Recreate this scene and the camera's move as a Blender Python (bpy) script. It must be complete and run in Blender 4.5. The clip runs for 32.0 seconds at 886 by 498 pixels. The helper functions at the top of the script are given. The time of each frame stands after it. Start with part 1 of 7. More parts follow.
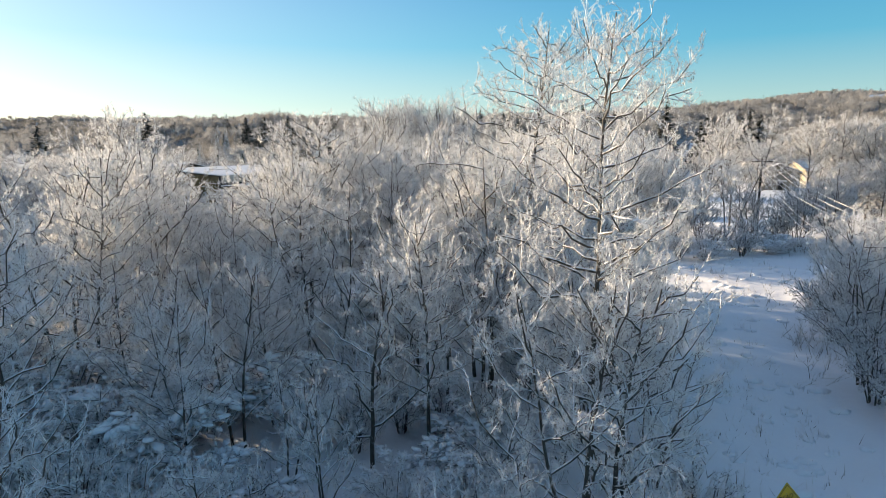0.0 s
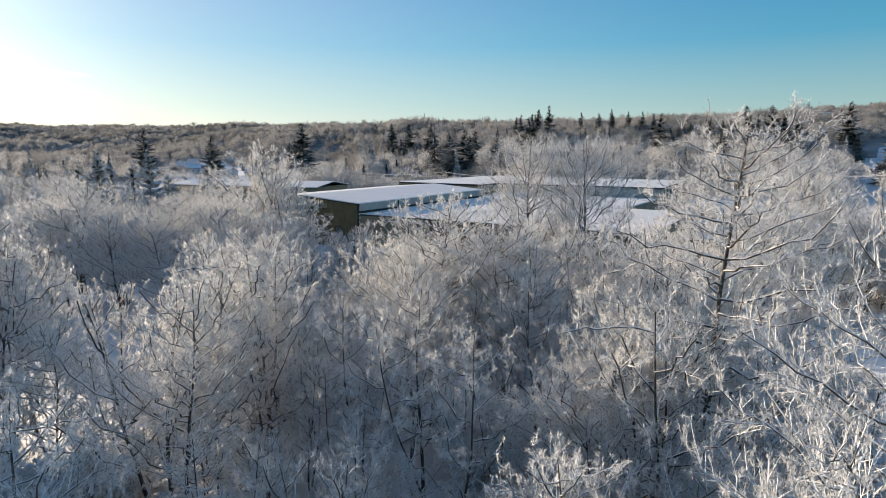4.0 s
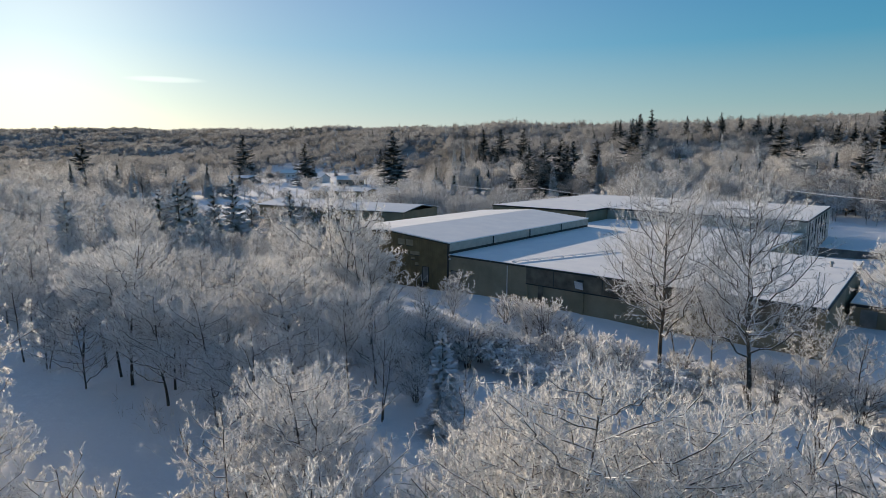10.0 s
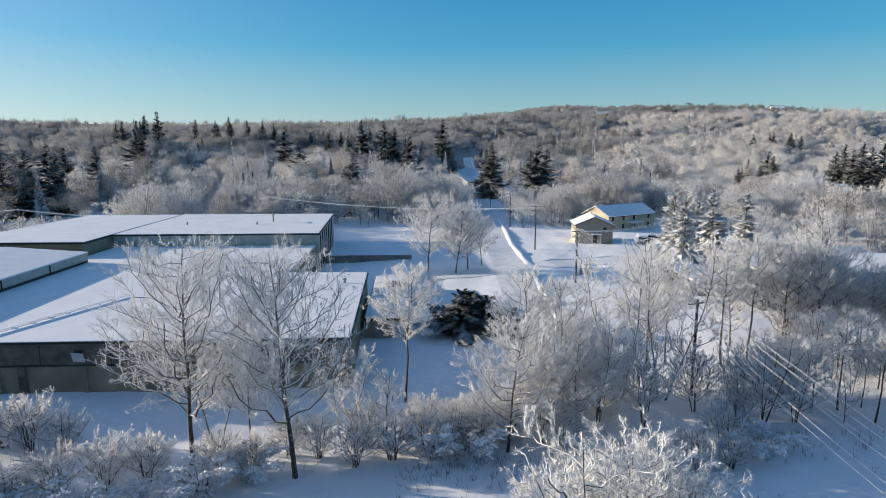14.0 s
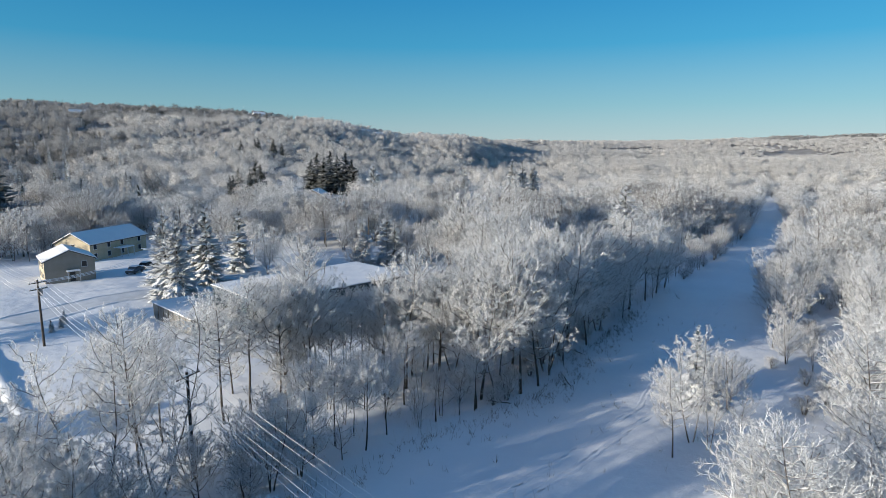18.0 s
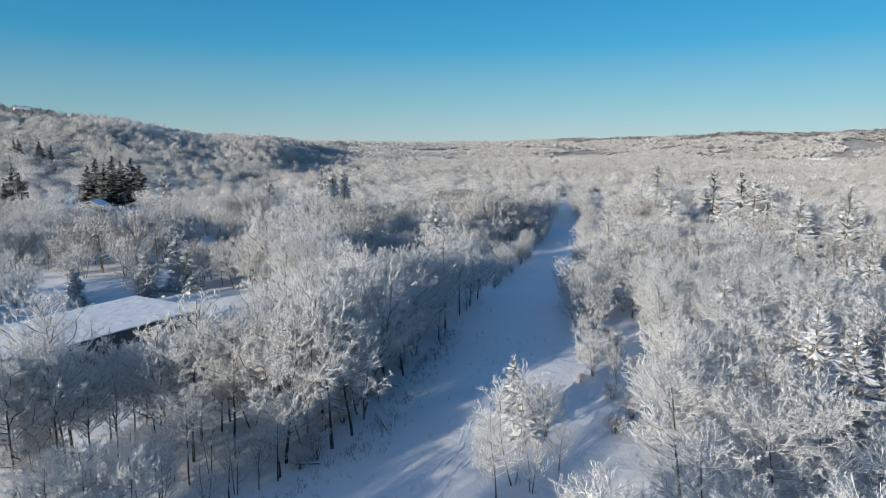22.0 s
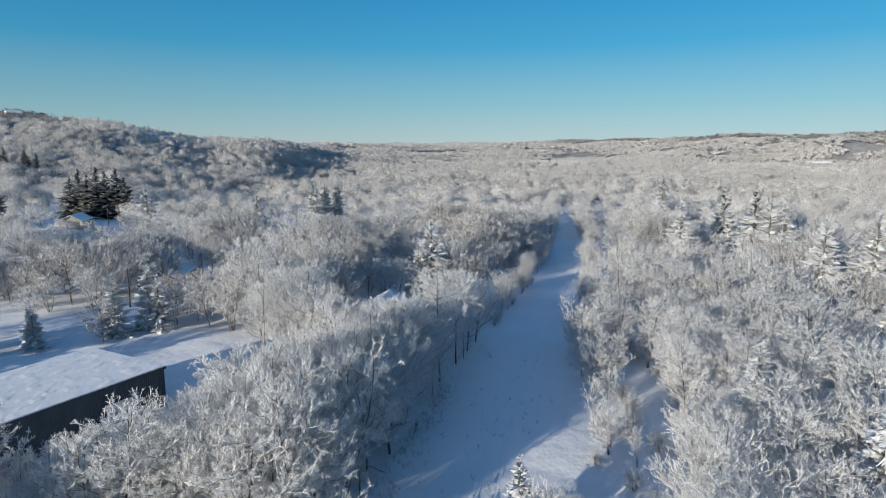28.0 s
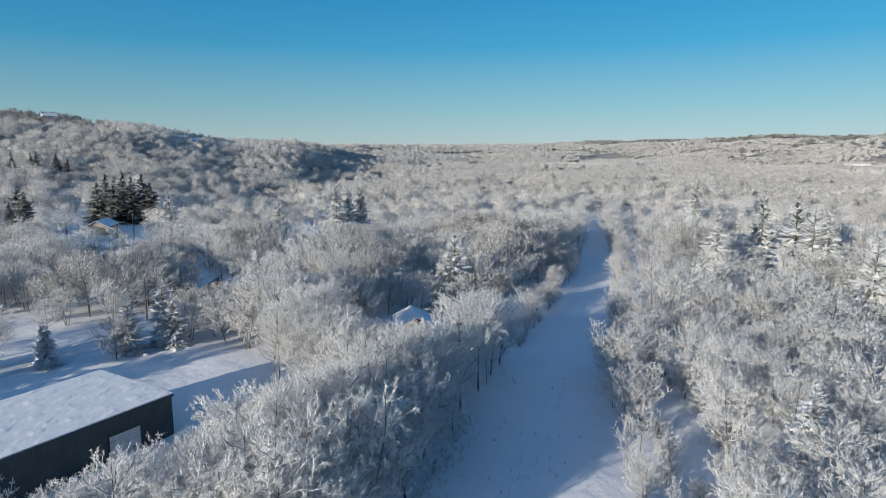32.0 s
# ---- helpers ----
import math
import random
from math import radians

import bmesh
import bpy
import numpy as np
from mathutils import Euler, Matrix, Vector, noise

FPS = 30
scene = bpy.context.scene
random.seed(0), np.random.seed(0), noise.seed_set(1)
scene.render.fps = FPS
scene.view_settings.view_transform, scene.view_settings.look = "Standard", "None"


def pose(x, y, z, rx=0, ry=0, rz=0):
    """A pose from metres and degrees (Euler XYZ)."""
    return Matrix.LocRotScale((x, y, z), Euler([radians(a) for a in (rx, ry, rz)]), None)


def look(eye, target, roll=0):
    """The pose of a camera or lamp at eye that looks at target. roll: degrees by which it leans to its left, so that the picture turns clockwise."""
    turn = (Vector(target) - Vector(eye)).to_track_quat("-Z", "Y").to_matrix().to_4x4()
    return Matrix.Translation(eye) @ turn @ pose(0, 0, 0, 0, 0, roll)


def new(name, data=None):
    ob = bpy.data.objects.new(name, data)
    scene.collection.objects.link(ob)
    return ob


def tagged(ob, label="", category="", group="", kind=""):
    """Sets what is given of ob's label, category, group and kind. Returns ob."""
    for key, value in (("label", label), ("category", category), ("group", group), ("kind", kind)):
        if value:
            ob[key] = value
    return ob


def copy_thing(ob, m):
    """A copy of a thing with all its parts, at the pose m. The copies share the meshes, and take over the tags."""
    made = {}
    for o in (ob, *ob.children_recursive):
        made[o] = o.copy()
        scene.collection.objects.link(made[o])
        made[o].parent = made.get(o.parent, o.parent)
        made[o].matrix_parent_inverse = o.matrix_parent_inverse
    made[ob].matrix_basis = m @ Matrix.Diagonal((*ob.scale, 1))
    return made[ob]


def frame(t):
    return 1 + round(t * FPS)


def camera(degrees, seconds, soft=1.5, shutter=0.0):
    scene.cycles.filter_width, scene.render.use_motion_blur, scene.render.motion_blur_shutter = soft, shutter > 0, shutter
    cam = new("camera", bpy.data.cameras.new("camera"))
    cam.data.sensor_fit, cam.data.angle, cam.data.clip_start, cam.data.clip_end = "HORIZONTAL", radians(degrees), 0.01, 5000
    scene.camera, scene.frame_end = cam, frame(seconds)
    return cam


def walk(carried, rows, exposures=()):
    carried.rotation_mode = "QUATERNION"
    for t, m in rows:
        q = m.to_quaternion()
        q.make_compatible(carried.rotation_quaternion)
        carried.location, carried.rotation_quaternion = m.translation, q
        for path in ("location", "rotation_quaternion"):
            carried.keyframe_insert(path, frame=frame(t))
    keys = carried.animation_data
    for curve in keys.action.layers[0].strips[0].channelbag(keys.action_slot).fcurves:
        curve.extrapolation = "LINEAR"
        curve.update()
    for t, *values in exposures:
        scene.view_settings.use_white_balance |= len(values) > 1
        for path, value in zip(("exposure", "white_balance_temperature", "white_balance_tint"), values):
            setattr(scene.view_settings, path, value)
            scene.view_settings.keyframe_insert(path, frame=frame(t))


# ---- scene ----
cam = camera(72.46, 32.0, soft=0.6)
PATH = [
    (0.0, pose(0.00, 0.00, 11.55, 80.75, 0.00, 0.00)),
    (0.5, pose(-0.08, 0.77, 12.07, 80.76, 0.00, 0.10)),
    (1.0, pose(-0.07, 1.53, 12.65, 80.77, 0.00, 0.97)),
    (1.5, pose(-0.02, 2.28, 13.23, 80.77, 0.00, 2.76)),
    (2.0, pose(-0.07, 3.07, 13.78, 80.76, 0.00, 4.49)),
    (2.5, pose(-0.17, 3.95, 14.35, 80.76, 0.00, 6.07)),
    (3.0, pose(-0.30, 4.81, 14.90, 80.77, 0.00, 8.30)),
    (3.5, pose(-0.44, 5.69, 15.51, 80.76, 0.00, 10.92)),
    (5.5, pose(-1.27, 9.64, 18.13, 80.78, 0.00, 20.88)),
    (6.0, pose(-1.79, 10.63, 18.61, 80.79, 0.00, 25.28)),
    (6.5, pose(-2.31, 11.63, 19.05, 80.79, 0.00, 29.63)),
    (7.0, pose(-2.81, 12.69, 19.40, 80.83, 0.00, 32.01)),
    (7.5, pose(-3.38, 13.84, 19.59, 80.82, 0.00, 32.20)),
    (8.0, pose(-4.02, 15.16, 19.76, 80.82, 0.00, 31.52)),
    (8.5, pose(-4.64, 16.59, 20.07, 80.80, 0.00, 29.11)),
    (9.0, pose(-5.17, 17.89, 20.41, 80.79, 0.00, 26.66)),
    (9.5, pose(-5.53, 18.91, 20.61, 80.78, 0.00, 24.31)),
    (10.0, pose(-5.81, 19.79, 20.76, 80.79, 0.00, 21.53)),
    (10.5, pose(-6.04, 20.68, 20.92, 80.80, 0.00, 17.74)),
    (11.0, pose(-6.20, 21.56, 21.06, 80.79, 0.00, 13.16)),
    (11.5, pose(-6.27, 22.59, 21.26, 80.73, 0.00, 3.65)),
    (12.0, pose(-6.28, 23.74, 21.48, 80.64, 0.00, -2.36)),
    (12.5, pose(-6.17, 24.98, 22.00, 80.66, 0.00, -3.13)),
    (13.0, pose(-5.99, 26.28, 22.78, 80.69, 0.00, -3.75)),
    (13.5, pose(-5.63, 27.59, 23.53, 80.72, 0.00, -8.05)),
    (14.0, pose(-5.10, 28.78, 24.09, 80.76, 0.00, -21.86)),
    (14.5, pose(-4.45, 29.74, 24.51, 80.77, 0.00, -46.28)),
    (15.0, pose(-3.63, 30.63, 24.86, 80.76, 0.00, -59.10)),
    (15.5, pose(-2.64, 31.35, 25.24, 80.76, 0.00, -60.67)),
    (17.5, pose(1.59, 32.91, 27.61, 80.75, 0.00, -62.05)),
    (18.0, pose(2.45, 33.17, 28.05, 80.76, 0.00, -66.70)),
    (18.5, pose(3.34, 33.39, 28.53, 80.79, 0.00, -72.57)),
    (19.0, pose(4.19, 33.55, 28.97, 80.73, 0.00, -75.59)),
    (19.5, pose(5.06, 33.60, 29.37, 80.71, 0.00, -78.17)),
    (20.0, pose(6.00, 33.64, 29.73, 80.71, 0.00, -80.67)),
    (20.5, pose(7.00, 33.69, 30.00, 80.73, 0.00, -82.45)),
    (21.0, pose(8.00, 33.78, 30.17, 80.72, 0.00, -83.79)),
    (21.5, pose(9.00, 33.85, 30.24, 80.71, 0.00, -84.11)),
    (22.0, pose(10.07, 33.89, 30.30, 80.76, 0.00, -84.10)),
    (22.5, pose(11.18, 33.91, 30.48, 80.77, 0.00, -84.11)),
    (23.0, pose(12.24, 33.91, 30.75, 80.77, 0.00, -84.10)),
    (23.5, pose(13.23, 33.91, 31.09, 80.80, 0.00, -84.13)),
    (24.0, pose(14.13, 33.97, 31.52, 80.77, 0.00, -84.14)),
    (24.5, pose(15.01, 34.03, 32.04, 80.78, 0.00, -84.20)),
    (25.0, pose(15.90, 34.12, 32.57, 80.77, 0.00, -84.20)),
    (25.5, pose(16.82, 34.23, 33.11, 80.79, 0.00, -84.23)),
    (26.0, pose(17.73, 34.31, 33.61, 80.78, 0.00, -84.23)),
    (26.5, pose(18.63, 34.36, 34.08, 80.78, 0.00, -84.28)),
    (28.5, pose(22.14, 34.49, 35.23, 80.78, 0.00, -84.28)),
    (29.0, pose(22.87, 34.48, 35.42, 80.76, 0.00, -84.26)),
    (29.5, pose(23.61, 34.46, 35.63, 80.79, 0.00, -84.21)),
    (30.0, pose(24.27, 34.45, 35.79, 80.81, 0.00, -84.17)),
    (30.5, pose(24.90, 34.44, 35.96, 80.79, 0.00, -84.01)),
    (31.0, pose(25.54, 34.46, 36.25, 80.79, 0.00, -83.63)),
    (31.5, pose(26.17, 34.51, 36.62, 80.82, 0.00, -82.91)),
    (32.0, pose(26.77, 34.55, 37.04, 80.85, 0.00, -81.81)),
]
walk(cam, PATH, [(0.0, 1.25, 8800, 12), (3.5, 0.9, 8200, 12), (7.0, 0.45, 7500, 11), (10.0, 0.45, 7700, 11), (13.0, 0.78, 7300, 11), (15.0, 0.76, 7000, 9), (18.0, 0.54, 6600, 6), (32.0, 0.46, 6600, 6)])

# ---- world, sun ----
SUN_AZ, SUN_EL = radians(55.0), radians(10.3)
SUN_DIR = Vector((-math.sin(SUN_AZ) * math.cos(SUN_EL), math.cos(SUN_AZ) * math.cos(SUN_EL), math.sin(SUN_EL)))
world = bpy.data.worlds.new("winter_sky")
scene.world = world
world.use_nodes = True
wn = world.node_tree.nodes
sky = wn.new("ShaderNodeTexSky")
sky.sky_type = "NISHITA"
sky.sun_disc = False
sky.sun_elevation = SUN_EL
sky.sun_rotation = -SUN_AZ
sky.altitude, sky.air_density, sky.dust_density, sky.ozone_density = 300.0, 1.0, 1.0, 2.5
tint = wn.new("ShaderNodeMix")
tint.data_type, tint.blend_type = "RGBA", "MULTIPLY"
tint.inputs[0].default_value = 1.0
tint.inputs[7].default_value = (0.07, 0.095, 0.11, 1)
world.node_tree.links.new(sky.outputs[0], tint.inputs[6])
# the clear air away from the sun: pale over the horizon, deep blue above
way = wn.new("ShaderNodeTexCoord")
up = wn.new("ShaderNodeSeparateXYZ")
air = wn.new("ShaderNodeValToRGB")
world.node_tree.links.new(way.outputs["Generated"], up.inputs[0])
world.node_tree.links.new(up.outputs[2], air.inputs[0])
for k, (p, c) in enumerate(((0.0, (0.46, 0.56, 0.60)), (0.07, (0.24, 0.46, 0.57)), (0.16, (0.05, 0.325, 0.58)), (0.26, (0.016, 0.23, 0.53)), (0.45, (0.05, 0.165, 0.38)), (1.0, (0.05, 0.14, 0.31)))):
    e = air.color_ramp.elements[k] if k < 2 else air.color_ramp.elements.new(p)
    e.position, e.color = p, (*c, 1)
near_sun = wn.new("ShaderNodeVectorMath")
near_sun.operation = "DOT_PRODUCT"
near_sun.inputs[1].default_value = SUN_DIR
world.node_tree.links.new(way.outputs["Generated"], near_sun.inputs[0])
# the sky is deepest square to the sun
square, depth = wn.new("ShaderNodeMath"), wn.new("ShaderNodeMath")
square.operation, depth.operation = "POWER", "MULTIPLY_ADD"
away = wn.new("ShaderNodeMath")
away.operation = "ABSOLUTE"
world.node_tree.links.new(near_sun.outputs["Value"], away.inputs[0])
world.node_tree.links.new(away.outputs[0], square.inputs[0])
square.inputs[1].default_value = 2.0
world.node_tree.links.new(square.outputs[0], depth.inputs[0])
depth.inputs[1].default_value, depth.inputs[2].default_value = 2.1, 5.9
lift = wn.new("ShaderNodeVectorMath")
lift.operation = "SCALE"
world.node_tree.links.new(depth.outputs[0], lift.inputs["Scale"])
world.node_tree.links.new(air.outputs[0], lift.inputs[0])
both = wn.new("ShaderNodeVectorMath")
both.operation = "ADD"
world.node_tree.links.new(tint.outputs[2], both.inputs[0])
world.node_tree.links.new(lift.outputs[0], both.inputs[1])
# the bright air round the sun
whole = both
for power, colour in ((60.0, (1.2, 1.2, 1.15)), (14.0, (0.5, 0.35, 0.25)), (3.0, (1.3, 0.85, 0.75))):
    front, lobe, tone = wn.new("ShaderNodeMath"), wn.new("ShaderNodeMath"), wn.new("ShaderNodeVectorMath")
    front.operation, lobe.operation, tone.operation = "MAXIMUM", "POWER", "SCALE"
    front.inputs[1].default_value, lobe.inputs[1].default_value = 0.0, power
    tone.inputs[0].default_value = colour
    plus = wn.new("ShaderNodeVectorMath")
    plus.operation = "ADD"
    world.node_tree.links.new(near_sun.outputs["Value"], front.inputs[0])
    world.node_tree.links.new(front.outputs[0], lobe.inputs[0])
    world.node_tree.links.new(lobe.outputs[0], tone.inputs["Scale"])
    world.node_tree.links.new(whole.outputs[0], plus.inputs[0])
    world.node_tree.links.new(tone.outputs[0], plus.inputs[1])
    whole = plus
# one thin bank of cloud low in the north-west
CLOUD_AZ, CLOUD_EL = radians(45.5), radians(5.9)
along = Vector((-math.cos(CLOUD_AZ), -math.sin(CLOUD_AZ), 0))
out = Vector((-math.sin(CLOUD_AZ) * math.cos(CLOUD_EL), math.cos(CLOUD_AZ) * math.cos(CLOUD_EL), math.sin(CLOUD_EL)))
across = out.cross(along)
reach = None
for axis, size in ((along, 0.062), (across, 0.0055)):
    dot, scaled, power = wn.new("ShaderNodeVectorMath"), wn.new("ShaderNodeMath"), wn.new("ShaderNodeMath")
    dot.operation, scaled.operation, power.operation = "DOT_PRODUCT", "SUBTRACT", "POWER"
    dot.inputs[1].default_value = axis / size
    scaled.inputs[1].default_value = out.dot(axis) / size
    power.inputs[1].default_value = 2.0
    world.node_tree.links.new(way.outputs["Generated"], dot.inputs[0])
    world.node_tree.links.new(dot.outputs["Value"], scaled.inputs[0])
    magnitude = wn.new("ShaderNodeMath")
    magnitude.operation = "ABSOLUTE"
    world.node_tree.links.new(scaled.outputs[0], magnitude.inputs[0])
    world.node_tree.links.new(magnitude.outputs[0], power.inputs[0])
    if reach is None:
        reach = power
    else:
        total = wn.new("ShaderNodeMath")
        world.node_tree.links.new(reach.outputs[0], total.inputs[0])
        world.node_tree.links.new(power.outputs[0], total.inputs[1])
        reach = total
fade = wn.new("ShaderNodeMapRange")
fade.interpolation_type = "SMOOTHSTEP"
for key, value in (("From Min", 0.0), ("From Max", 1.0), ("To Min", 1.1), ("To Max", 0.0)):
    fade.inputs[key].default_value = value
world.node_tree.links.new(reach.outputs[0], fade.inputs["Value"])
facing = wn.new("ShaderNodeMath")
facing.operation = "GREATER_THAN"
world.node_tree.links.new(near_sun.outputs["Value"], facing.inputs[0])
facing.inputs[1].default_value = 0.0
veil = wn.new("ShaderNodeMath")
veil.operation = "MULTIPLY"
world.node_tree.links.new(fade.outputs[0], veil.inputs[0])
world.node_tree.links.new(facing.outputs[0], veil.inputs[1])
cloud = wn.new("ShaderNodeVectorMath")
cloud.operation = "SCALE"
cloud.inputs[0].default_value = (1.0, 0.97, 0.93)
world.node_tree.links.new(veil.outputs[0], cloud.inputs["Scale"])
clouded = wn.new("ShaderNodeVectorMath")
clouded.operation = "ADD"
world.node_tree.links.new(whole.outputs[0], clouded.inputs[0])
world.node_tree.links.new(cloud.outputs[0], clouded.inputs[1])
world.node_tree.links.new(clouded.outputs[0], wn["Background"].inputs[0])
wn["Background"].inputs[1].default_value = 0.1
sun = new("sun", bpy.data.lights.new("sun", "SUN"))
sun.data.energy, sun.data.angle, sun.data.color = 4.7, radians(0.6), (1.0, 0.90, 0.78)
sun.matrix_world = look(SUN_DIR * 200, (0, 0, 0))


# ---- materials ----
def base_mat(name, rough=0.7, metal=0.0):
    m = bpy.data.materials.new(name)
    m.use_nodes = True
    b = m.node_tree.nodes["Principled BSDF"]
    b.inputs["Roughness"].default_value = rough
    b.inputs["Metallic"].default_value = metal
    return m, m.node_tree.nodes, m.node_tree.links, b


def ramp(nodes, stops):
    r = nodes.new("ShaderNodeValToRGB")
    while len(r.color_ramp.elements) < len(stops):
        r.color_ramp.elements.new(0.5)
    for e, (p, c) in zip(r.color_ramp.elements, stops):
        e.position, e.color = p, (*c, 1)
    return r


def noise_node(nodes, links, scale, detail=4.0, coord="Object", rough=0.55):
    tc = nodes.new("ShaderNodeTexCoord")
    n = nodes.new("ShaderNodeTexNoise")
    n.inputs["Scale"].default_value, n.inputs["Detail"].default_value, n.inputs["Roughness"].default_value = scale, detail, rough
    links.new(tc.outputs[coord], n.inputs["Vector"])
    return n


def bump(nodes, links, b, src, strength, dist):
    bp = nodes.new("ShaderNodeBump")
    bp.inputs["Strength"].default_value, bp.inputs["Distance"].default_value = strength, dist
    links.new(src, bp.inputs["Height"])
    links.new(bp.outputs[0], b.inputs["Normal"])


def stained(name, c1, c2, scale=1.5, rough=0.7, metal=0.0, bumps=0.15, fine=18.0):
    """Two tones mixed by a broad noise, with a fine grain in relief."""
    m, n, l, b = base_mat(name, rough, metal)
    big = noise_node(n, l, scale, 6)
    r = ramp(n, ((0.35, c1), (0.68, c2)))
    l.new(big.outputs[0], r.inputs[0])
    grain = noise_node(n, l, fine, 3)
    mx = n.new("ShaderNodeMix")
    mx.data_type, mx.blend_type = "RGBA", "MULTIPLY"
    mx.inputs[0].default_value = 0.35
    l.new(r.outputs[0], mx.inputs[6])
    l.new(grain.outputs[0], mx.inputs[7])
    l.new(mx.outputs[2], b.inputs["Base Color"])
    bump(n, l, b, grain.outputs[0], bumps, 0.02)
    return m


def snowed(name, c1, c2, lo, hi, scale=6.0, wobble=0.6, rough=0.75, snow=(0.86, 0.88, 0.91), object_tint=0.0):
    """A dark surface that carries snow where it faces up."""
    m, n, l, b = base_mat(name, rough)
    nz = noise_node(n, l, scale, 5)
    r = ramp(n, ((0.3, c1), (0.7, c2)))
    l.new(nz.outputs[0], r.inputs[0])
    geo = n.new("ShaderNodeNewGeometry")
    sep = n.new("ShaderNodeSeparateXYZ")
    l.new(geo.outputs["Normal"], sep.inputs[0])
    ma = n.new("ShaderNodeMath")
    ma.operation = "MULTIPLY_ADD"
    l.new(nz.outputs[0], ma.inputs[0])
    ma.inputs[1].default_value = wobble
    l.new(sep.outputs[2], ma.inputs[2])
    mr = n.new("ShaderNodeMapRange")
    mr.inputs["From Min"].default_value, mr.inputs["From Max"].default_value = lo + wobble * 0.5, hi + wobble * 0.5
    l.new(ma.outputs[0], mr.inputs["Value"])
    mx = n.new("ShaderNodeMix")
    mx.data_type = "RGBA"
    l.new(mr.outputs[0], mx.inputs[0])
    l.new(r.outputs[0], mx.inputs[6])
    mx.inputs[7].default_value = (*snow, 1)
    l.new(mx.outputs[2], b.inputs["Base Color"])
    return m


def frost(name, tones, glow=0.3, spread=0.0):
    """Rime on twigs: white to grey by twig, part of the light passing through."""
    m = bpy.data.materials.new(name)
    m.use_nodes = True
    n, l = m.node_tree.nodes, m.node_tree.links
    n.remove(n["Principled BSDF"])
    geo = n.new("ShaderNodeNewGeometry")
    r = ramp(n, tones)
    l.new(geo.outputs["Random Per Island"], r.inputs[0])
    dif, tra, mix = n.new("ShaderNodeBsdfDiffuse"), n.new("ShaderNodeBsdfTranslucent"), n.new("ShaderNodeMixShader")
    mix.inputs[0].default_value = glow
    info, rng_, mul = n.new("ShaderNodeObjectInfo"), n.new("ShaderNodeMapRange"), n.new("ShaderNodeMix")
    rng_.inputs[3].default_value, rng_.inputs[4].default_value = 1.0 - spread, 1.0
    l.new(info.outputs["Random"], rng_.inputs[0])
    mul.data_type, mul.blend_type = "RGBA", "MULTIPLY"
    mul.inputs[0].default_value = 1.0
    l.new(r.outputs[0], mul.inputs[6])
    l.new(rng_.outputs[0], mul.inputs[7])
    l.new(mul.outputs[2], dif.inputs[0])
    l.new(mul.outputs[2], tra.inputs[0])
    l.new(dif.outputs[0], mix.inputs[1])
    l.new(tra.outputs[0], mix.inputs[2])
    l.new(mix.outputs[0], n["Material Output"].inputs[0])
    return m


def snow_ground():
    m, n, l, b = base_mat("snow_cover", 0.6)
    big = noise_node(n, l, 0.05, 5)
    r = ramp(n, ((0.3, (0.80, 0.82, 0.86)), (0.7, (0.90, 0.91, 0.93))))
    l.new(big.outputs[0], r.inputs[0])
    l.new(r.outputs[0], b.inputs["Base Color"])
    a, c = noise_node(n, l, 0.45, 6), noise_node(n, l, 5.0, 4)
    add = n.new("ShaderNodeMath")
    add.operation = "MULTIPLY_ADD"
    l.new(c.outputs[0], add.inputs[0])
    add.inputs[1].default_value = 0.1
    l.new(a.outputs[0], add.inputs[2])
    bump(n, l, b, add.outputs[0], 0.4, 0.4)
    b.inputs["Specular IOR Level"].default_value = 0.08
    return m


SNOW = snow_ground()
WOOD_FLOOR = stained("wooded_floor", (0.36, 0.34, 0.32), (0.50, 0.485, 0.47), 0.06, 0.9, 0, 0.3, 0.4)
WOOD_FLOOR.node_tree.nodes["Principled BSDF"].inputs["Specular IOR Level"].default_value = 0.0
ROOF_SNOW = stained("roof_snow", (0.84, 0.85, 0.88), (0.92, 0.92, 0.93), 0.3, 0.6, 0, 0.1, 3.0)
ROOF_SNOW.node_tree.nodes["Principled BSDF"].inputs["Specular IOR Level"].default_value = 0.1
ROOF_SNOW.node_tree.nodes["Mix"].inputs[0].default_value = 0.06
FROST = frost("hoar_frost", ((0.0, (0.2, 0.18, 0.16)), (0.1, (0.42, 0.40, 0.38)), (0.18, (0.86, 0.85, 0.84)), (1.0, (0.95, 0.945, 0.935))), 0.55, 0.1)
FROST_FAR = frost("hoar_frost_far", ((0.0, (0.3, 0.285, 0.27)), (0.3, (0.5, 0.485, 0.47)), (0.6, (0.68, 0.665, 0.65)), (1.0, (0.82, 0.805, 0.79))), 0.36)
FROST_WHITE = frost("hoar_frost_thick", ((0.0, (0.16, 0.145, 0.13)), (0.25, (0.45, 0.43, 0.41)), (0.45, (0.80, 0.785, 0.765)), (1.0, (0.92, 0.905, 0.885))), 0.34)
FROST_BROWN = frost("hoar_frost_thin", ((0.0, (0.22, 0.20, 0.18)), (1.0, (0.52, 0.50, 0.48))), 0.28)
# Hill frost tones, lifted to a neutral grey that stands in for haze.
FROST_HILL = frost("hill_frost", ((0.0, (0.30, 0.295, 0.29)), (1.0, (0.50, 0.495, 0.49))), 0.42)
FROST_HILL_PALE = frost("hill_frost_pale", ((0.0, (0.41, 0.405, 0.40)), (1.0, (0.56, 0.555, 0.55))), 0.4)
FROST_HILL_BROWN = frost("hill_frost_thin", ((0.0, (0.2, 0.195, 0.185)), (1.0, (0.34, 0.33, 0.32))), 0.42)
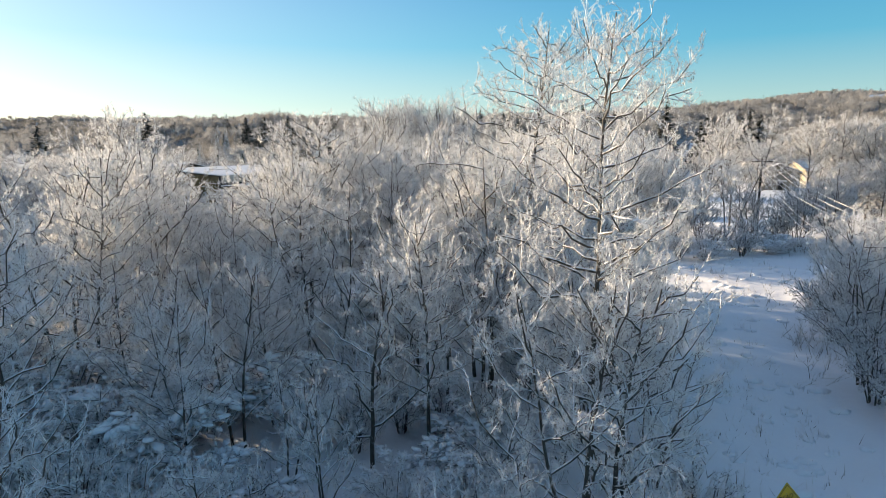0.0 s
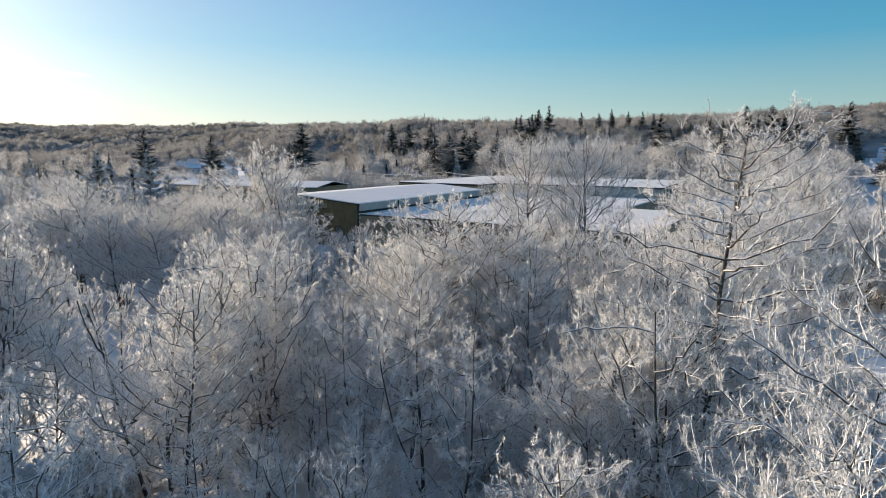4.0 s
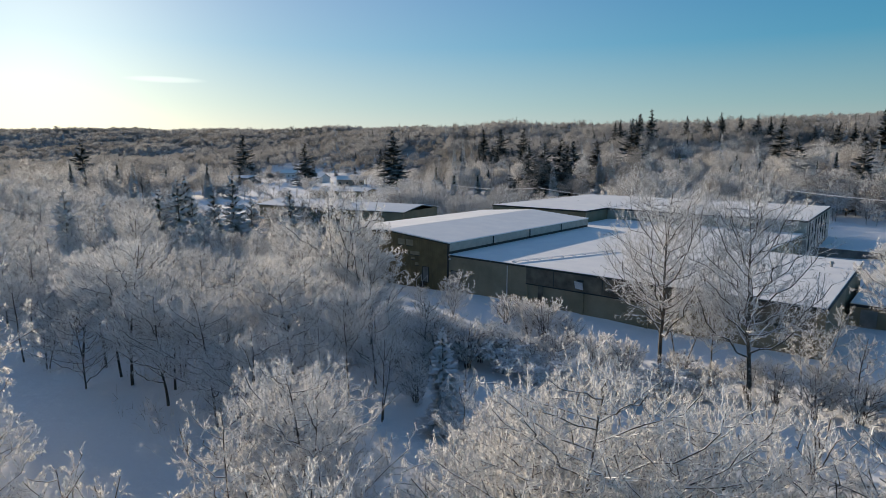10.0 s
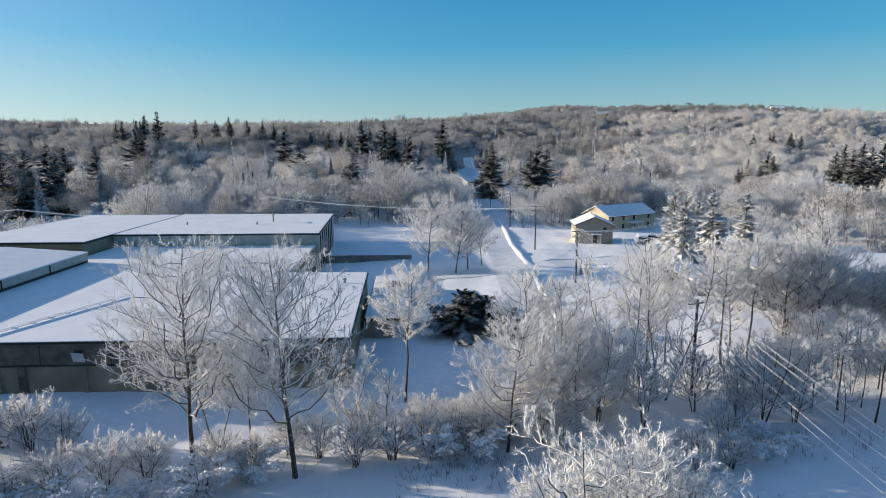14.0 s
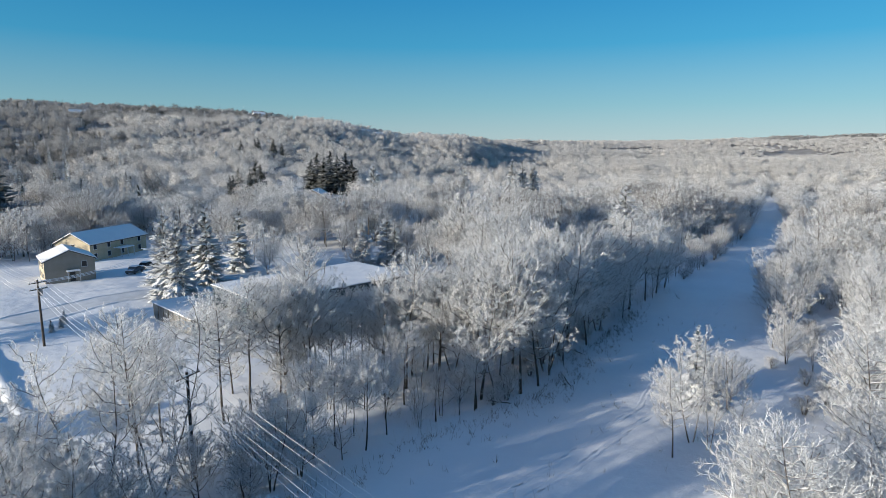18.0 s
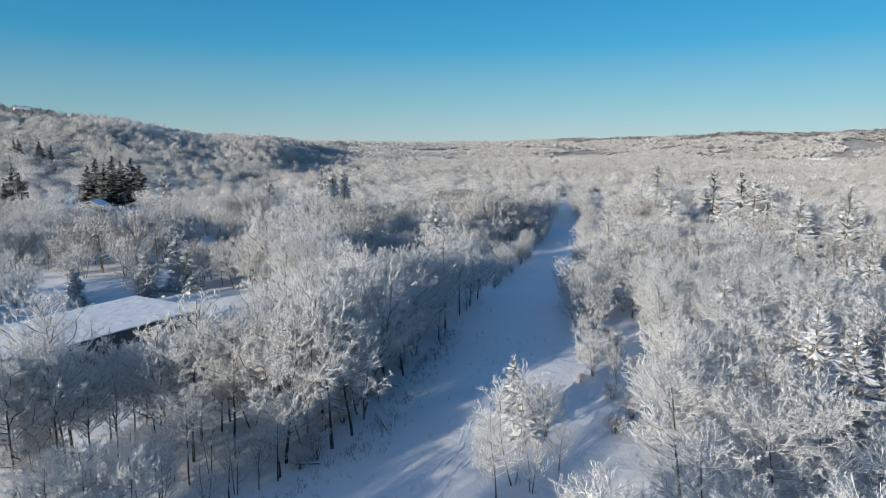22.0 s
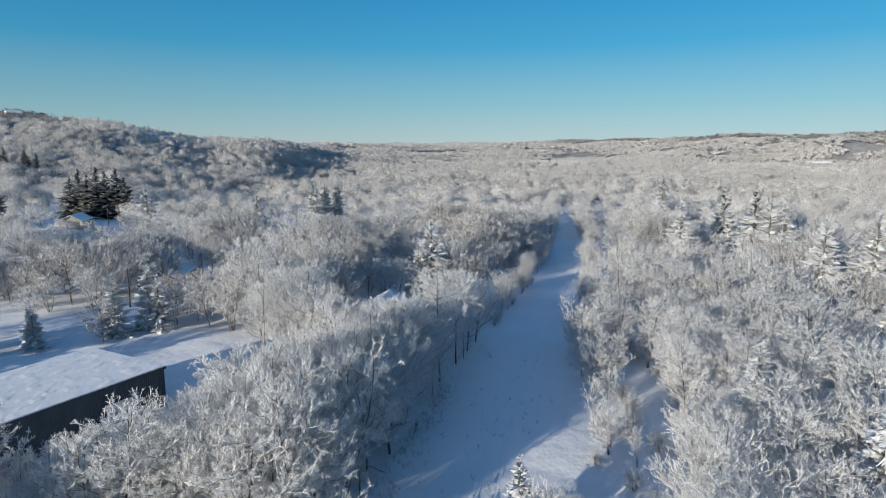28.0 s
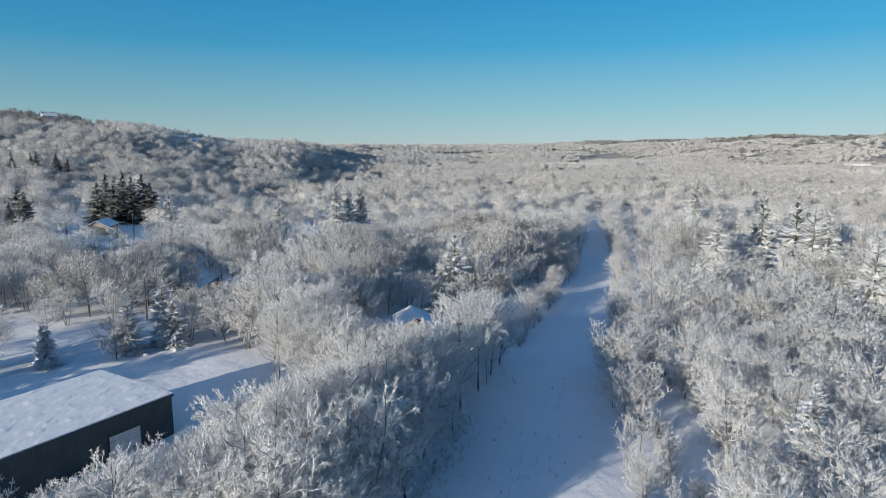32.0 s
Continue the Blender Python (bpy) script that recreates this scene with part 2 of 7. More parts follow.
BARK = snowed("snowy_bark", (0.035, 0.028, 0.022), (0.10, 0.085, 0.07), 0.15, 0.55, 5.0, 0.8)
BARK_FAR = stained("grey_bark", (0.06, 0.05, 0.045), (0.16, 0.14, 0.125), 2.0, 0.9)
BOUGH = snowed("rimed_bough", (0.045, 0.038, 0.031), (0.12, 0.10, 0.085), -0.35, 0.1, 5.0, 0.8)
TWIG = snowed("rimed_twig", (0.10, 0.085, 0.07), (0.24, 0.215, 0.19), -0.6, -0.05, 3.0, 1.0)
NEEDLE = snowed("snowy_needles", (0.012, 0.022, 0.014), (0.035, 0.055, 0.03), 0.28, 0.72, 1.2, 1.0, 0.8)
NEEDLE_WHITE = snowed("snow_laden_needles", (0.16, 0.165, 0.15), (0.34, 0.345, 0.33), -0.7, -0.1, 2.4, 1.1, 0.8)
NEEDLE_BARE = snowed("bare_dark_needles", (0.008, 0.013, 0.009), (0.024, 0.034, 0.02), 0.85, 1.4, 1.2, 0.8, 0.85)
NEEDLE_DARK = snowed("dark_needles", (0.010, 0.016, 0.010), (0.028, 0.040, 0.022), 0.8, 1.35, 1.2, 0.8, 0.85)
ROAD = stained("packed_snow_road", (0.70, 0.71, 0.73), (0.86, 0.87, 0.89), 0.5, 0.6, 0, 0.3, 4.0)
ROAD.node_tree.nodes["Mix"].inputs[0].default_value = 0.1
BROWN_METAL = stained("olive_brown_sheet_metal", (0.15, 0.115, 0.055), (0.225, 0.175, 0.088), 0.7, 0.5, 0.1, 0.08)
BLOCK = stained("stained_beige_wall", (0.27, 0.23, 0.155), (0.38, 0.33, 0.235), 0.35, 0.85, 0, 0.2)
GRIMY = stained("grimy_panel", (0.10, 0.08, 0.06), (0.25, 0.21, 0.16), 0.6, 0.8, 0, 0.2)
FASCIA = stained("pale_metal_fascia", (0.44, 0.43, 0.38), (0.56, 0.55, 0.50), 0.8, 0.45, 0.1, 0.05)
DARK_TRIM = stained("dark_trim", (0.02, 0.02, 0.02), (0.05, 0.048, 0.045), 2.0, 0.6)
PALE_PANEL = stained("pale_panel", (0.30, 0.26, 0.17), (0.42, 0.37, 0.26), 1.0, 0.6)
WHITE_PAINT = stained("white_paint", (0.62, 0.63, 0.64), (0.80, 0.80, 0.80), 1.0, 0.5)
NAVY_METAL = stained("slate_blue_sheet_metal", (0.036, 0.060, 0.074), (0.056, 0.086, 0.104), 0.5, 0.45, 0.15, 0.05)
SIDING = stained("cream_siding", (0.52, 0.44, 0.30), (0.64, 0.55, 0.39), 0.6, 0.7, 0, 0.1)
SIDING_GREY = stained("taupe_siding", (0.30, 0.27, 0.22), (0.37, 0.33, 0.28), 0.6, 0.7, 0, 0.1)
BRICK_RED = stained("red_brick_far", (0.22, 0.06, 0.045), (0.32, 0.10, 0.07), 0.5, 0.85)
CONCRETE = stained("weathered_concrete", (0.16, 0.155, 0.15), (0.34, 0.33, 0.31), 0.5, 0.9, 0, 0.3)
POLE_WOOD = stained("weathered_pole_wood", (0.05, 0.04, 0.032), (0.13, 0.105, 0.085), 3.0, 0.9, 0, 0.3)
WIRE_FROST = frost("rimed_wire", ((0.0, (0.78, 0.79, 0.82)), (1.0, (0.9, 0.9, 0.92))), 0.1)
STEEL = stained("galvanised_steel", (0.28, 0.29, 0.30), (0.42, 0.43, 0.44), 3.0, 0.4, 0.8, 0.05)
YELLOW = stained("yellow_sign_sheet", (0.62, 0.40, 0.015), (0.72, 0.48, 0.02), 3.0, 0.4, 0, 0.03)
BLACK = stained("black_sign_paint", (0.012, 0.012, 0.012), (0.02, 0.02, 0.02), 4.0, 0.5)
GLASS_DARK = stained("dark_window_glass", (0.012, 0.015, 0.018), (0.03, 0.036, 0.042), 0.6, 0.08)
CAR_PAINT = [stained("car_paint_" + k, c, tuple(v * 1.15 for v in c), 1.0, 0.25, 0.3, 0.0) for k, c in (("black", (0.015, 0.016, 0.018)), ("grey", (0.12, 0.125, 0.13)), ("white", (0.6, 0.6, 0.6)))]
RUBBER = stained("tyre_rubber", (0.012, 0.012, 0.012), (0.025, 0.025, 0.025), 5.0, 0.8)


# ---- mesh helpers ----
def raw_mesh(name, verts, tris, materials=(), index=None):
    me = bpy.data.meshes.new(name)
    v, f = np.asarray(verts, np.float32), np.asarray(tris, np.int32)
    me.vertices.add(len(v))
    me.vertices.foreach_set("co", v.ravel())
    me.loops.add(f.size)
    me.loops.foreach_set("vertex_index", f.ravel())
    me.polygons.add(len(f))
    me.polygons.foreach_set("loop_start", np.arange(len(f), dtype=np.int32) * 3)
    for m in materials:
        me.materials.append(m)
    if index is not None:
        me.polygons.foreach_set("material_index", np.asarray(index, np.int32))
    me.update(calc_edges=True)
    return me


def frames(d):
    """Two directions square to each direction in d."""
    d = d / np.maximum(np.linalg.norm(d, axis=1), 1e-9)[:, None]
    ref = np.where(np.abs(d[:, 2:3]) > 0.9, np.array([[1.0, 0, 0]]), np.array([[0, 0, 1.0]]))
    a = np.cross(d, ref)
    a /= np.linalg.norm(a, axis=1)[:, None]
    return a, np.cross(d, a)


def tubes(segs, sides):
    """Tapered tubes from rows of x, y, z, x, y, z, radius, radius."""
    s = np.asarray(segs, float)
    p0, p1, r0, r1 = s[:, 0:3], s[:, 3:6], s[:, 6], s[:, 7]
    a, b = frames(p1 - p0)
    th = np.arange(sides) * 2 * np.pi / sides + 0.5
    ring = a[:, None, :] * np.cos(th)[None, :, None] + b[:, None, :] * np.sin(th)[None, :, None]
    v = np.concatenate([p0[:, None] + ring * r0[:, None, None], p1[:, None] + ring * r1[:, None, None]], 1).reshape(-1, 3)
    k = np.arange(sides)
    kn = (k + 1) % sides
    tri = np.concatenate([np.stack([k, kn, k + sides], 1), np.stack([kn, kn + sides, k + sides], 1)])
    f = (tri[None] + (np.arange(len(s)) * 2 * sides)[:, None, None]).reshape(-1, 3)
    return v, f


def spikes(p, d, w, three=True):
    """Slender spikes from p along d, w wide at the foot: three-sided, two faces in a V, or one stub face."""
    a, b = frames(d)
    w = np.asarray(w)[:, None]
    if three:
        th = (0.2, 0.2 + 2.094, 0.2 + 4.189)
        v = np.stack([p + (a * math.cos(t) + b * math.sin(t)) * w * 0.5 for t in th] + [p + d], 1).reshape(-1, 3)
        tri = np.array([[0, 1, 3], [1, 2, 3], [2, 0, 3]])
        n = 4
    elif three is None:
        v = np.stack([p - a * w * 0.4, p + d * 0.9 + b * w * 0.45, p + d * 0.45 + a * w * 0.6], 1).reshape(-1, 3)
        tri = np.array([[0, 1, 2]])
        n = 3
    else:
        mid = p + d * 0.55
        v = np.stack([p, mid + a * w * 0.5, p + d, mid - a * w * 0.5 + b * w * 0.3], 1).reshape(-1, 3)
        tri = np.array([[0, 1, 2], [0, 2, 3]])
        n = 4
    f = (tri[None] + (np.arange(len(p)) * n)[:, None, None]).reshape(-1, 3)
    return v, f


def merge(*pairs):
    vs, fs, o = [], [], 0
    for v, f in pairs:
        vs.append(v)
        fs.append(f + o)
        o += len(v)
    return np.concatenate(vs), np.concatenate(fs)


def part(name, bm, material, parent, label=""):
    me = bpy.data.meshes.new(name)
    bm.to_mesh(me)
    bm.free()
    me.materials.append(material)
    ob = new(name, me)
    ob.parent = parent
    return tagged(ob, label)


def mesh_part(name, me, parent, label=""):
    ob = new(name, me)
    ob.parent = parent
    return tagged(ob, label)


def thing(name, m, label, category, group="", kind=""):
    ob = new(name)
    ob.empty_display_size = 0.3
    ob.matrix_basis = m
    return tagged(ob, label, category, group, kind)


def box(bm, x0, x1, y0, y1, z0, z1, bevel=0.0):
    vs = [bm.verts.new(c) for c in ((x0, y0, z0), (x1, y0, z0), (x1, y1, z0), (x0, y1, z0), (x0, y0, z1), (x1, y0, z1), (x1, y1, z1), (x0, y1, z1))]
    fs = [bm.faces.new([vs[i] for i in q]) for q in ((3, 2, 1, 0), (4, 5, 6, 7), (0, 1, 5, 4), (1, 2, 6, 5), (2, 3, 7, 6), (3, 0, 4, 7))]
    if bevel:
        es = {e for f in fs for e in f.edges}
        bmesh.ops.bevel(bm, geom=list(es), offset=bevel, segments=2, profile=0.6, affect="EDGES")
    return bm


def bx(*a, bevel=0.0):
    return box(bmesh.new(), *a, bevel=bevel)


def prism(bm, poly, z0, z1, bevel=0.0):
    """An upright prism over a plan polygon, counter-clockwise."""
    lo = [bm.verts.new((x, y, z0)) for x, y in poly]
    hi = [bm.verts.new((x, y, z1)) for x, y in poly]
    top = bm.faces.new(hi)
    bm.faces.new(lo[::-1])
    n = len(poly)
    for i in range(n):
        j = (i + 1) % n
        bm.faces.new((lo[i], lo[j], hi[j], hi[i]))
    if bevel:
        bmesh.ops.bevel(bm, geom=list(top.edges), offset=bevel, segments=3, profile=0.6, affect="EDGES")
    return bm


def cyl(bm, p0, p1, r0, r1=None, sides=10):
    p0, p1 = Vector(p0), Vector(p1)
    q = (p1 - p0).to_track_quat("Z", "Y")
    r1 = r0 if r1 is None else r1
    rings = []
    for p, r in ((p0, r0), (p1, r1)):
        rings.append([bm.verts.new(p + q @ Vector((r * math.cos(2 * math.pi * i / sides), r * math.sin(2 * math.pi * i / sides), 0))) for i in range(sides)])
    for i in range(sides):
        j = (i + 1) % sides
        bm.faces.new((rings[0][i], rings[0][j], rings[1][j], rings[1][i]))
    bm.faces.new(rings[0][::-1])
    bm.faces.new(rings[1])
    return bm


def ribbed(bm, x0, x1, y, z0, top, pitch=0.4, depth=0.05):
    """A trapezoid-ribbed sheet in the plane y, facing -y, its head along top(x)."""
    xs, ys = [], []
    x = x0
    while x < x1 - 1e-6:
        for dx, dy in ((0.0, 0.0), (0.55, 0.0), (0.65, -depth), (0.9, -depth)):
            if x + dx * pitch < x1:
                xs.append(x + dx * pitch)
                ys.append(y + dy)
        x += pitch
    xs.append(x1)
    ys.append(y)
    lo = [bm.verts.new((a, b, z0)) for a, b in zip(xs, ys)]
    hi = [bm.verts.new((a, b, top(a))) for a, b in zip(xs, ys)]
    for i in range(len(xs) - 1):
        bm.faces.new((lo[i], lo[i + 1], hi[i + 1], hi[i]))
    return bm


# ---- ground ----
def smooth(a, b, x):
    t = np.clip((np.asarray(x, float) - a) / (b - a), 0, 1)
    return t * t * (3 - 2 * t)


RIDGE_AZ = (-180, -130, -115, -100, -85, -74, -69, -66.5, -63.5, -59.5, -56, -49, -40, -30, -20, -10, 0, 10, 30, 50, 70, 110, 180)
RIDGE_EL = (1.0, 1.7, 1.75, 1.3, 0.95, 1.0, 1.35, 1.7, 1.7, 2.25, 2.85, 3.35, 3.7, 3.6, 2.7, 2.5, 2.5, 2.5, 2.0, 1.8, 1.6, 1.4, 1.0)
RIDGE_R = (1900, 1900, 1900, 2500, 2500, 1900, 1200, 1000, 1150, 1150, 1100, 1150, 1200, 1150, 950, 800, 760, 780, 1100, 1700, 1900, 2000, 1900)
RIDGE_R0 = (1400, 1400, 1400, 1500, 1300, 760, 500, 380, 320, 250, 215, 190, 200, 230, 230, 220, 215, 230, 330, 800, 1000, 900, 900)


def ground_z(x, y):
    x, y = np.asarray(x, float), np.asarray(y, float)
    z = 0.5 + 1.4 * smooth(6, 56, x) - 2.4 * smooth(28, 75, -x)
    dx, dy = x - 6.25, y - 27.5
    r = np.hypot(dx, dy)
    az = np.degrees(np.arctan2(-dx, dy))
    el, rr, r0 = np.interp(az, RIDGE_AZ, RIDGE_EL), np.interp(az, RIDGE_AZ, RIDGE_R), np.interp(az, RIDGE_AZ, RIDGE_R0)
    z += (np.tan(np.radians(el)) * rr + 11) * smooth(r0, rr, r)
    z += 4.0 * smooth(250, 700, r) * np.sin(x * 0.011 + 1.3) * np.cos(y * 0.013)
    z += 0.12 * np.sin(x * 0.31 + 1) * np.sin(y * 0.27 + 2) + 0.06 * np.sin(x * 0.9 + y * 0.4) * np.cos(y * 0.8)
    return z


def gz(x, y):
    return float(ground_z(x, y))


FIELDS = ((-140, 187.5, 48, 44), (-172.5, 230, 34, 30), (-215, 320, 55, 40), (-85, 237.5, 70, 36), (-165, 350, 32, 18), (-250, 400, 40, 30), (-362.5, 480, 25, 60), (-160, 268.75, 40, 16), (30, 182, 42, 36), (262.5, 212.5, 26, 18), (206.25, 162.5, 26, 14), (175, 125, 14, 10), (1200, -550, 60, 22), (1875, -850, 90, 30), (815, 480, 50, 26), (800, 700, 40, 24))


def in_woods(x, y, margin=0):
    """Outside the fields and yards of the distance, and their margin."""
    inside = np.zeros(np.shape(x), bool)
    for cx, cy, rx, ry in FIELDS:
        inside |= ((x - cx) / (rx + margin)) ** 2 + ((y - cy) / (ry + margin)) ** 2 < 1
    return np.logical_not(inside)


def build_ground():
    def axis(c, n, fine, reach):
        u = np.linspace(-1, 1, n)
        return c + np.sign(u) * (np.abs(u) * fine + (np.abs(u) ** 5) * (reach - fine))
    xs, ys = axis(40, 330, 260, 4600), axis(45, 330, 260, 4600)
    X, Y = np.meshgrid(xs, ys)
    v = np.stack([X.ravel(), Y.ravel(), ground_z(X, Y).ravel()], 1)
    i = np.arange(len(ys) - 1)[:, None] * len(xs) + np.arange(len(xs) - 1)[None]
    i = i.ravel()
    w = len(xs)
    f = np.concatenate([np.stack([i, i + 1, i + w + 1], 1), np.stack([i, i + w + 1, i + w], 1)])
    c = v[f].mean(1)
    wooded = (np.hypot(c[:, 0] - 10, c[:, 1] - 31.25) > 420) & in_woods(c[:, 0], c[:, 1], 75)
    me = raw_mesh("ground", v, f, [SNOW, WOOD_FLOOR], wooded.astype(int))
    me.polygons.foreach_set("use_smooth", np.ones(len(f), bool))
    return tagged(new("ground", me), "snow-covered ground rising to distant wooded hills", "ground", kind="structure")


build_ground()


def ribbon(name, pts, width, lift, material, label, category, banks=(), tall=1.0):
    """A strip laid over the ground along a line of plan points, with ridges of snow on the sides named (-1 right, 1 left)."""
    P = [Vector(p) for p in pts]
    line = []
    for a, b in zip(P, P[1:]):
        n = max(2, int((b - a).length / 2))
        line += [a.lerp(b, i / n) for i in range(n)]
    line.append(P[-1])
    v = []
    cols = 5
    for i, p in enumerate(line):
        d = (line[min(i + 1, len(line) - 1)] - line[max(i - 1, 0)]).normalized()
        s = Vector((-d.y, d.x))
        for k in range(cols):
            q = p + s * width * (k / (cols - 1) - 0.5)
            v.append((q.x, q.y, gz(q.x, q.y) + lift))
    f = []
    for i in range(len(line) - 1):
        for k in range(cols - 1):
            a = i * cols + k
            f += [(a, a + cols, a + 1), (a + 1, a + cols, a + cols + 1)]
    ob = tagged(new(name, raw_mesh(name, v, f, [material])), label, category, kind="structure")
    if banks:
        rng = np.random.default_rng(len(line))
        for side in banks:
            bv, bf = [], []
            prof = ((-0.6, 0.0), (-0.3, 0.28), (0.0, 0.36), (0.35, 0.2), (0.7, 0.0))
            for i, p in enumerate(line):
                d = (line[min(i + 1, len(line) - 1)] - line[max(i - 1, 0)]).normalized()
                s = Vector((-d.y, d.x)) * side
                h = (0.4 + 0.5 * rng.random()) * tall * (0.2 if tall > 1 and 125 < p.y < 133 else 1.0)
                for o, z in prof:
                    q = p + s * (width / 2 + 0.5 + o * tall + 0.25 * (rng.random() - 0.5))
                    bv.append((q.x, q.y, gz(q.x, q.y) - 0.05 + z * h))
            for i in range(len(line) - 1):
                for k in range(4):
                    a = i * 5 + k
                    bf += [(a, a + 5, a + 1), (a + 1, a + 5, a + 6)]
            me = raw_mesh("snow_bank", bv, bf, [SNOW])
            me.polygons.foreach_set("use_smooth", np.ones(len(bf), bool))
            tagged(new("snow_bank", me), "ridge of ploughed snow along the roadside", "snow bank", kind="structure")
    return ob


ribbon("road", [(31.4, 87.5), (36.6, 100), (42.6, 113.75), (51.2, 133.75), (60.4, 157.5), (73.8, 187.5), (100, 247.5), (148.75, 365), (200, 487.5)], 6.5, 0.07, ROAD, "ploughed side road with packed snow and bare streaks", "road", (-1,), 1.7)
ribbon("street", [(22.5, 131.25), (37.5, 129.38), (52.5, 128.75)], 6.0, 0.075, ROAD, "ploughed street meeting the side road", "road")
ribbon("street", [(58.75, 130), (75, 129.38), (90, 123.12), (112.5, 116.88), (143.75, 107.5), (187.5, 100), (262.5, 110)], 6.0, 0.075, ROAD, "ploughed street running past the buildings", "road", (-1, 1))


# ---- the warehouse ----
WH = pose(-37.25, 101.62, 0, 0, 0, -19)


def warehouse_high():
    t = thing("gabled_warehouse", WH, "olive-brown ribbed metal warehouse with snow on its low gable roof", "warehouse")
    L, R, A, D, E, P = -25.5, 0.0, -12.75, 43.12, 7.4, 8.35

    def top(x):
        return E + (P - E) * (1 - abs(x - A) / (R - A))
    part("front_wall", ribbed(bmesh.new(), L, R, 0, -1.5, top, 0.38, 0.05), BROWN_METAL, t)
    part("wall_core", bx(L + 0.05, R - 0.05, 0.06, D, -1.5, E - 0.12), BROWN_METAL, t)
    for x0, x1, n in ((L, A, "roof_slope"), (A, R, "roof_slope")):
        bm = bmesh.new()
        za, zb = top(x0), top(x1)
        k = 0.35 if x1 == R else 0.0
        j = 0.35 if x0 == L else 0.0
        vs = [bm.verts.new(c) for c in ((x0 - j, -0.3, za), (x1 + k, -0.3, zb), (x1 + k, D, zb), (x0 - j, D, za), (x0 - j, -0.3, za + 0.16), (x1 + k, -0.3, zb + 0.16), (x1 + k, D, zb + 0.16), (x0 - j, D, za + 0.16))]
        for q in ((3, 2, 1, 0), (4, 5, 6, 7), (0, 1, 5, 4), (1, 2, 6, 5), (2, 3, 7, 6), (3, 0, 4, 7)):
            bm.faces.new([vs[i] for i in q])
        part(n, bm, ROOF_SNOW, t, "smooth snow-covered roof slope")
    n = 4
    for i in range(n):
        y0, y1 = D * i / n + 0.06, D * (i + 1) / n - 0.06
        part("fascia_panel", bx(R + 0.003, R + 0.30, y0, y1, 6.19, E - 0.02, bevel=0.03), FASCIA, t, "pale metal fascia panel under the eave")
        if i:
            part("downspout", bx(R + 0.3, R + 0.42, y0 - 0.14, y0 + 0.02, 5.88, E - 0.05), DARK_TRIM, t, "dark downspout")
    # Dark band filling the gap between the fascia and the low roof.
    part("under_fascia_band", bx(R + 0.003, R + 0.2, 0.1, D, 5.75, 6.16), DARK_TRIM, t, "dark band below the fascia")
    part("corner_trim", bx(R - 0.16, R + 0.08, -0.1, 0.06, -1.5, E - 0.02), DARK_TRIM, t)
    part("rake_trim", rake(L, A, R, E, P), DARK_TRIM, t, "dark trim along the gable")
    for x0, z0, x1, z1 in ((-10.25, 6.31, -8.88, 7.19), (-8.5, 6.31, -7.12, 7.21), (-7.62, 4.95, -5.75, 5.5), (-7.5, 4.2, -6.75, 4.55), (-6.62, 3.38, -6, 3.79), (-10.38, 4.05, -9.5, 4.59)):
        w = part("boarded_window", bx(x0, x1, -0.11, 0.0, z0, z1, bevel=0.02), PALE_PANEL, t, "pale boarded window")
        part("sill", bx(x0 - 0.05, x1 + 0.05, -0.16, -0.02, z0 - 0.07, z0 - 0.003), DARK_TRIM, w)
    d = part("door", bx(-5, -3.88, -0.12, 0.0, 1.1, 3.31, bevel=0.02), CONCRETE, t, "grey steel door")
    part("door_frame", frame_bars(-5, -3.88, 1.1, 3.31, -0.15), DARK_TRIM, d)
    st = part("door_steps", steps(-4.44, 1.3, 1.07), POLE_WOOD, t, "snowy wooden steps below the door")
    for s in (-0.62, 0.62):
        bm = bmesh.new()
        x = -4.44 + s
        cyl(bm, (x, -0.35, 1.12), (x, -0.35, 2.12), 0.03, sides=6)
        cyl(bm, (x, -1.5, 0.6), (x, -1.5, 1.5), 0.03, sides=6)
        cyl(bm, (x, -0.35, 2.1), (x, -1.5, 1.47), 0.03, sides=6)
        part("railing", bm, WHITE_PAINT, st)
    part("wall_lamp", bx(0.25, 0.55, -0.25, -0.02, 5, 5.19, bevel=0.03), WHITE_PAINT, t)


def rake(L, A, R, E, P):
    bm = bmesh.new()
    for x0, z0, x1, z1 in ((L - 0.35, E - 0.02, A, P), (A, P, R + 0.35, E - 0.02)):
        vs = [bm.verts.new(c) for c in ((x0, -0.34, z0 - 0.16), (x1, -0.34, z1 - 0.16), (x1, -0.34, z1 - 0.004), (x0, -0.34, z0 - 0.004), (x0, -0.1, z0 - 0.16), (x1, -0.1, z1 - 0.16), (x1, -0.1, z1 - 0.004), (x0, -0.1, z0 - 0.004))]
        for q in ((0, 1, 2, 3), (7, 6, 5, 4), (1, 0, 4, 5), (3, 2, 6, 7)):
            bm.faces.new([vs[i] for i in q])
    return bm


def frame_bars(x0, x1, z0, z1, y):
    bm = bmesh.new()
    box(bm, x0 - 0.08, x0, y, y + 0.1, z0, z1 + 0.08)
    box(bm, x1, x1 + 0.08, y, y + 0.1, z0, z1 + 0.08)
    box(bm, x0, x1, y, y + 0.1, z1, z1 + 0.08)
    return bm


def steps(x, w, top):
    bm = bmesh.new()
    n = 3
    for i in range(n):
        z = 0.3 + (top - 0.3) * (n - i) / n
        box(bm, x - w / 2, x + w / 2, -0.45 - 0.32 * (i + 1), -0.13 - 0.32 * i if i else -0.13, z - 0.08, z)
    return bm


